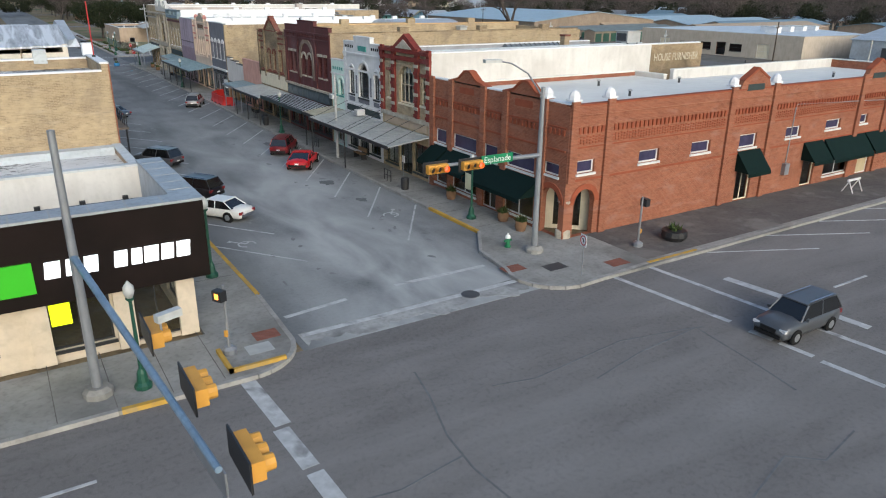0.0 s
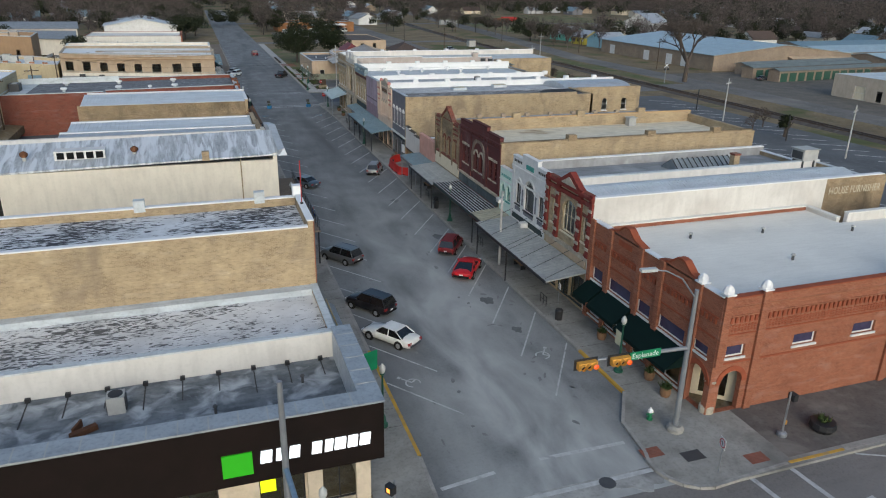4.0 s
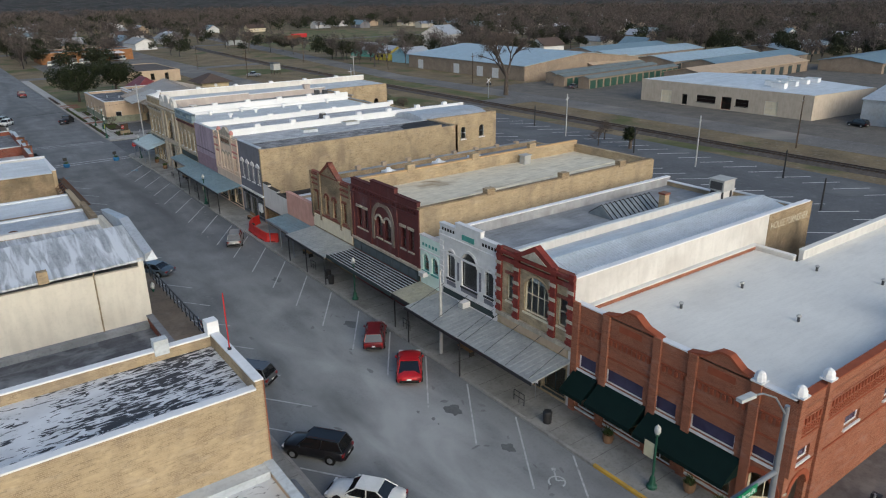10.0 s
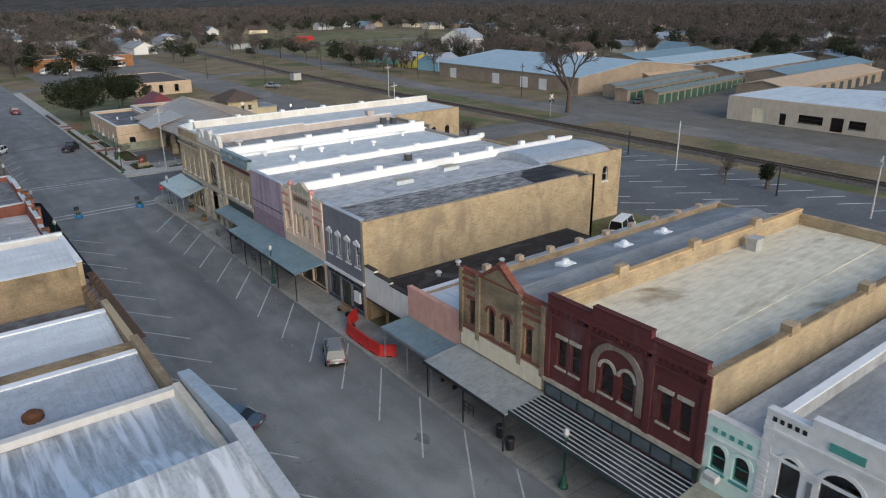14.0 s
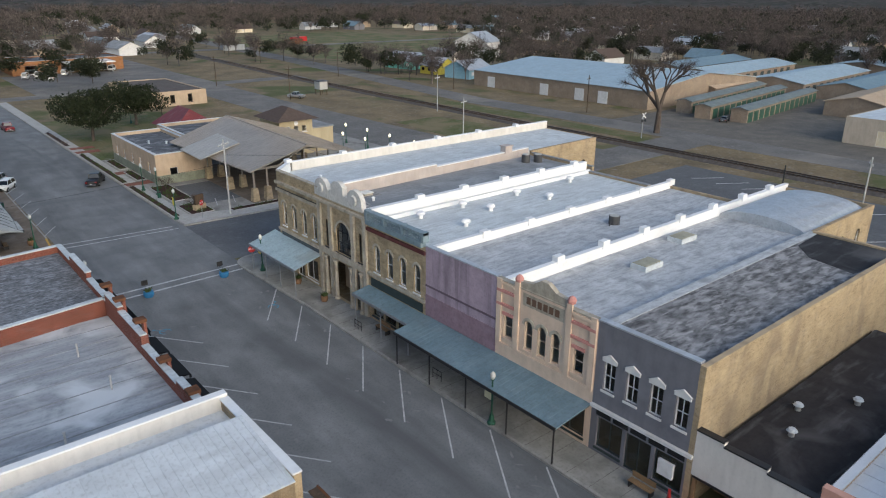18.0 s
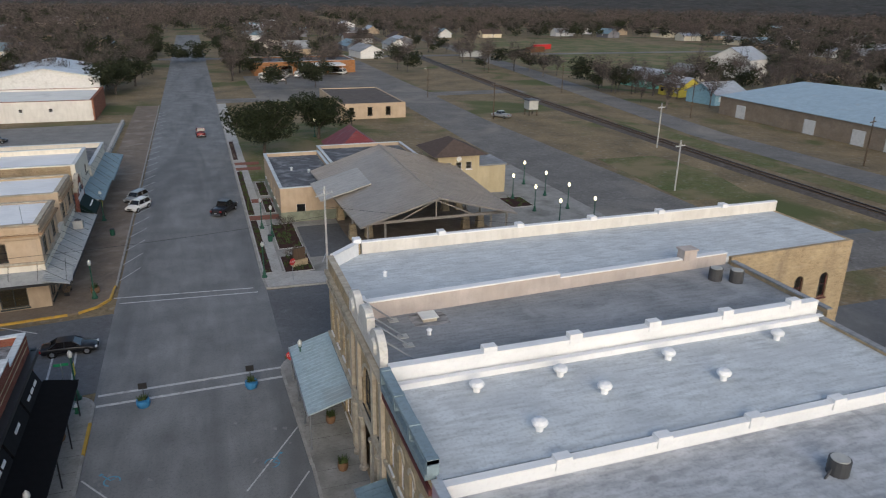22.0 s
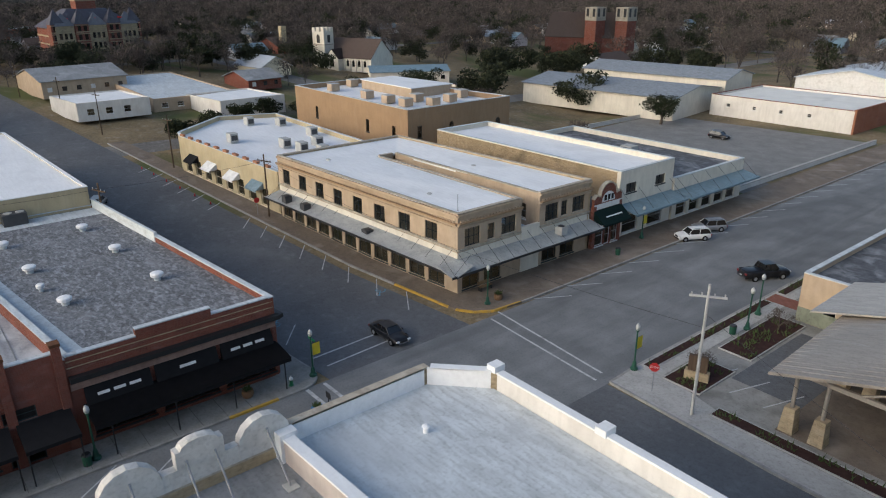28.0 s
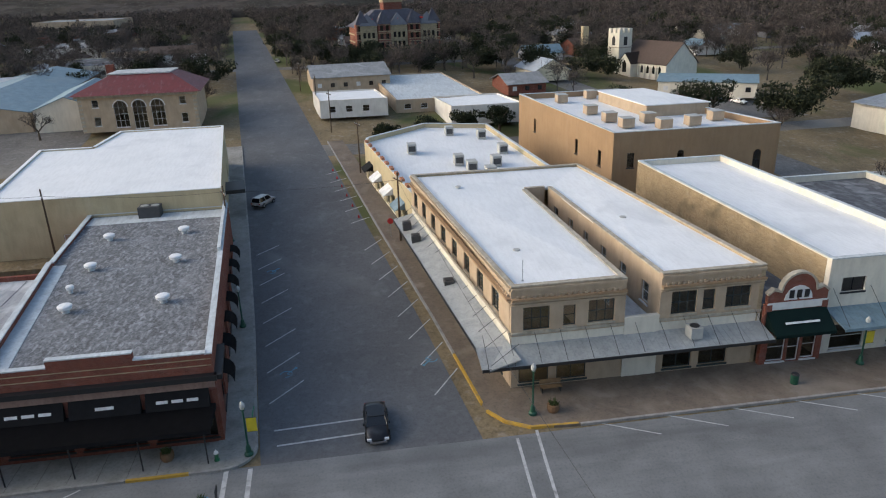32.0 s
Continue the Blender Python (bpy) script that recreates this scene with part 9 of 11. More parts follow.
    if kind == "suv":
        for s in (-1, 1):
            part("roof_rail", Geo().rod((r1 * L + 0.2, s * w * 0.62, H + 0.05), (f0 * L - 0.2, s * w * 0.62, H + 0.05), 0.025, None, 4), chrome, c)
    return c


def car_paint(name, col, metal=0.3, rough=0.28):
    return mat(name, col, tuple(k * 0.92 for k in col), 1.0, rough, 0.0, metal=metal)


white_p, black_p, red_p, dred_p = car_paint("paint_car_white", (0.74, 0.74, 0.72), 0), car_paint("paint_car_black", (0.014, 0.014, 0.017)), car_paint("paint_car_red", (0.50, 0.012, 0.018), 0.1), car_paint("paint_car_maroon", (0.17, 0.012, 0.016), 0.2)
silver_p, grey_p, blue_p = car_paint("paint_car_silver", (0.34, 0.34, 0.34), 0.5), car_paint("paint_car_grey", (0.11, 0.115, 0.125), 0.4), car_paint("paint_car_bluegrey", (0.10, 0.14, 0.18), 0.4)
NL, NR = 127, 56
car("sedan", -15.3, 51.3, NL, white_p, "white saloon car parked nose to the kerb")
car("suv", -15.5, 56.7, NL, black_p, "black sport utility vehicle parked nose to the kerb")
car("suv", -15.7, 67.4, NL, grey_p, "dark grey sport utility vehicle parked at the kerb")
car("sedan", -15.4, 93.2, NL, blue_p, "dark blue-grey hatchback parked at the kerb")
car("sports", -5.7, 61.5, NR, red_p, "bright red sports coupe parked nose to the kerb")
car("suv", -5.2, 67.2, NR, dred_p, "maroon sport utility vehicle parked nose to the kerb")
car("suv", -5.4, 97.2, 66, silver_p, "silver sport utility vehicle parked nose to the kerb")
car("suv", -17.1, 203.2, 240, white_p, "white sport utility vehicle parked at an angle")
car("suv", -17.6, 207.6, 240, silver_p, "silver sport utility vehicle parked at an angle")
car("pickup", -5.9, 198.6, 62, black_p, "black pickup truck parked beside the plaza")
car("sedan", -20.0, 161.2, 0, black_p, "black saloon car crossing the junction")
car("suv", -77.6, 149.4, 152, silver_p, "silver sport utility vehicle parked on the side street")
car("suv", 1.2, 23.2, 180, grey_p, "dark grey sport utility vehicle on the cross street")
car("van", 36.5, 102.9, 20, white_p, "white panel van standing on rough grass behind the shops")
car("pickup", -8.0, 256, 92, dred_p, "dark red pickup truck on the far street")
for i, (x, y, hd, pp, kd) in enumerate(((14, 356, 70, white_p, "van"), (18, 357, 70, white_p, "van"), (22, 358, 70, white_p, "van"), (26.5, 359, 70, white_p, "van"), (20, 349, 80, white_p, "van"), (44, 366, 60, white_p, "van"), (63, 262, 120, silver_p, "pickup"),
        (-150, 250, 10, dred_p, "suv"), (-143, 254, 20, blue_p, "suv"), (-137, 257, 20, white_p, "sedan"), (-131, 260, 20, black_p, "suv"), (-160, 80, 40, black_p, "suv"), (-46, 258, 0, black_p, "suv"),
        (-300, 140, 170, white_p, "suv"), (-330, 150, 170, black_p, "suv"), (-345, 136, 0, silver_p, "sedan"), (-380, 134, 0, grey_p, "suv"), (-245, 30, 30, white_p, "sedan"), (-240, 36, 30, black_p, "suv"), (-250, 24, 30, dred_p, "sedan"), (120, 88, 80, black_p, "suv"), (122, 168, 20, grey_p, "sedan"), (136, 262, 130, grey_p, "suv"))):
    car(kd, x, y, hd, pp, {"van": "white panel van in a far yard", "pickup": "pale pickup truck on a far road", "suv": "sport utility vehicle parked far off", "sedan": "saloon car parked far off"}[kd])

# oil and tyre stains in the parking bays
rng = random.Random(41)
g = Geo()
for i in range(240):
    x = rng.choice((rng.uniform(-8.2, -4.2), rng.uniform(-16.4, -12.8)))
    y, a, w, l = rng.uniform(38, 148), rng.gauss(1.57, 0.5), rng.uniform(0.06, 0.2), rng.uniform(0.1, 0.42)
    pts = []
    for k in range(9):
        t, r = 6.283 * k / 9, rng.uniform(0.6, 1.1)
        u, v = l * r * math.cos(t), w * r * math.sin(t)
        pts.append((x + u * math.cos(a) - v * math.sin(a), y + u * math.sin(a) + v * math.cos(a)))
    g.prism(pts, -0.01, 0.0045)
tagged(part("oil_stains", g, mat("asphalt_oily", (0.20, 0.204, 0.208), (0.15, 0.153, 0.157), 1.5, 0.7, 0.05), road_main), kind="stuff")

# ---------------------------------------------------------------- the plaza and its market pavilion
plaza = setting("plaza_floor", Geo().prism([(-1.0, 174), (8, 171.6), (44, 171.6), (44, 214), (-1.0, 214)], -0.3, 0.12), concrete, "grey stained concrete plaza and car park", "plaza")
part("dark_parking_bay", Geo().box(2.6, 9.0, 177.5, 189, 0.1, 0.126), asphalt_dark, plaza)
for k in range(4):
    stripe((1.0 + 2.6 * k, 175.5), (2.2 + 2.6 * k, 179.2), 0.1, paint_line, plaza, "parking_line", 0.13)
for x0, x1, y0, y1 in ((-3.0, -2.0, 173.8, 193), (-3.0, -2.0, 195.5, 221), (-3.0, -2.0, 230, 247), (-0.8, 2.4, 173.4, 178.5), (-0.6, 2.3, 181, 190.5), (-0.6, 0.8, 196, 203), (-0.6, 0.8, 205, 213), (4.2, 22, 171.7, 173.0), (33.0, 36.5, 189.0, 194.0), (33.2, 37, 203, 208)):
    bd = thing("planting_bed", "dark mulched planting bed with a kerb", "planting bed", "mulch beds on the plaza")
    part("mulch", Geo().box(x0 + 0.1, x1 - 0.1, y0 + 0.1, y1 - 0.1, 0.05, 0.2), mulch, bd), part("edging", Geo().box(x0, x0 + 0.1, y0, y1, 0.05, 0.22).box(x1 - 0.1, x1, y0, y1, 0.05, 0.22).box(x0 + 0.1, x1 - 0.1, y0, y0 + 0.1, 0.05, 0.22).box(x0 + 0.1, x1 - 0.1, y1 - 0.1, y1, 0.05, 0.22), concrete_pale, bd)
    g = Geo()
    rng = random.Random(int(x0 * 7 + y0))
    for i in range(int((y1 - y0) * (x1 - x0) * 14)):
        px, py, hh = rng.uniform(x0 + 0.2, x1 - 0.2), rng.uniform(y0 + 0.2, y1 - 0.2), rng.uniform(0.15, 0.5)
        if noise.noise(Vector((px * 0.8, py * 0.8, 0))) < 0.0:
            continue
        a = rng.uniform(0, 6.28)
        g.add([(px - 0.05, py, 0.2), (px + 0.05, py, 0.2), (px + 0.25 * math.cos(a), py + 0.25 * math.sin(a), 0.2 + hh)], [(0, 1, 2)])
    if g.v:
        tagged(part("low_shrubs", g, shrub_leaf if y0 < 215 else twig_grey, bd), kind="stuff")
for y in (193.2, 201.5, 222, 226):
    part("paver_band", Geo().box(-2.9, 1.2, y, y + 2.0, 0.1, 0.155), brick_paver, bpy.data.objects["pavement_northeast"])
pv = thing("market_pavilion", "large open pavilion with a taupe metal gable roof", "pavilion")
WF, PF, EF, WB, PB, EB = (7.4, 172.4, 4.8), (16.8, 173.6, 7.1), (26.2, 173.0, 4.7), (6.2, 199.4, 4.8), (16.4, 200.2, 7.9), (27.6, 199.6, 4.7)
for a, b, c, d in ((WF, PF, PB, WB), (PF, EF, EB, PB)):
    lo = [(p[0], p[1], p[2] - 0.18) for p in (a, b, c, d)]
    part("roof_slope", Geo().add([a, b, c, d] + lo, [(0, 1, 2, 3), (7, 6, 5, 4), (0, 4, 5, 1), (1, 5, 6, 2), (2, 6, 7, 3), (3, 7, 4, 0)]), metal_taupe, pv)
    g = Geo()
    for i in range(40):
        t = i / 39
        p, q = Vector(a).lerp(Vector(d), t) if a == WF else Vector(b).lerp(Vector(c), t), Vector(b).lerp(Vector(c), t) if a == WF else Vector(a).lerp(Vector(d), t)
        g.rod(p + Vector((0, 0, 0.02)), q + Vector((0, 0, 0.02)), 0.03, None, 4)
    tagged(part("roof_seams", g, metal_taupe, pv), kind="stuff")
part("ridge_cap", Geo().rod((16.8, 173.6, 7.13), (16.4, 200.2, 7.93), 0.12, None, 6), metal_taupe, pv)
part("side_roof", Geo().add([(5.0, 183.5, 4.9), (11.5, 184.5, 6.4), (11.5, 192.5, 6.6), (5.0, 191.5, 5.1), (5.0, 183.5, 4.75), (11.5, 184.5, 6.25), (11.5, 192.5, 6.45), (5.0, 191.5, 4.95)], [(0, 1, 2, 3), (7, 6, 5, 4), (0, 4, 5, 1), (1, 5, 6, 2), (2, 6, 7, 3), (3, 7, 4, 0)]), mat("metal_roof_light_taupe", (0.42, 0.39, 0.355), (0.36, 0.335, 0.30), 0.3, 0.5, 0.05, metal=0.1), pv)
for y in (174.2, 182.5, 190.5, 198.5):
    part("truss_tie", Geo().box(8.0, 26.0, y - 0.12, y + 0.12, 4.45, 4.75), metal_taupe, pv)
    zr = 6.9 + (y - 174) * 0.03
    for x in (12.5, 21.0):
        part("truss_web", Geo().rod((x, y, 4.7), (16.6, y, zr - 0.2), 0.09, None, 6), metal_taupe, pv)
    part("king_post", Geo().rod((16.6, y, 4.7), (16.6, y, zr - 0.1), 0.1, None, 6), metal_taupe, pv)
    for x in (8.6, 10.6, 23.4, 25.4):
        pp = part("post", Geo().cyl(x, y, 1.6, 4.6, 0.14, 0.14, 10), metal_taupe, pv)
        part("stone_base", Geo().add([(x - 0.5, y - 0.5, 0.1), (x + 0.5, y - 0.5, 0.1), (x + 0.5, y + 0.5, 0.1), (x - 0.5, y + 0.5, 0.1), (x - 0.36, y - 0.36, 2.0), (x + 0.36, y - 0.36, 2.0), (x + 0.36, y + 0.36, 2.0), (x - 0.36, y + 0.36, 2.0)], [(3, 2, 1, 0), (4, 5, 6, 7), (0, 1, 5, 4), (1, 2, 6, 5), (2, 3, 7, 6), (3, 0, 4, 7)]), stone_tan, pp)
part("pavilion_floor", Geo().box(8, 26.5, 173.6, 199, 0.1, 0.16), concrete_brown, pv)
b, fr = simple("depot_annex", "low sand stucco annex with a dark flat roof", [(9.6, 191.2), (9.6, 213.0), (1.0, 213.0), (1.0, 191.2)], 4.7, stucco_sand, roof_dark, roof_white, {2: [op(2 + 4 * i, 1.6, 1, 1.5) for i in range(5)], 3: [op(2, 0.2, 1.2, 2.3, kind="door")]}, 4.2)
for k in (2, 3):
    band(fr[k][0], 0, fr[k][1], 0.15, 1.5, 0.03, mat("dado_green_grey", (0.25, 0.27, 0.21), None, 1, 0.9, 0.1), b, "dado")
for x, y in ((4, 203), (6.2, 201)):
    v = thing("roof_vent", "small white roof vent", "roof vent", "vents on the annex")
    part("stem", Geo().cyl(x, y, 4.18, 4.6, 0.15), roof_white, v), part("cap", Geo().cyl(x, y, 4.6, 4.72, 0.28, 0.12), roof_white, v)
b, fr = simple("depot_wing", "low depot wing with dark flat roof", [(24, 203), (24, 216), (9.8, 216), (9.8, 203)], 4.9, stucco_sand, roof_dark, roof_white, {}, 4.4)
g = Geo().add([(12.5, 216, 3.2), (22, 216, 3.2), (22, 228, 3.2), (12.5, 228, 3.2), (17.2, 219, 6.6), (17.2, 225, 6.6)], [(0, 1, 4), (1, 2, 5, 4), (2, 3, 5), (3, 0, 4, 5), (3, 2, 1, 0)])
r = thing("red_roof_house", "small building with a dark red hipped roof", "building")
part("wall", Geo().box(13.3, 21.2, 216.8, 227.2, 0, 3.2), stucco_sand, r), part("roof", g, metal_red, r)
b, fr = simple("depot_tower", "small square yellow depot tower with a clock and arched door", [(31.0, 197.0), (31.0, 204.5), (24.5, 204.5), (24.5, 197.0)], 6.4, paint_yellow, roof_dark, None, {3: [op(2.1, 0.2, 2.2, 2.9, arch=True, kind="void"), op(1.2, 4.2, 0.9, 1.1), op(2.8, 4.2, 0.9, 1.1), op(4.4, 4.2, 0.9, 1.1)]})
part("hip_roof", Geo().add([(23.6, 196.0, 6.4), (32, 196.0, 6.4), (32, 205.4, 6.4), (23.6, 205.4, 6.4), (27.8, 199.5, 8.3), (27.8, 202, 8.3)], [(0, 1, 4), (1, 2, 5, 4), (2, 3, 5), (3, 0, 4, 5), (3, 2, 1, 0)]), roof_shingle_dark, b)
part("clock_face", Geo(fr[3][0] @ pose(3.25, 0, 5.8, 90)).cyl(0, 0, 0.0, 0.06, 0.4, 0.4, 14), sign_white, b)
part("yellow_wing", Geo().box(31.0, 35.5, 197.5, 204, 0, 4.4), paint_yellow, b), part("wing_roof", Geo().box(30.9, 35.7, 197.3, 204.2, 4.4, 4.6), roof_grey, b)
ms = thing("monument_sign", "low stone and timber sign on the mulch bed", "sign")
part("base", Geo(pose(1.0, 175.2, 0.1, 0, 0, 20)).box(-0.9, 0.9, -0.3, 0.3, 0, 0.8), stone_tan, ms), part("board", Geo(pose(1.0, 175.2, 0.1, 0, 0, 20)).box(-0.7, 0.7, -0.15, 0.15, 0.8, 2.1), wood_pole, ms)
b, fr = simple("flat_brown_building", "low tan building with a brown gravel flat roof", [(40, 268), (40, 298), (24, 298), (24, 268)], 3.7, stucco_sand, mat("roof_brown_gravel", (0.13, 0.11, 0.10), None, 0.8, 0.9, 0.2), None, {3: [op(2 + 4.5 * i, 0.8, 1.2, 2.0, frame=iron_black) for i in range(3)]}, 3.5)
b, fr = simple("brick_fire_station", "low brick fire station with a flat canopy", [(50, 372), (50, 392), (12, 388), (12, 366)], 4.6, mat("brick_orange_far", (0.34, 0.16, 0.07), None, 1, 0.9, 0.1), roof_dark, roof_white, {3: [op(4 + 6 * i, 0.2, 4.2, 3.0, frame=paint_white) for i in range(5)]}, 4.2)
part("canopy", Geo().box(28, 44, 360, 371, 3.6, 4.0), paint_white, b)
for x in (29, 36, 43):
    part("canopy_post", Geo().cyl(x, 361, 0, 3.6, 0.12), pole_white, b)
setting("yard_north", Geo().box(8, 60, 302, 366, -0.3, -0.005), asphalt_far, "dark asphalt yard before the fire station", "yard")
setting("lawn_north", Geo().box(-1.0, 22, 214, 262, -0.3, 0.05), green_grass, "green lawn with live oaks beside the street", "lawn")
setting("road_depot", Geo().prism([(44, 171), (60, 171), (58, 260), (62, 420), (48, 420), (44, 230)], -0.3, -0.008), asphalt_far, "grey asphalt road beside the depot", "road")
setting("lawn_rail_green", Geo().prism([(60, 186), (72, 184), (76, 200), (74, 214), (62, 214)], -0.3, -0.005), green_grass, "patch of green grass near the railway", "lawn")
setting("lawn_rail_east", Geo().prism([(88, 172), (93, 168), (93, 240), (89, 260), (87, 230)], -0.3, -0.004), green_grass, "strip of green grass by the railway", "lawn")
setting("field_green", Geo().prism([(128, 362), (215, 330), (300, 430), (250, 560), (140, 520)], -0.3, -0.01), green_grass, "open green field", "field")
setting("road_crossing", Geo().box(44, 96, 156, 166, -0.3, 0.0), asphalt_far, "asphalt road over the railway crossing", "road")
setting("road_far_east", Geo().prism([(94, -150), (104, -150), (104, 230), (122, 360), (150, 620), (140, 620), (112, 360), (95, 230)], -0.3, -0.003), asphalt_far, "grey asphalt road beyond the railway", "road")
setting("storage_yard", Geo().box(104, 240, 60, 186, -0.3, -0.006), gravel, "worn asphalt yard of the storage units", "yard")
setting("lot_northwest", Geo().prism([(-24, 226), (-24, 276), (-70, 272), (-66, 226)], -0.3, -0.004), mat("asphalt_pale", (0.25, 0.245, 0.235), None, 0.3, 0.9, 0.2, 15), "pale worn car park", "car park")
for x0, y0, x1, y1 in ((-66, 226.2, -24.5, 226.6), (-24.6, 226.6, -24.2, 275.5), (-69.6, 272.2, -69.2, 227)):
    lw = thing("low_wall", "low whitewashed wall round the pale car park", "wall", "walls round the car park")
    part("wall", Geo().box(min(x0, x1), max(x0, x1), min(y0, y1), max(y0, y1), -0.02, 0.7), stucco_white, lw), part("coping", Geo().box(min(x0, x1) - 0.05, max(x0, x1) + 0.05, min(y0, y1) - 0.05, max(y0, y1) + 0.05, 0.7, 0.8), concrete_pale, lw)
setting("lot_west", Geo().prism([(-105, 70), (-105, 112), (-140, 108), (-230, 90), (-230, 40), (-140, 60)], -0.3, -0.004), asphalt_far, "asphalt yard behind the post office", "yard")
setting("lot_church", Geo().prism([(-120, 230), (-118, 262), (-165, 262), (-160, 236)], -0.3, -0.004), asphalt_far, "asphalt car park near the church", "car park")
for nm, poly in (("road_west_a", [(-125, 60), (-112, 60), (-104, 225), (-108, 420), (-116, 420), (-112, 225)]), ("road_west_b", [(-280, 0), (-270, 0), (-262, 420), (-272, 420)]), ("road_north_b", [(-400, 228), (-22, 226), (-22, 234), (-400, 237)]), ("road_north_c", [(-3, 302), (90, 304), (90, 312), (-3, 310)]), ("road_north_d", [(-300, 430), (400, 440), (400, 449), (-300, 439)])):
    setting(nm, Geo().prism(poly, -0.3, -0.007), asphalt_far, "grey asphalt residential street", "road")

# ---------------------------------------------------------------- railway
RAIL = [(78, -300), (82.5, 60), (83.0, 200), (85.5, 300), (92, 400), (112, 620), (190, 1200)]
rw = thing("railway", "single railway track on dark ballast", "railway", kind="structure")
for (x0, y0), (x1, y1) in zip(RAIL, RAIL[1:]):
    d = Vector((x1 - x0, y1 - y0, 0)).normalized()
    n = Vector((d.y, -d.x, 0))
    P = lambda k, z, s: tuple(Vector((x0, y0, z)) + n * k) if s == 0 else tuple(Vector((x1, y1, z)) + n * k)
    part("ballast", Geo().add([P(-2.6, -0.05, 0), P(2.6, -0.05, 0), P(1.6, 0.3, 0), P(-1.6, 0.3, 0), P(-2.6, -0.05, 1), P(2.6, -0.05, 1), P(1.6, 0.3, 1), P(-1.6, 0.3, 1)], [(0, 1, 2, 3), (7, 6, 5, 4), (3, 2, 6, 7), (1, 5, 6, 2), (0, 3, 7, 4)]), ballast, rw)
    for k in (-0.72, 0.72):
        part("rail", Geo().add([P(k - 0.07, 0.34, 0), P(k + 0.07, 0.34, 0), P(k + 0.07, 0.52, 0), P(k - 0.07, 0.52, 0), P(k - 0.07, 0.34, 1), P(k + 0.07, 0.34, 1), P(k + 0.07, 0.52, 1), P(k - 0.07, 0.52, 1)], [(0, 1, 2, 3), (7, 6, 5, 4), (3, 2, 6, 7), (1, 5, 6, 2), (0, 3, 7, 4)]), steel_rail, rw)
g = Geo()
for k in range(500):
    y = 60 + 0.62 * k
    x = 82.5 + 0.5 * (y - 60) / 140 if y < 200 else 83 + 2.5 * (y - 200) / 100 if y < 300 else 85.5 + 6.5 * (y - 300) / 100
    g.box(x - 1.3, x + 1.3, y, y + 0.24, 0.3, 0.37)
tagged(part("sleepers", g, wood_pole, rw), kind="stuff")
cs = thing("crossing_signal", "railway crossing signal mast with black lamps", "crossing signal")
part("mast", Geo().cyl(90, 168, 0, 5.0, 0.12, 0.1), pole_grey, cs), part("crossbuck", Geo(pose(90, 167.85, 4.6)).plate([(-0.7, -0.5), (-0.6, -0.6), (0.7, 0.5), (0.6, 0.6)], -0.02, 0.02).plate([(0.6, -0.6), (0.7, -0.5), (-0.6, 0.6), (-0.7, 0.5)], -0.05, -0.021), sign_white, cs)
for x in (89.5, 90.5):
    part("lamp", Geo(pose(x, 167.85, 3.6, 90)).cyl(0, 0, 0, 0.12, 0.3, 0.3, 12), iron_black, cs)
hut = thing("rail_shed", "small grey relay shed on legs beside the track", "shed")
part("cabin", Geo().box(70.5, 73.0, 262, 265, 1.6, 3.8), ac_grey, hut), part("roof", Geo().box(70.2, 73.3, 261.7, 265.3, 3.8, 4.0), roof_dark, hut)
for x in (70.7, 72.8):
    for y in (262.2, 264.8):
        part("leg", Geo().cyl(x, y, 0, 1.6, 0.12), wood_pole, hut)

# ---------------------------------------------------------------- sheds, houses and churches farther off
def gabled(name, label, x0, x1, y0, y1, h, ridge, wall, roof, along="x", rz=0.0, openings=6, over=0.5, category="building", group=""):
    """A gabled house with windows and a door, about its centre."""
    cx, cy, L, W = (x0 + x1) / 2, (y0 + y1) / 2, (x1 - x0) / 2, (y1 - y0) / 2
    m = pose(cx, cy, 0, 0, 0, rz + (90 if along == "y" else 0))
    if along == "y":
        L, W = W, L
    t = thing(name, label, category, group)
    part("wall", Geo(m).add([(-L, -W, -0.2), (L, -W, -0.2), (L, W, -0.2), (-L, W, -0.2), (-L, -W, h), (L, -W, h), (L, W, h), (-L, W, h), (-L, 0, ridge), (L, 0, ridge)], [(3, 2, 1, 0), (0, 1, 5, 4), (2, 3, 7, 6), (1, 2, 6, 9, 5), (3, 0, 4, 8, 7)]), wall, t)
    s = (ridge - h) / W
    for q in (-1, 1):
        e = W + over
        lo, a = h - s * over, L + over
        part("roof_slope", Geo(m).add([(-a, q * e, lo), (a, q * e, lo), (a, 0, ridge + 0.02), (-a, 0, ridge + 0.02), (-a, q * e, lo + 0.15), (a, q * e, lo + 0.15), (a, 0, ridge + 0.17), (-a, 0, ridge + 0.17)], [(0, 1, 2, 3), (4, 7, 6, 5), (0, 4, 5, 1), (1, 5, 6, 2), (2, 6, 7, 3), (3, 7, 4, 0)]), roof, t)
    for i in range(openings):
        u = -L + (i + 0.5) * 2 * L / openings
        ww, hh = min(0.6, L / openings * 0.5), min(1.2, h * 0.4)
        for q in (-1, 1):
            part("window", Geo(m).box(u - ww, u + ww, q * W - 0.05, q * W + 0.05, h * 0.35, h * 0.35 + hh), car_glass if (i % 3) else paint_white, t)
    return t, m


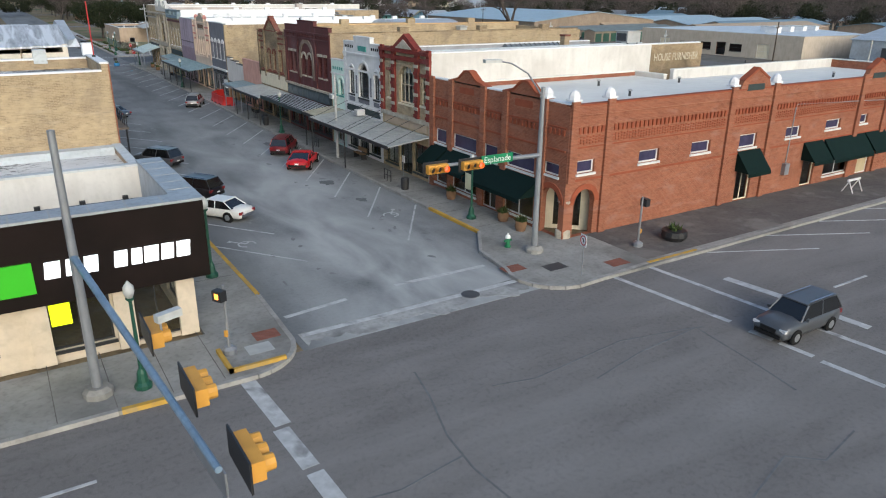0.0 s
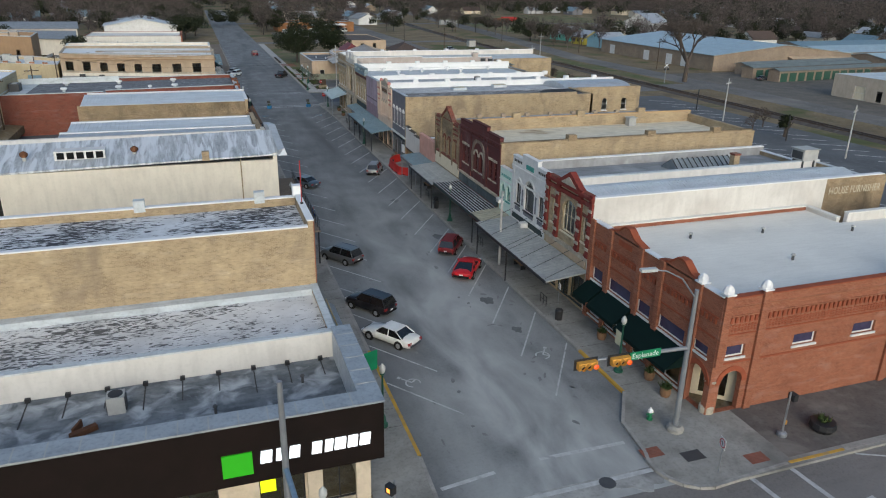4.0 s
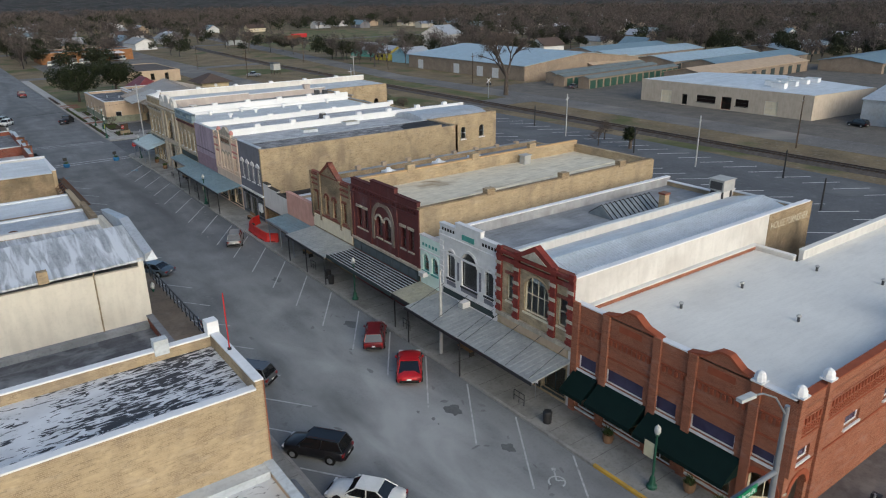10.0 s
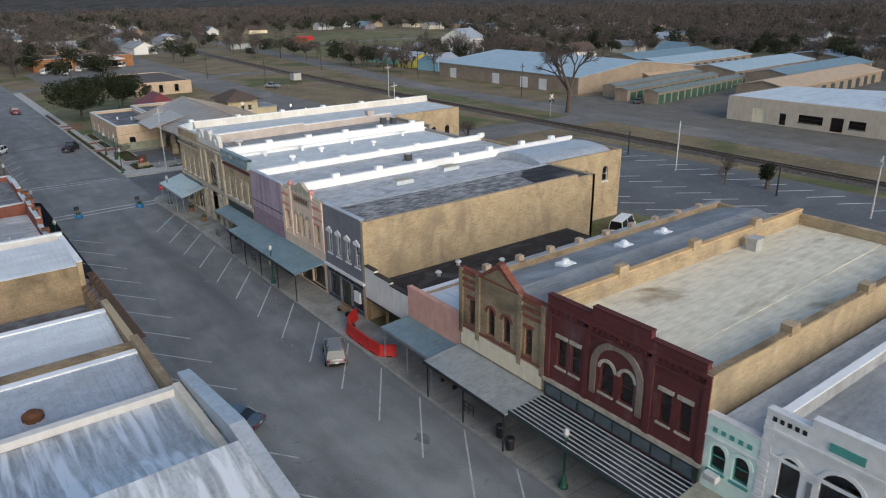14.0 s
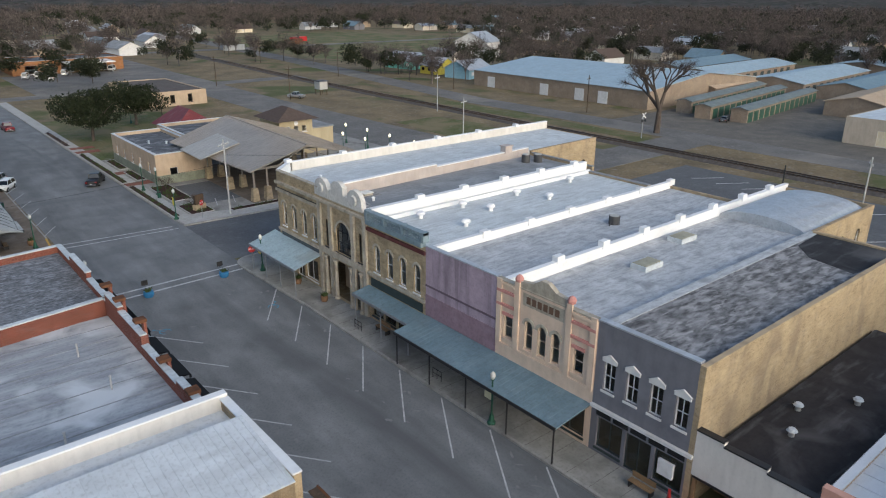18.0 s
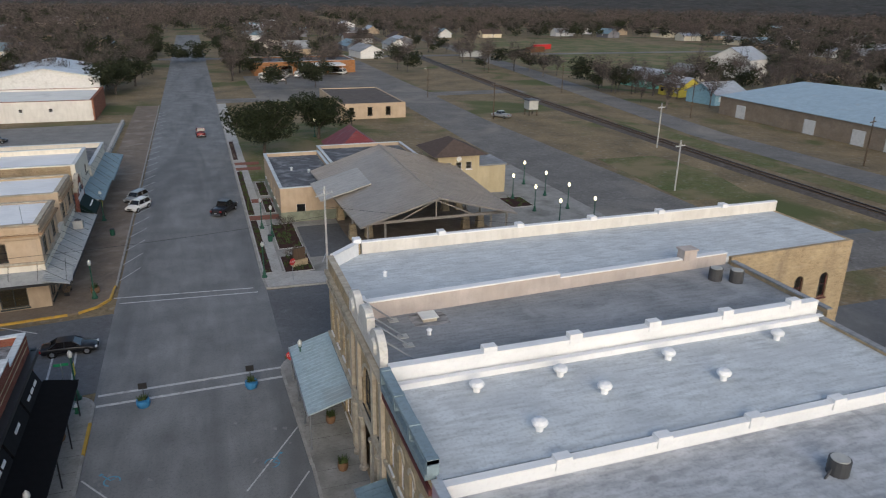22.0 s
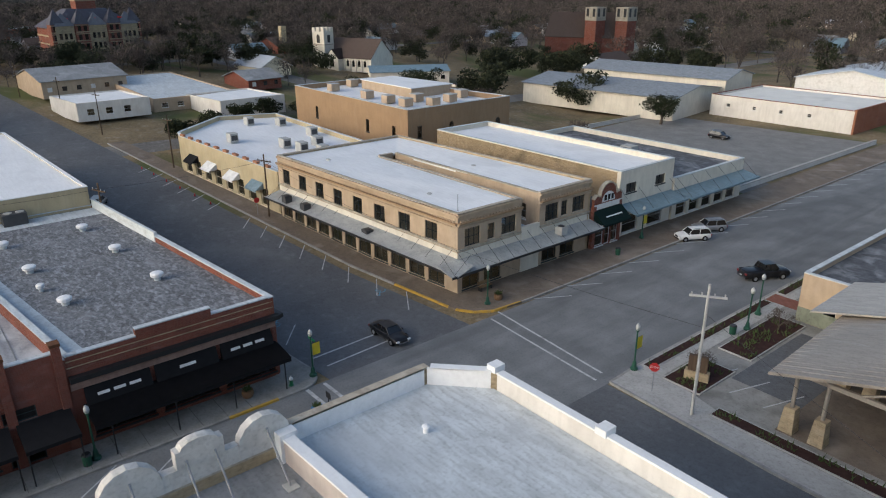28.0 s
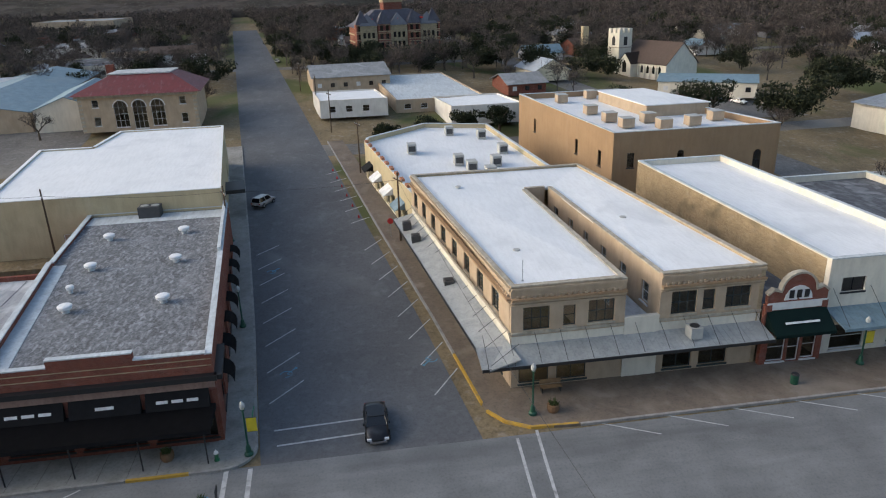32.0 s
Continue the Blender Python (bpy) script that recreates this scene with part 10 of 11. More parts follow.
shed_brown = mat("shed_taupe_metal", (0.30, 0.23, 0.17), None, 0.4, 0.7, 0.1)
wb, m = gabled("warehouse", "long taupe metal warehouse with a pale blue roof", 122, 176, 189, 254, 4.6, 7.4, shed_brown, metal_ltblue, "y", 0, 0, 0.4)
for y in (203, 211, 224, 246):
    part("roller_door", Geo().box(121.9, 121.98, y - 1.6, y + 1.6, 0, 3.2), paint_white, wb)
for k, (x0, y0, x1, y1) in enumerate(((125, 182, 175, 188.5), (121, 174.5, 172, 181), (123, 166.5, 172, 172.5))):
    ang = math.degrees(math.atan2(y1 - y0, x1 - x0))
    u, m = gabled("storage_row", "low taupe storage unit row with green roller doors", x0, x1, (y0 + y1) / 2 - 3.2, (y0 + y1) / 2 + 0.6, 2.9, 3.4, shed_brown, mat("roof_green_grey", (0.17, 0.20, 0.20), None, 0.3, 0.6, 0.05), "x", ang, 0, 0.3, "building", "storage rows")
    for i in range(14):
        part("roller_door", Geo(m).box(-24 + i * 3.5, -21.4 + i * 3.5, -1.97, -1.9, 0, 2.3), mat("door_dark_green", (0.03, 0.09, 0.06), None, 2, 0.6, 0.0), u)
for x0, x1, y0, y1, rm in ((178, 236, 178, 196, metal_ltblue), (150, 214, 146, 160, stucco_sand), (180, 240, 205, 222, metal_ltblue), (178, 240, 160, 174, metal_bluegrey), (190, 245, 225, 240, metal_bluegrey), (150, 176, 188, 200, stucco_sand), (220, 300, 130, 150, metal_bluegrey), (250, 310, 180, 200, metal_ltblue), (230, 300, 95, 118, metal_roof)):
    u, m = gabled("storage_building", "low metal storage building", x0, x1, y0, y1, 3.4, 4.9, shed_brown, rm, "x", 4, 0, 0.4, "building", "storage buildings")
    for i in range(10):
        part("roller_door", Geo(m).box(-(x1 - x0) / 2 + 2 + i * (x1 - x0 - 4) / 10, -(x1 - x0) / 2 + 4.6 + i * (x1 - x0 - 4) / 10, -(y1 - y0) / 2 - 0.06, -(y1 - y0) / 2 - 0.005, 0, 2.6), trim_dark, u)
b, fr = simple("rail_warehouse", "long sand-coloured warehouse with a whitewashed roof", [(118, 140.5), (119, 97), (142, 95), (143, 140)], 5.2, mat("stucco_warm_grey", (0.52, 0.45, 0.37), (0.46, 0.395, 0.32), 0.8, 0.9, 0.12), roof_white, None, {0: [op(6, 0.1, 3, 3, kind="panel", solid=paint_cream), op(12, 0.2, 1.4, 2.4, kind="door", frame=iron_black), op(16, 1.2, 5, 1.6, frame=iron_black, solid=sign_brown), op(22.5, 0.2, 2.5, 2.8, kind="door", frame=brick_brown), op(26, 1.2, 3.2, 1.6, frame=iron_black, solid=sign_brown), op(33, 0.1, 3, 3, kind="panel", solid=paint_cream)]}, 5.0)
part("metal_roof", Geo().add([(119.5, 97.2, 5.2), (141.6, 95.4, 5.2), (142.6, 139.6, 5.2), (118.2, 140.1, 5.2), (119, 118, 5.4), (142.3, 117, 6.2)], [(0, 1, 5, 4), (4, 5, 2, 3), (1, 2, 5), (0, 4, 3)]), metal_white, b)
for i in range(7):
    a = thing("roof_unit", "whitewashed vent box on the warehouse roof", "roof unit", "warehouse vents")
    part("box", Geo().box(123 + i * 2.4, 124.4 + i * 2.4, 106 + (i % 2) * 3, 109 + (i % 2) * 3, 5.0, 6.6), roof_bright, a), part("lid", Geo().box(122.9 + i * 2.4, 124.5 + i * 2.4, 105.9 + (i % 2) * 3, 109.1 + (i % 2) * 3, 6.6, 6.7), roof_white, a)
u, m = gabled("metal_shed", "grey corrugated metal shed with roller doors", 124, 168, 60, 91, 5.0, 8.0, metal_roof, metal_roof, "y", 5, 0, 0.3)
for y in (70, 80):
    part("roller_door", Geo().box(121.6, 122.4, y - 2.4, y + 2.4, 0, 3.8), ac_dark, u)
u, m = gabled("metal_shed", "grey corrugated metal shed", 172, 215, 60, 90, 5.0, 7.5, metal_roof, metal_bluegrey, "x", 5, 0, 0.3)
for nm, x0, x1, y0, y1, h, r, w_, al in (("turquoise", 133, 145, 303, 318, 3.2, 5.8, mat("paint_turquoise", (0.20, 0.50, 0.42), None, 2, 0.8, 0.05), "y"), ("yellow", 130, 139, 283, 292, 3.2, 5.6, mat("paint_lemon", (0.62, 0.53, 0.10), None, 2, 0.8, 0.05), "y"), ("sky_blue", 129, 141, 266, 277, 3.2, 5.8, mat("paint_sky", (0.32, 0.52, 0.62), None, 2, 0.8, 0.05), "x")):
    gabled("cottage", nm.replace("_", " ") + " painted wooden cottage with a metal roof", x0, x1, y0, y1, h, r, w_, metal_roof, al, 8, 3, 0.6, "house", "painted cottages")
t, m = gabled("white_house", "tall two-storey white wooden house", 186, 200, 322, 338, 7, 11, paint_white, metal_roof, "x", 20, 4, 0.6, "house")
rng = random.Random(5)
HOUSES = []
for i in range(430):
    side = rng.random()
    if side < 0.5:
        x, y = rng.uniform(150, 560), rng.uniform(60, 620)
        if 128 < x < 310 and (330 < y < 560 or y < 245):
            continue
    elif side < 0.75:
        x, y = rng.uniform(-260, 120), rng.uniform(420, 800)
    else:
        x, y = rng.uniform(-480, -120), rng.uniform(-60, 460)
        if abs(y - (152 + 0.11 * (x + 20))) < 22 or (x > -205 and 40 < y < 330) or (x > -340 and 165 < y < 225):
            continue
    if -42 < x < 22 or any(abs(x - a) < 22 and abs(y - c) < 22 for a, c in HOUSES):
        continue
    HOUSES.append((x, y))
    w_, l_ = rng.uniform(4, 6), rng.uniform(6, 9)
    wall = rng.choice((paint_white, paint_white, paint_cream, stucco_sand, paint_grey, stucco_cream))
    roof = rng.choice((metal_roof, roof_shingle_dark, roof_grey, metal_bluegrey, roof_shingle_dark))
    gabled("house", "small wooden house with a gabled roof among bare trees", x - l_, x + l_, y - w_, y + w_, rng.uniform(2.8, 3.4), rng.uniform(5, 6.2), wall, roof, "x", rng.choice((0, 6, 90, 96)), 1, 0.5, "house", "houses among the trees")
gabled("white_industrial_hall", "long cream metal hall with a grey-blue roof", -106, -64, 264, 288, 4.8, 6.4, stucco_cream, mat("roof_slate_blue", (0.27, 0.30, 0.34)), "x", 8, 5)
gabled("white_industrial_hall", "cream metal hall with a clerestory", -106, -66, 289, 306, 6.5, 8.2, stucco_cream, mat("roof_slate_blue", (0.27, 0.30, 0.34), None, 0.5, 0.6, 0.1), "x", 8, 9)
gabled("grey_hall", "grey metal hall with a gabled roof", -60, -34, 315, 350, 6, 8.5, paint_white, metal_white, "y", 4, 4)
b, fr = simple("pink_white_store", "low pinkish-white store beside a car park", [(-31, 281), (-31, 304), (-62, 304), (-62, 281)], 4.6, stucco_white, roof_cream_white, brick_brown, {0: [op(3, 0.4, 2.5, 2.2), op(12, 0.4, 2.5, 2.2)], 3: [op(4 + 6 * i, 2.2, 0.8, 0.8) for i in range(4)]}, 4.2)
part("brick_front", Geo().box(-30.98, -30.6, 281, 304, 0, 4.9), brick_orange, b)

ch, m = gabled("cream_church", "cream stucco church with a dark roof and crenellated tower", -204, -184, 256.5, 269.5, 4.6, 10.6, stucco_cream, roof_shingle_dark, "x", 20, 0, 0.3, "church")
porch = Geo(m).add([(-7.5, -9.5, 0), (-2.0, -9.5, 0), (-2.0, -6.0, 0), (-7.5, -6.0, 0), (-7.5, -9.5, 4.4), (-2.0, -9.5, 4.4), (-2.0, -6.0, 4.4), (-7.5, -6.0, 4.4), (-4.75, -9.5, 7.4), (-4.75, -4.5, 7.4)], [(0, 1, 5, 8, 4), (1, 2, 6, 5), (3, 0, 4, 7)])
part("cross_gable", porch, stucco_cream, ch), part("cross_roof", Geo(m).add([(-7.8, -9.7, 4.15), (-4.75, -9.7, 7.5), (-4.75, -3.0, 7.5), (-7.8, -3.0, 4.15), (-1.7, -9.7, 4.15), (-1.7, -3.0, 4.15)], [(0, 1, 2, 3), (1, 4, 5, 2), (3, 2, 1, 0), (2, 5, 4, 1)]), roof_shingle_dark, ch)
part("great_window", Geo(m).plate([(-5.6, 1.6), (-3.9, 1.6), (-3.9, 4.2), (-4.75, 5.4), (-5.6, 4.2)], -9.56, -9.5), car_glass, ch)
for i in range(4):
    part("arched_window", Geo(m).plate([(-0.6 + i * 2.5, 1.6), (0.4 + i * 2.5, 1.6), (0.4 + i * 2.5, 3.3), (-0.1 + i * 2.5, 4.0), (-0.6 + i * 2.5, 3.3)], -6.56, -6.49), car_glass, ch)
    part("buttress", Geo(m).box(-1.5 + i * 2.5, -1.1 + i * 2.5, -7.1, -6.48, 0, 3.6), stucco_cream, ch)
tw = part("tower", Geo(m).box(-13.2, -8.0, -9.2, -4.0, 0, 13.2), stucco_cream, ch)
part("tower_band", Geo(m).box(-13.4, -7.8, -9.4, -3.8, 8.6, 8.9), stone_pale, tw)
for x in (-13.2, -11.2, -9.2):
    for y in (-9.2, -7.2, -5.2):
        if x == -11.2 and y == -7.2:
            continue
        part("merlon", Geo(m).box(x, x + 1.2, y, y + 1.2, 13.2, 14.5), stucco_cream, tw)
part("louvre", Geo(m).plate([(-11.3, 9.4), (-9.9, 9.4), (-9.9, 11.6), (-10.6, 12.4), (-11.3, 11.6)], -9.26, -9.2), iron_black, tw), part("louvre", Geo(m).box(-7.99, -7.93, -7.4, -5.9, 9.4, 12.0), iron_black, tw)
an, m = gabled("church_hall", "low cream church hall with a grey metal roof", -168, -144, 252, 266, 3.6, 4.8, stucco_cream, metal_bluegrey, "x", 60, 6, 0.4)
ph, m = gabled("cottage", "dark-roofed house with a tall yellow brick chimney", -286, -270, 262, 274, 3.2, 6.4, brick_brown, roof_shingle_dark, "y", 10, 4, 0.6, "house")
part("chimney", Geo().box(-272.5, -270, 266, 268.5, 0, 11.5), paint_yellow, ph)
gabled("cottage", "small brown house with a pale porch roof", -184, -170, 208, 219, 3.0, 5.0, brick_brown, roof_grey, "y", 6, 3, 0.7, "house")
rc, m = gabled("red_church", "red brick church with two pale-topped towers", -188, -156, 357, 375, 8, 17, brick_red_old, roof_shingle_dark, "x", 25, 0, 0.3, "church")
for x, y in ((-163, 360), (-152, 366)):
    part("tower", Geo().box(x - 2.9, x + 2.9, y - 2.9, y + 2.9, 0, 14.5), brick_red_old, rc), part("belfry", Geo().box(x - 3.0, x + 3.0, y - 3.0, y + 3.0, 14.5, 19.5), stone_pale, rc)
    for i in (-1.6, 1.6):
        part("belfry_opening", Geo().box(x + i - 0.6, x + i + 0.6, y - 3.1, y - 3.02, 16, 19), iron_black, rc), part("belfry_opening", Geo().box(x + 3.02, x + 3.1, y + i - 0.6, y + i + 0.6, 16, 19), iron_black, rc)
# the courthouse
co = thing("courthouse", "red brick courthouse with a slate hipped roof and clock tower", "courthouse")
M = pose(-308, 191, 0, 0, 0, 6)
part("body", Geo(M).box(-13, 13, -17, 17, 0, 13), brick_red_old, co)
for k in range(4):
    part("string_course", Geo(M).box(-13.3, 13.3, -17.3, 17.3, 3.2 + 3.2 * k, 3.8 + 3.2 * k), stone_tan, co)
for y in (-13, 0, 13):
    bay = part("bay", Geo(M).box(13, 15.5, y - 3.6, y + 3.6, 0, 14), stone_tan, co)
    part("bay_roof", Geo(M).add([(12, y - 4, 14), (16, y - 4, 14), (16, y + 4, 14), (12, y + 4, 14), (12, y, 19)], [(0, 1, 4), (1, 2, 4), (2, 3, 4), (3, 0, 4), (3, 2, 1, 0)]), paint_grey, co)
    for z in (1.5, 5.2, 9.0):
        for dy in (-1.9, 0, 1.9):
            part("window", Geo(M).box(15.52, 15.6, y + dy - 0.55, y + dy + 0.55, z, z + 2.2), car_glass, bay)
for y in (-8, -5.5, 5.5, 8):
    for z in (1.5, 5.2, 9.0):
        part("window", Geo(M).box(13.32, 13.4, y - 0.5, y + 0.5, z, z + 2.2), car_glass, co)
part("roof", Geo(M).add([(-14, -18, 13), (14, -18, 13), (14, 18, 13), (-14, 18, 13), (-4, -8, 20), (4, -8, 20), (4, 8, 20), (-4, 8, 20)], [(0, 1, 5, 4), (1, 2, 6, 5), (2, 3, 7, 6), (3, 0, 4, 7), (4, 5, 6, 7), (3, 2, 1, 0)]), mat("slate_purple", (0.09, 0.085, 0.11), None, 1, 0.7, 0.1), co)
for px, py in ((12.0, -15.5), (12.0, 15.5), (13.5, -6.5), (13.5, 6.5)):
    pv = part("pavilion_bay", Geo(M).box(px - 3, px + 3, py - 2.6, py + 2.6, 0, 14.6), brick_red_old, co)
    part("pavilion_roof", Geo(M).add([(px - 3.4, py - 3, 14.6), (px + 3.4, py - 3, 14.6), (px + 3.4, py + 3, 14.6), (px - 3.4, py + 3, 14.6), (px, py, 20.5)], [(0, 1, 4), (1, 2, 4), (2, 3, 4), (3, 0, 4), (3, 2, 1, 0)]), mat("slate_purple", (0.09, 0.085, 0.11)), pv)
    for z in (1.4, 5.0, 8.6, 11.9):
        for dy in (-1.2, 1.2):
            part("window", Geo(M).box(px + 3.0, px + 3.08, py + dy - 0.65, py + dy + 0.65, z, z + 2.1), car_glass, pv)
        part("sill_course", Geo(M).box(px + 2.9, px + 3.12, py - 2.65, py + 2.65, z - 0.5, z - 0.1), stone_tan, pv), part("lintel_course", Geo(M).box(px + 2.9, px + 3.1, py - 2.65, py + 2.65, z + 2.15, z + 2.45), stone_tan, pv)
for py in (-11, 0, 11):
    part("ridge_crest", Geo(M).box(5, 14, py - 0.25, py + 0.25, 16.2, 16.8), sign_red, co)
part("tower", Geo(M).box(-4, 4, -4, 4, 16, 30), brick_red_old, co), part("tower_band", Geo(M).box(-4.3, 4.3, -4.3, 4.3, 23, 24.2), stone_tan, co)
for nm, x0, x1, y0, y1, h, wl, rf in (("long_school", -240, -150, 62, 88, 4.5, stucco_sand, metal_bluegrey), ("cream_hall", -190, -150, 92, 106, 5, stucco_cream, metal_bluegrey), ("house_red_roof", -334, -312, 84, 107, 4.5, paint_white, roof_shingle_dark), ("far_hall", -380, -330, 60, 100, 5, stucco_sand, roof_grey), ("brick_store", -470, -430, 165, 195, 7, brick_orange, roof_white), ("ranch_house", -216, -194, 155, 178, 4.4, stucco_sand, roof_grey), ("carport", -205, -150, 176, 198, 3.2, stucco_sand, roof_white),
        ("low_white_store", -165, -148, 158, 174, 4.2, stucco_white, roof_bright), ("white_shed", -146, -130, 186, 202, 4.2, stucco_white, roof_bright), ("far_store", -420, -370, 10, 50, 5, stucco_white, roof_grey), ("far_big_hall", -660, -590, -60, 0, 12, stucco_sand, roof_grey), ("far_shops", -300, -262, 60, 90, 5, stucco_cream, roof_dark), ("red_front_store", -600, -480, -20, 20, 6, brick_red_old, roof_grey)):
    if rf in (roof_bright, roof_white, roof_dark, roof_grey) and nm not in ("ranch_house",):
        b, fr = simple(nm, {"stucco_white": "white"}.get(wl.name, "plain") + " low flat-roofed building west of the square", [(x1, y0), (x1, y1), (x0, y1 - 2), (x0, y0 - 2)], h, wl, rf, None, {0: [op(2 + 4.0 * i, h * 0.3, 1.6, h * 0.35) for i in range(int((y1 - y0) / 4 - 0.5))]}, h - 0.3)
    else:
        gabled(nm, "low pitched-roof building west of the square", x0, x1, y0, y1, h, h + 2.6, wl, rf, "y" if y1 - y0 > x1 - x0 else "x", 6, 6)
for x, y, mm in ((178, 470, sign_red), (165, 452, rust), (120, 430, ac_grey)):
    a = thing("freight_container", "old freight container in a far yard", "container", "containers")
    part("box", Geo(pose(x, y, 0, 0, 0, 20)).box(-6, 6, -1.3, 1.3, 0.1, 2.7), mm, a), part("doors", Geo(pose(x, y, 0, 0, 0, 20)).box(6, 6.05, -1.2, 1.2, 0.2, 2.6), mm, a)

# ---------------------------------------------------------------- trees
def soup(name, v, f, material, parent=None):
    me = bpy.data.meshes.new(name)
    v, f = np.asarray(v, dtype=np.float32), np.asarray(f, dtype=np.int32)
    me.vertices.add(len(v)), me.loops.add(f.size), me.polygons.add(len(f))
    me.vertices.foreach_set("co", v.ravel())
    me.loops.foreach_set("vertex_index", f.ravel())
    me.polygons.foreach_set("loop_start", np.arange(0, f.size, 3, dtype=np.int32))
    me.update(calc_edges=True)
    return part(name, me, material, parent)


def twig_template(seed, n_twigs, height, spread, limbs=7, width=0.09):
    """Trunk, limbs and a haze of thin twigs, as triangles."""
    r = np.random.RandomState(seed)
    v, f = [], []

    def spike(a, b, w):
        a, b = np.array(a), np.array(b)
        d = b - a
        s = np.cross(d, r.normal(size=3))
        s = s / (np.linalg.norm(s) + 1e-6) * w
        u = np.cross(d, s)
        u = u / (np.linalg.norm(u) + 1e-6) * w
        k = len(v)
        v.extend([a - s, a + s * 0.5 + u, a + s * 0.5 - u, b])
        f.extend([(k, k + 1, k + 3), (k + 1, k + 2, k + 3), (k + 2, k, k + 3)])

    def blade(a, b, w):
        a, b = np.array(a), np.array(b)
        s = np.cross(b - a, r.normal(size=3))
        s = s / (np.linalg.norm(s) + 1e-6) * w
        k = len(v)
        v.extend([a - s, a + s, b])
        f.append((k, k + 1, k + 2))

    fork = height * 0.3
    spike((0, 0, -0.2), (0, 0, height * 0.75), 0.2)
    tips = []
    for i in range(limbs):
        a = 6.283 * i / limbs + r.uniform(-0.4, 0.4)
        base = np.array((0, 0, fork * r.uniform(0.7, 1.5)))
        tip = np.array((spread * 0.75 * np.cos(a) * r.uniform(0.5, 1), spread * 0.75 * np.sin(a) * r.uniform(0.5, 1), height * r.uniform(0.55, 0.95)))
        spike(base, tip, 0.11)
        for j in range(4):
            t = r.uniform(0.35, 1)
            b0 = base + (tip - base) * t
            b1 = b0 + np.array((r.normal() * spread * 0.3, r.normal() * spread * 0.3, abs(r.normal()) * height * 0.14 + 0.3))
            spike(b0, b1, 0.05)
            tips += [b1, (b0 + b1) / 2]
        tips.append(tip)
    tips = np.array(tips)
    for i in range(n_twigs):
        c = tips[r.randint(len(tips))] + r.normal(size=3) * np.array((0.5, 0.5, 0.4))
        d = r.normal(size=3) * 0.8 + (c - np.array((0, 0, height * 0.5))) * 0.18 + np.array((0, 0, 0.35))
        blade(c, c + d / np.linalg.norm(d) * r.uniform(0.6, 1.5), width * r.uniform(0.5, 1.2))
    return np.array(v), np.array(f)


def leaf_template(seed, n, height, spread, size=0.35):
    """A leafy crown: many small leaf clusters on a lumpy, open dome over a trunk."""
    r = np.random.RandomState(seed)
    v, f = [], []
    lobes = [(np.array((spread * 0.6 * np.cos(a) * q, spread * 0.6 * np.sin(a) * q, height * z)), spread * s) for a, q, z, s in zip(r.uniform(0, 6.28, 11), r.uniform(0.2, 1, 11), r.uniform(0.45, 0.85, 11), r.uniform(0.28, 0.48, 11))]
    for i in range(n):
        c, rad = lobes[r.randint(len(lobes))]
        d = r.normal(size=3)
        d /= np.linalg.norm(d)
        p = c + d * rad * np.array((1, 1, 0.6)) * r.uniform(0.7, 1.08)
        a, b = r.normal(size=3), r.normal(size=3)
        a, b = a / np.linalg.norm(a) * size * r.uniform(0.5, 1.3), b / np.linalg.norm(b) * size * r.uniform(0.5, 1.3)
        k = len(v)
        v.extend([p, p + a, p + b])
        f.append((k, k + 1, k + 2))
    return np.array(v), np.array(f)


def trunk_geo(seed, height, spread, r0=0.35, limbs=6):
    rng = random.Random(seed)
    g = Geo()
    g.rod((0, 0, -0.1), (0.15, 0.1, height * 0.3), r0, r0 * 0.75, 8)
    for i in range(limbs):
        a = 6.283 * i / limbs + rng.uniform(-0.3, 0.3)
        mid = (spread * 0.35 * math.cos(a), spread * 0.35 * math.sin(a), height * rng.uniform(0.42, 0.55))
        end = (spread * 0.75 * math.cos(a + 0.2), spread * 0.75 * math.sin(a + 0.2), height * rng.uniform(0.6, 0.85))
        g.rod((0.15, 0.1, height * 0.28), mid, r0 * 0.5, r0 * 0.35, 6), g.rod(mid, end, r0 * 0.35, r0 * 0.1, 5)
    return g


def oak(x, y, seed, height=6.5, spread=5.0, n=5200, label="dark green live oak with a broad crown"):
    t = thing("live_oak", label, "tree", "live oaks", at=(x, y, 0))
    part("trunk", trunk_geo(seed, height, spread), bark_grey, t)
    v, f = leaf_template(seed, n, height, spread, 0.42)
    soup("crown", v, f, leaf_dark, t)


oak(2.8, 233.0, 3, 9.5, 8.4, 11000), oak(15.0, 246.0, 4, 9.2, 7.6, 9000)
for k, (x, y) in enumerate(((-108, 170), (-112, 178), (-116, 186), (-120, 194), (-113, 200), (-118, 206))):
    oak(x, y, 20 + k, 5.6, 3.6, 2200, "clipped live oak beside the side street")
for k, (x, y, h, s) in enumerate(((-230, 36, 8, 9), (-228, 262, 10, 9), (-215, 250, 9, 8), (-270, 176, 8, 9), (-262, 186, 8, 9), (-258, 200, 8, 8), (-120, 235, 8, 6), (-126, 244, 8, 6), (-132, 225, 7, 6), (-62, 262, 6, 5), (-30, 325, 8, 6), (-26, 345, 9, 7), (12, 420, 9, 8), (6, 432, 9, 8), (68.3, 102.7, 4.2, 1.6), (300, 240, 9, 8))):
    oak(x, y, 50 + k, h, s, 2600 if s > 2 else 900, "dark evergreen tree with broad crown" if s > 2 else "small upright evergreen in the car park")


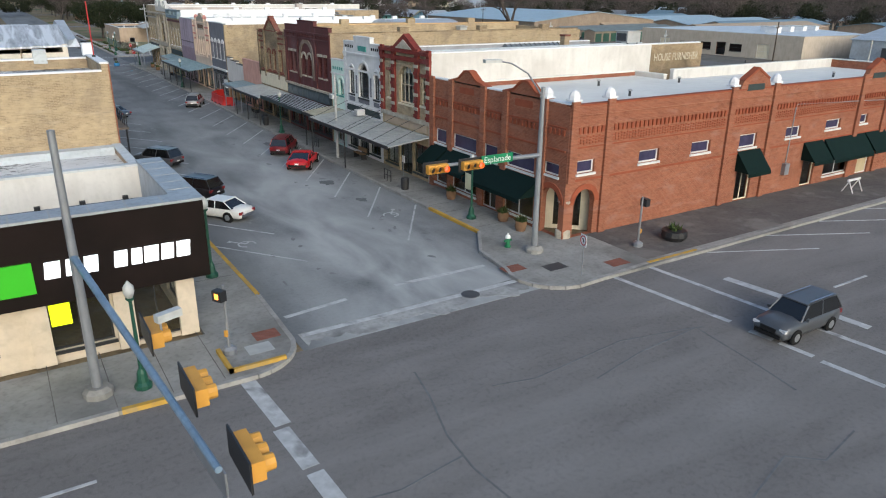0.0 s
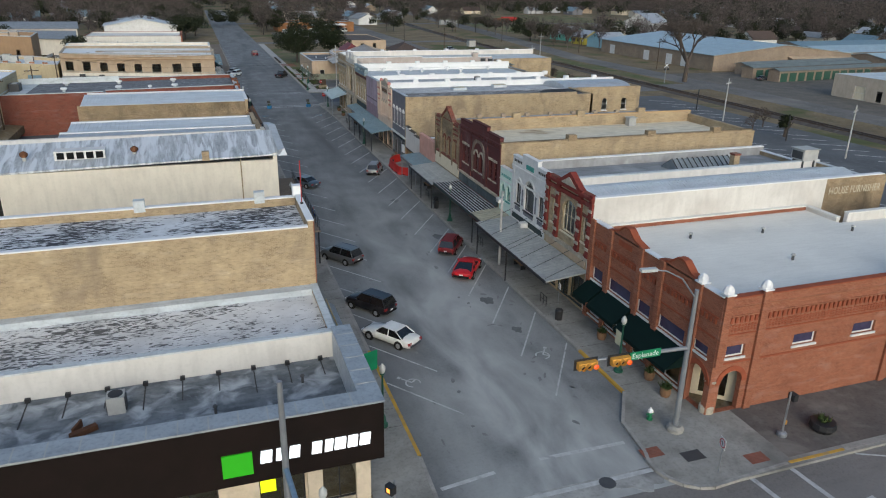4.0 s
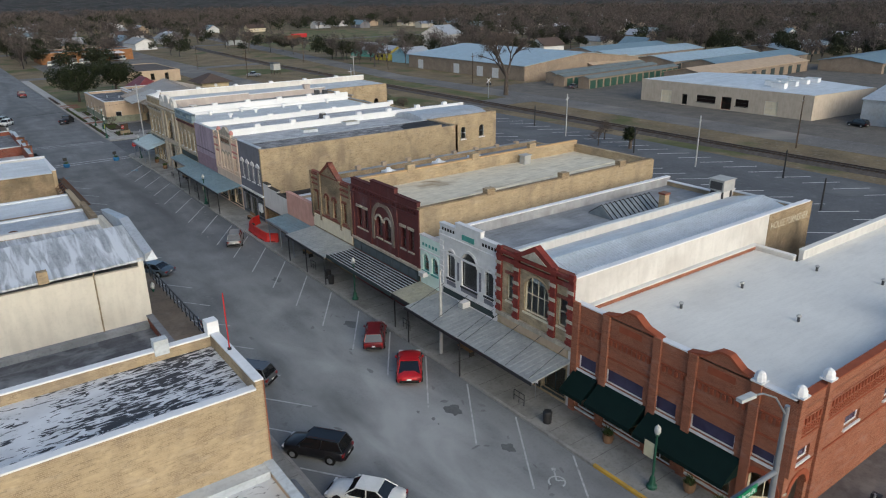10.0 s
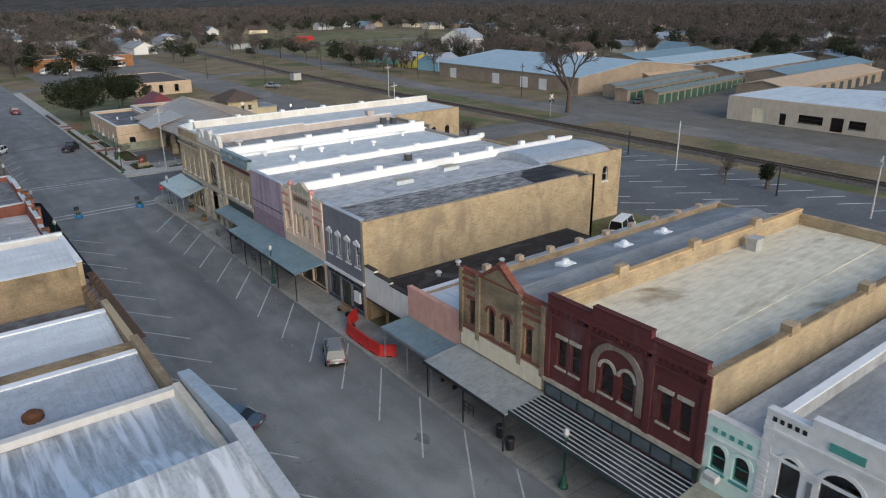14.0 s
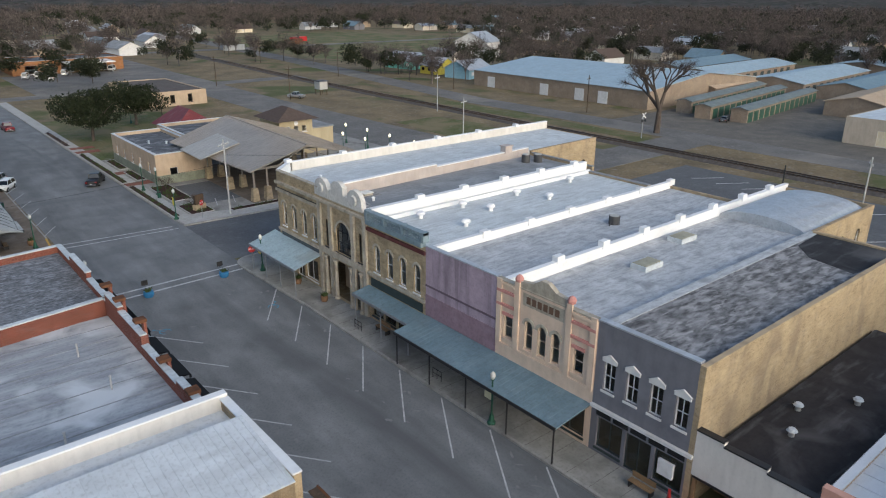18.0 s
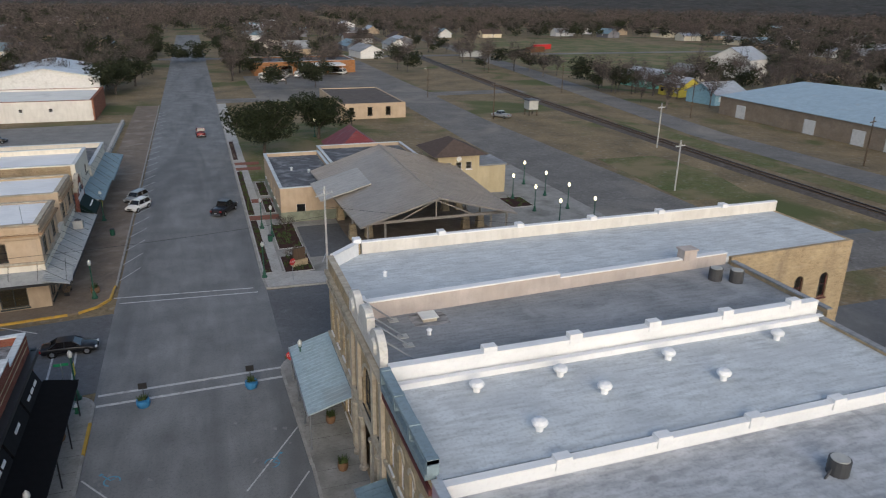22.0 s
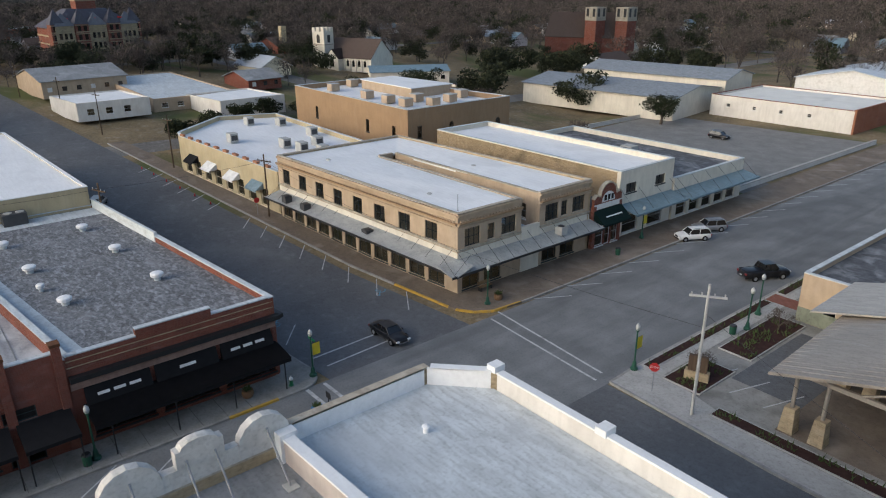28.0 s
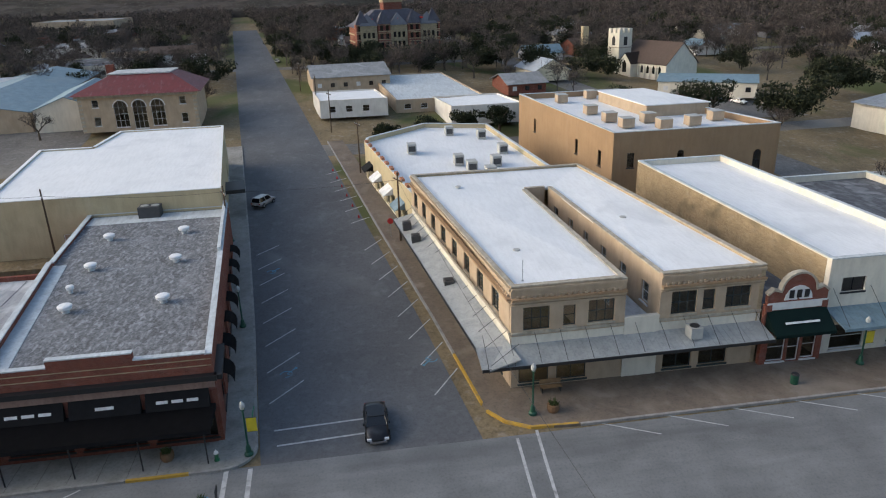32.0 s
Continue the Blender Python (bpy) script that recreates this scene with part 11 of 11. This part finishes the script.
def bare_tree(x, y, seed, height, label, group="", n=2600, scale=1.0):
    """A winter tree grown by forking limbs."""
    t = thing("bare_tree", label, "tree", group, at=(x, y, 0))
    rng = random.Random(seed)
    g, tips = Geo(), []

    def grow(p, d, length, r, depth):
        q = p + d * length
        g.rod(tuple(p), tuple(q), r, r * 0.68, 7 if depth > 3 else 4)
        if depth == 0:
            tips.append((q, d))
            return
        for k in range(3 if depth > 1 else 2):
            nd = (d + Vector((rng.gauss(0, 0.48), rng.gauss(0, 0.48), rng.gauss(0.12, 0.25)))).normalized()
            grow(q, nd, length * rng.uniform(0.66, 0.84), r * 0.62, depth - 1)

    grow(Vector((0, 0, -0.1)), Vector((0.03, 0, 1)), height * 0.24, height * 0.034, 5)
    part("trunk", g, bark_grey, t)
    r = np.random.RandomState(seed)
    v, f = [], []
    for q, d in tips:
        for k in range(max(2, n // len(tips))):
            a = np.array(q) + r.normal(size=3) * 0.12
            e = np.array(d) * 0.7 + r.normal(size=3) * 0.6
            b = a + e / np.linalg.norm(e) * height * r.uniform(0.05, 0.1)
            s = np.cross(b - a, r.normal(size=3))
            s = s / np.linalg.norm(s) * 0.02
            i = len(v)
            v.extend([a - s, a + s, b])
            f.append((i, i + 1, i + 2))
    tagged(soup("twig_haze", v, f, bark_grey, t), kind="stuff")


bare_tree(97.5, 169.5, 11, 21.0, "large leafless tree with a spreading crown by the railway")
for k, (x, y, h) in enumerate(((66, 108, 4.0), (71, 111, 4.2), (46, 157, 7.0), (51, 158, 7.5), (54, 153.5, 6.0), (0.6, 176.5, 2.6), (1.0, 188, 2.6), (2.0, 198, 2.4), (24, 256, 5), (-60, 232, 6), (20, 340, 6), (134, 296, 7), (128, 280, 6), (127, 322, 7), (-104, 226, 8), (-96, 240, 8), (-140, 98, 8), (-205, 124, 8), (-180, 127, 8), (-225, 121, 9), (-212, 208, 9))):
    bare_tree(x, y, 30 + k, h, "small leafless tree in the bed" if h < 5 else "leafless tree beside the street", "small bare trees", 500 if h < 5 else 900)


def keep_clear(x, y):
    if -30 < x < 112 and y < 350:
        return True
    if -24 < x < 2 and y < 640 or 46 < x < 64 and y < 420:
        return True
    if x > 60 and abs(x - (84 + max(0, y - 300) * 0.06)) < 12:
        return True
    if 104 < x < 245 and 50 < y < 262:
        return True
    if 126 < x < 305 and 330 < y < 560 and not (x > 260 and y < 420):
        return True
    if -112 < x < -20 and 30 < y < 322 or -145 < x < -100 and 30 < y < 225:
        return True
    if -215 < x < -100 and 60 < y < 215:
        return True
    if -345 < x < -280 and 165 < y < 230:
        return True
    if x < -20 and abs(y - (161 + 0.11 * (x + 20))) < 11:
        return True
    if -215 < x < -118 and 226 < y < 285 or -205 < x < -145 and 345 < y < 395 or -170 < x < -70 and 255 < y < 345:
        return True
    return any(abs(x - a) < 7 and abs(y - c) < 7 for a, c in HOUSES)


def scatter(name, label, spots, templates, material, rng, smin, smax):
    vs, fs, n = [], [], 0
    for x, y in spots:
        v, f = templates[rng.randint(len(templates))]
        a, s = rng.uniform(0, 6.28), rng.uniform(smin, smax)
        c, q = np.cos(a) * s, np.sin(a) * s
        w = np.stack([v[:, 0] * c - v[:, 1] * q + x, v[:, 0] * q + v[:, 1] * c + y, v[:, 2] * s * rng.uniform(0.85, 1.15)], 1)
        k = view_scale(x, y)
        w = np.array(VIEW_POINT) + (w - np.array(VIEW_POINT)) * k
        vs.append(w), fs.append(f + n)
        n += len(v)
    ob = soup(name, np.concatenate(vs), np.concatenate(fs), material)
    return tagged(ob, label, "trees", kind="stuff")


# scale what stands west of the main street about a camera position, to fit its view
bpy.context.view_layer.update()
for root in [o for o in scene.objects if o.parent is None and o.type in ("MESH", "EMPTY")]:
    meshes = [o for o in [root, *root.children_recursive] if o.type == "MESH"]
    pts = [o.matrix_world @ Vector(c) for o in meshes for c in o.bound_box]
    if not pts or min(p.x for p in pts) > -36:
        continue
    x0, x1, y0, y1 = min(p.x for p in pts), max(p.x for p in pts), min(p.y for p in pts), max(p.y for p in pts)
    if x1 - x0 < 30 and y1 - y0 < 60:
        k = view_scale((x0 + x1) / 2, (y0 + y1) / 2)
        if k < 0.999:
            root.matrix_basis = Matrix.Translation(VIEW_POINT) @ Matrix.Scale(k, 4) @ Matrix.Translation(-VIEW_POINT) @ root.matrix_basis
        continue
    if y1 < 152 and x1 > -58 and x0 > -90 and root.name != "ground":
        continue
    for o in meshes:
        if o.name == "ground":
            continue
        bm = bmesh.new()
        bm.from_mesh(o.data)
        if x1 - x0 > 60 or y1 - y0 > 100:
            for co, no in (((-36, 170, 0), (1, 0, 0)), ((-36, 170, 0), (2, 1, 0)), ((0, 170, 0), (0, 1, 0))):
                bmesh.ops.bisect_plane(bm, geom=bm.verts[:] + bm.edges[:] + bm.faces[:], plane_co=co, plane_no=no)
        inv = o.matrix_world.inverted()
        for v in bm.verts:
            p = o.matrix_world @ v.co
            v.co = inv @ scale_to_view(p, view_scale(p.x, p.y))
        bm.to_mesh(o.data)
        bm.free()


nr = np.random.RandomState(7)
near, mid, far, green_near, green_far = [], [], [], [], []
for i in range(34000):
    x, y = nr.uniform(-1000, 1050), nr.uniform(-300, 1150)
    d = math.hypot(x + 5, y - 100)
    if d > 1050 or keep_clear(x, y) or (y < 0.1 * abs(x) - 60 and x > 0) or y < -0.3 * abs(x) - 20 or y < 40 and -130 < x:
        continue
    wood = noise.noise(Vector((x * 0.008, y * 0.008, 3.0)))
    evergreen = nr.uniform() < 0.24 + 0.4 * max(0, noise.noise(Vector((x * 0.012, y * 0.012, 9.0))))
    if d < 420:
        if nr.uniform() < 0.85 + 0.5 * wood:
            (green_near if evergreen else near).append((x, y))
    elif d < 700:
        if nr.uniform() < 0.7 + 0.5 * wood:
            (green_far if evergreen else mid).append((x, y))
    elif nr.uniform() < 0.6:
        (green_far if evergreen else far).append((x, y))
for cx, cy, n in ((-138, 312, 7), (-126, 308, 7), (-88, 257, 4), (-236, 260, 9), (-192, 240, 5), (-288, 152, 6), (-275, 165, 6), (-276, 178, 6), (-214, 232, 6), (-230, 216, 6), (-134, 284, 6), (-112, 252, 4), (-24, 450, 8), (-62, 480, 8), (-8, 425, 7), (-30, 330, 5), (-128, 420, 8), (-150, 405, 6), (418, 360, 8), (347, 268, 6), (20, 330, 3), (-40, 365, 6), (-110, 335, 6)):
    green_near += [(cx + nr.normal() * 5, cy + nr.normal() * 5) for k in range(n)]
T1 = [twig_template(60 + k, 640, 8.0 + k * 0.5, 4.2, 7, 0.075) for k in range(6)]
T2 = [twig_template(80 + k, 190, 9.0 + k * 0.4, 4.8, 6, 0.22) for k in range(5)]
T3 = [twig_template(90 + k, 75, 9.5, 6.0, 5, 0.5) for k in range(4)]
L1 = [leaf_template(70 + k, 800, 7.0, 4.4, 0.6) for k in range(4)]
L2 = [leaf_template(75 + k, 150, 8.5, 5.5, 1.4) for k in range(4)]
scatter("bare_woods_near", "leafless grey-brown winter trees among the houses", near, T1, twig_grey, nr, 0.6, 1.3)
scatter("bare_woods", "leafless grey-brown winter woods", mid, T2, twig_grey, nr, 0.7, 1.3)
scatter("bare_woods_far", "distant leafless winter woods", far, T3, twig_grey, nr, 0.8, 1.4)
scatter("evergreen_woods_near", "dark live oaks among the bare trees", green_near, L1, leaf_far, nr, 0.7, 1.45)
scatter("evergreen_woods_far", "distant dark evergreen trees", green_far, L2, leaf_far, nr, 0.7, 1.2)
# treetops farther off, as one uneven canopy out to the horizon, raised outward to hide the sky from the camera
ang, rad = 460, 70
vs, fs = [], []
for j in range(rad):
    d = 950 * (4.8 ** (j / (rad - 1)))
    for i in range(ang):
        a = radians(-25 + 262 * (i + 0.5 * (j % 2)) / ang)
        x, y = -5 + d * math.cos(a), 100 + d * math.sin(a)
        vs.append((x, y, -1.0 if j == 0 else 5.0 + 0.02 * max(0.0, d - 1100) + 5.5 * nr.uniform() + 4.0 * noise.noise(Vector((x * 0.01, y * 0.01, 1.0)))))
vs = [tuple(scale_to_view(Vector(p), view_scale(p[0], p[1]))) for p in vs]
for j in range(rad - 1):
    for i in range(ang - 1):
        k = j * ang + i
        fs += [(k, k + 1, k + ang), (k + 1, k + ang + 1, k + ang)]
tagged(soup("bare_woods_horizon", vs, fs, mat("treetops_far", (0.055, 0.046, 0.041), (0.030, 0.031, 0.024), 0.02, 0.95, 0.0, stain=(0.085, 0.073, 0.066), sscale=0.05, srange=(0.5, 0.7))), "distant winter treetops reaching the horizon", "trees", kind="stuff")
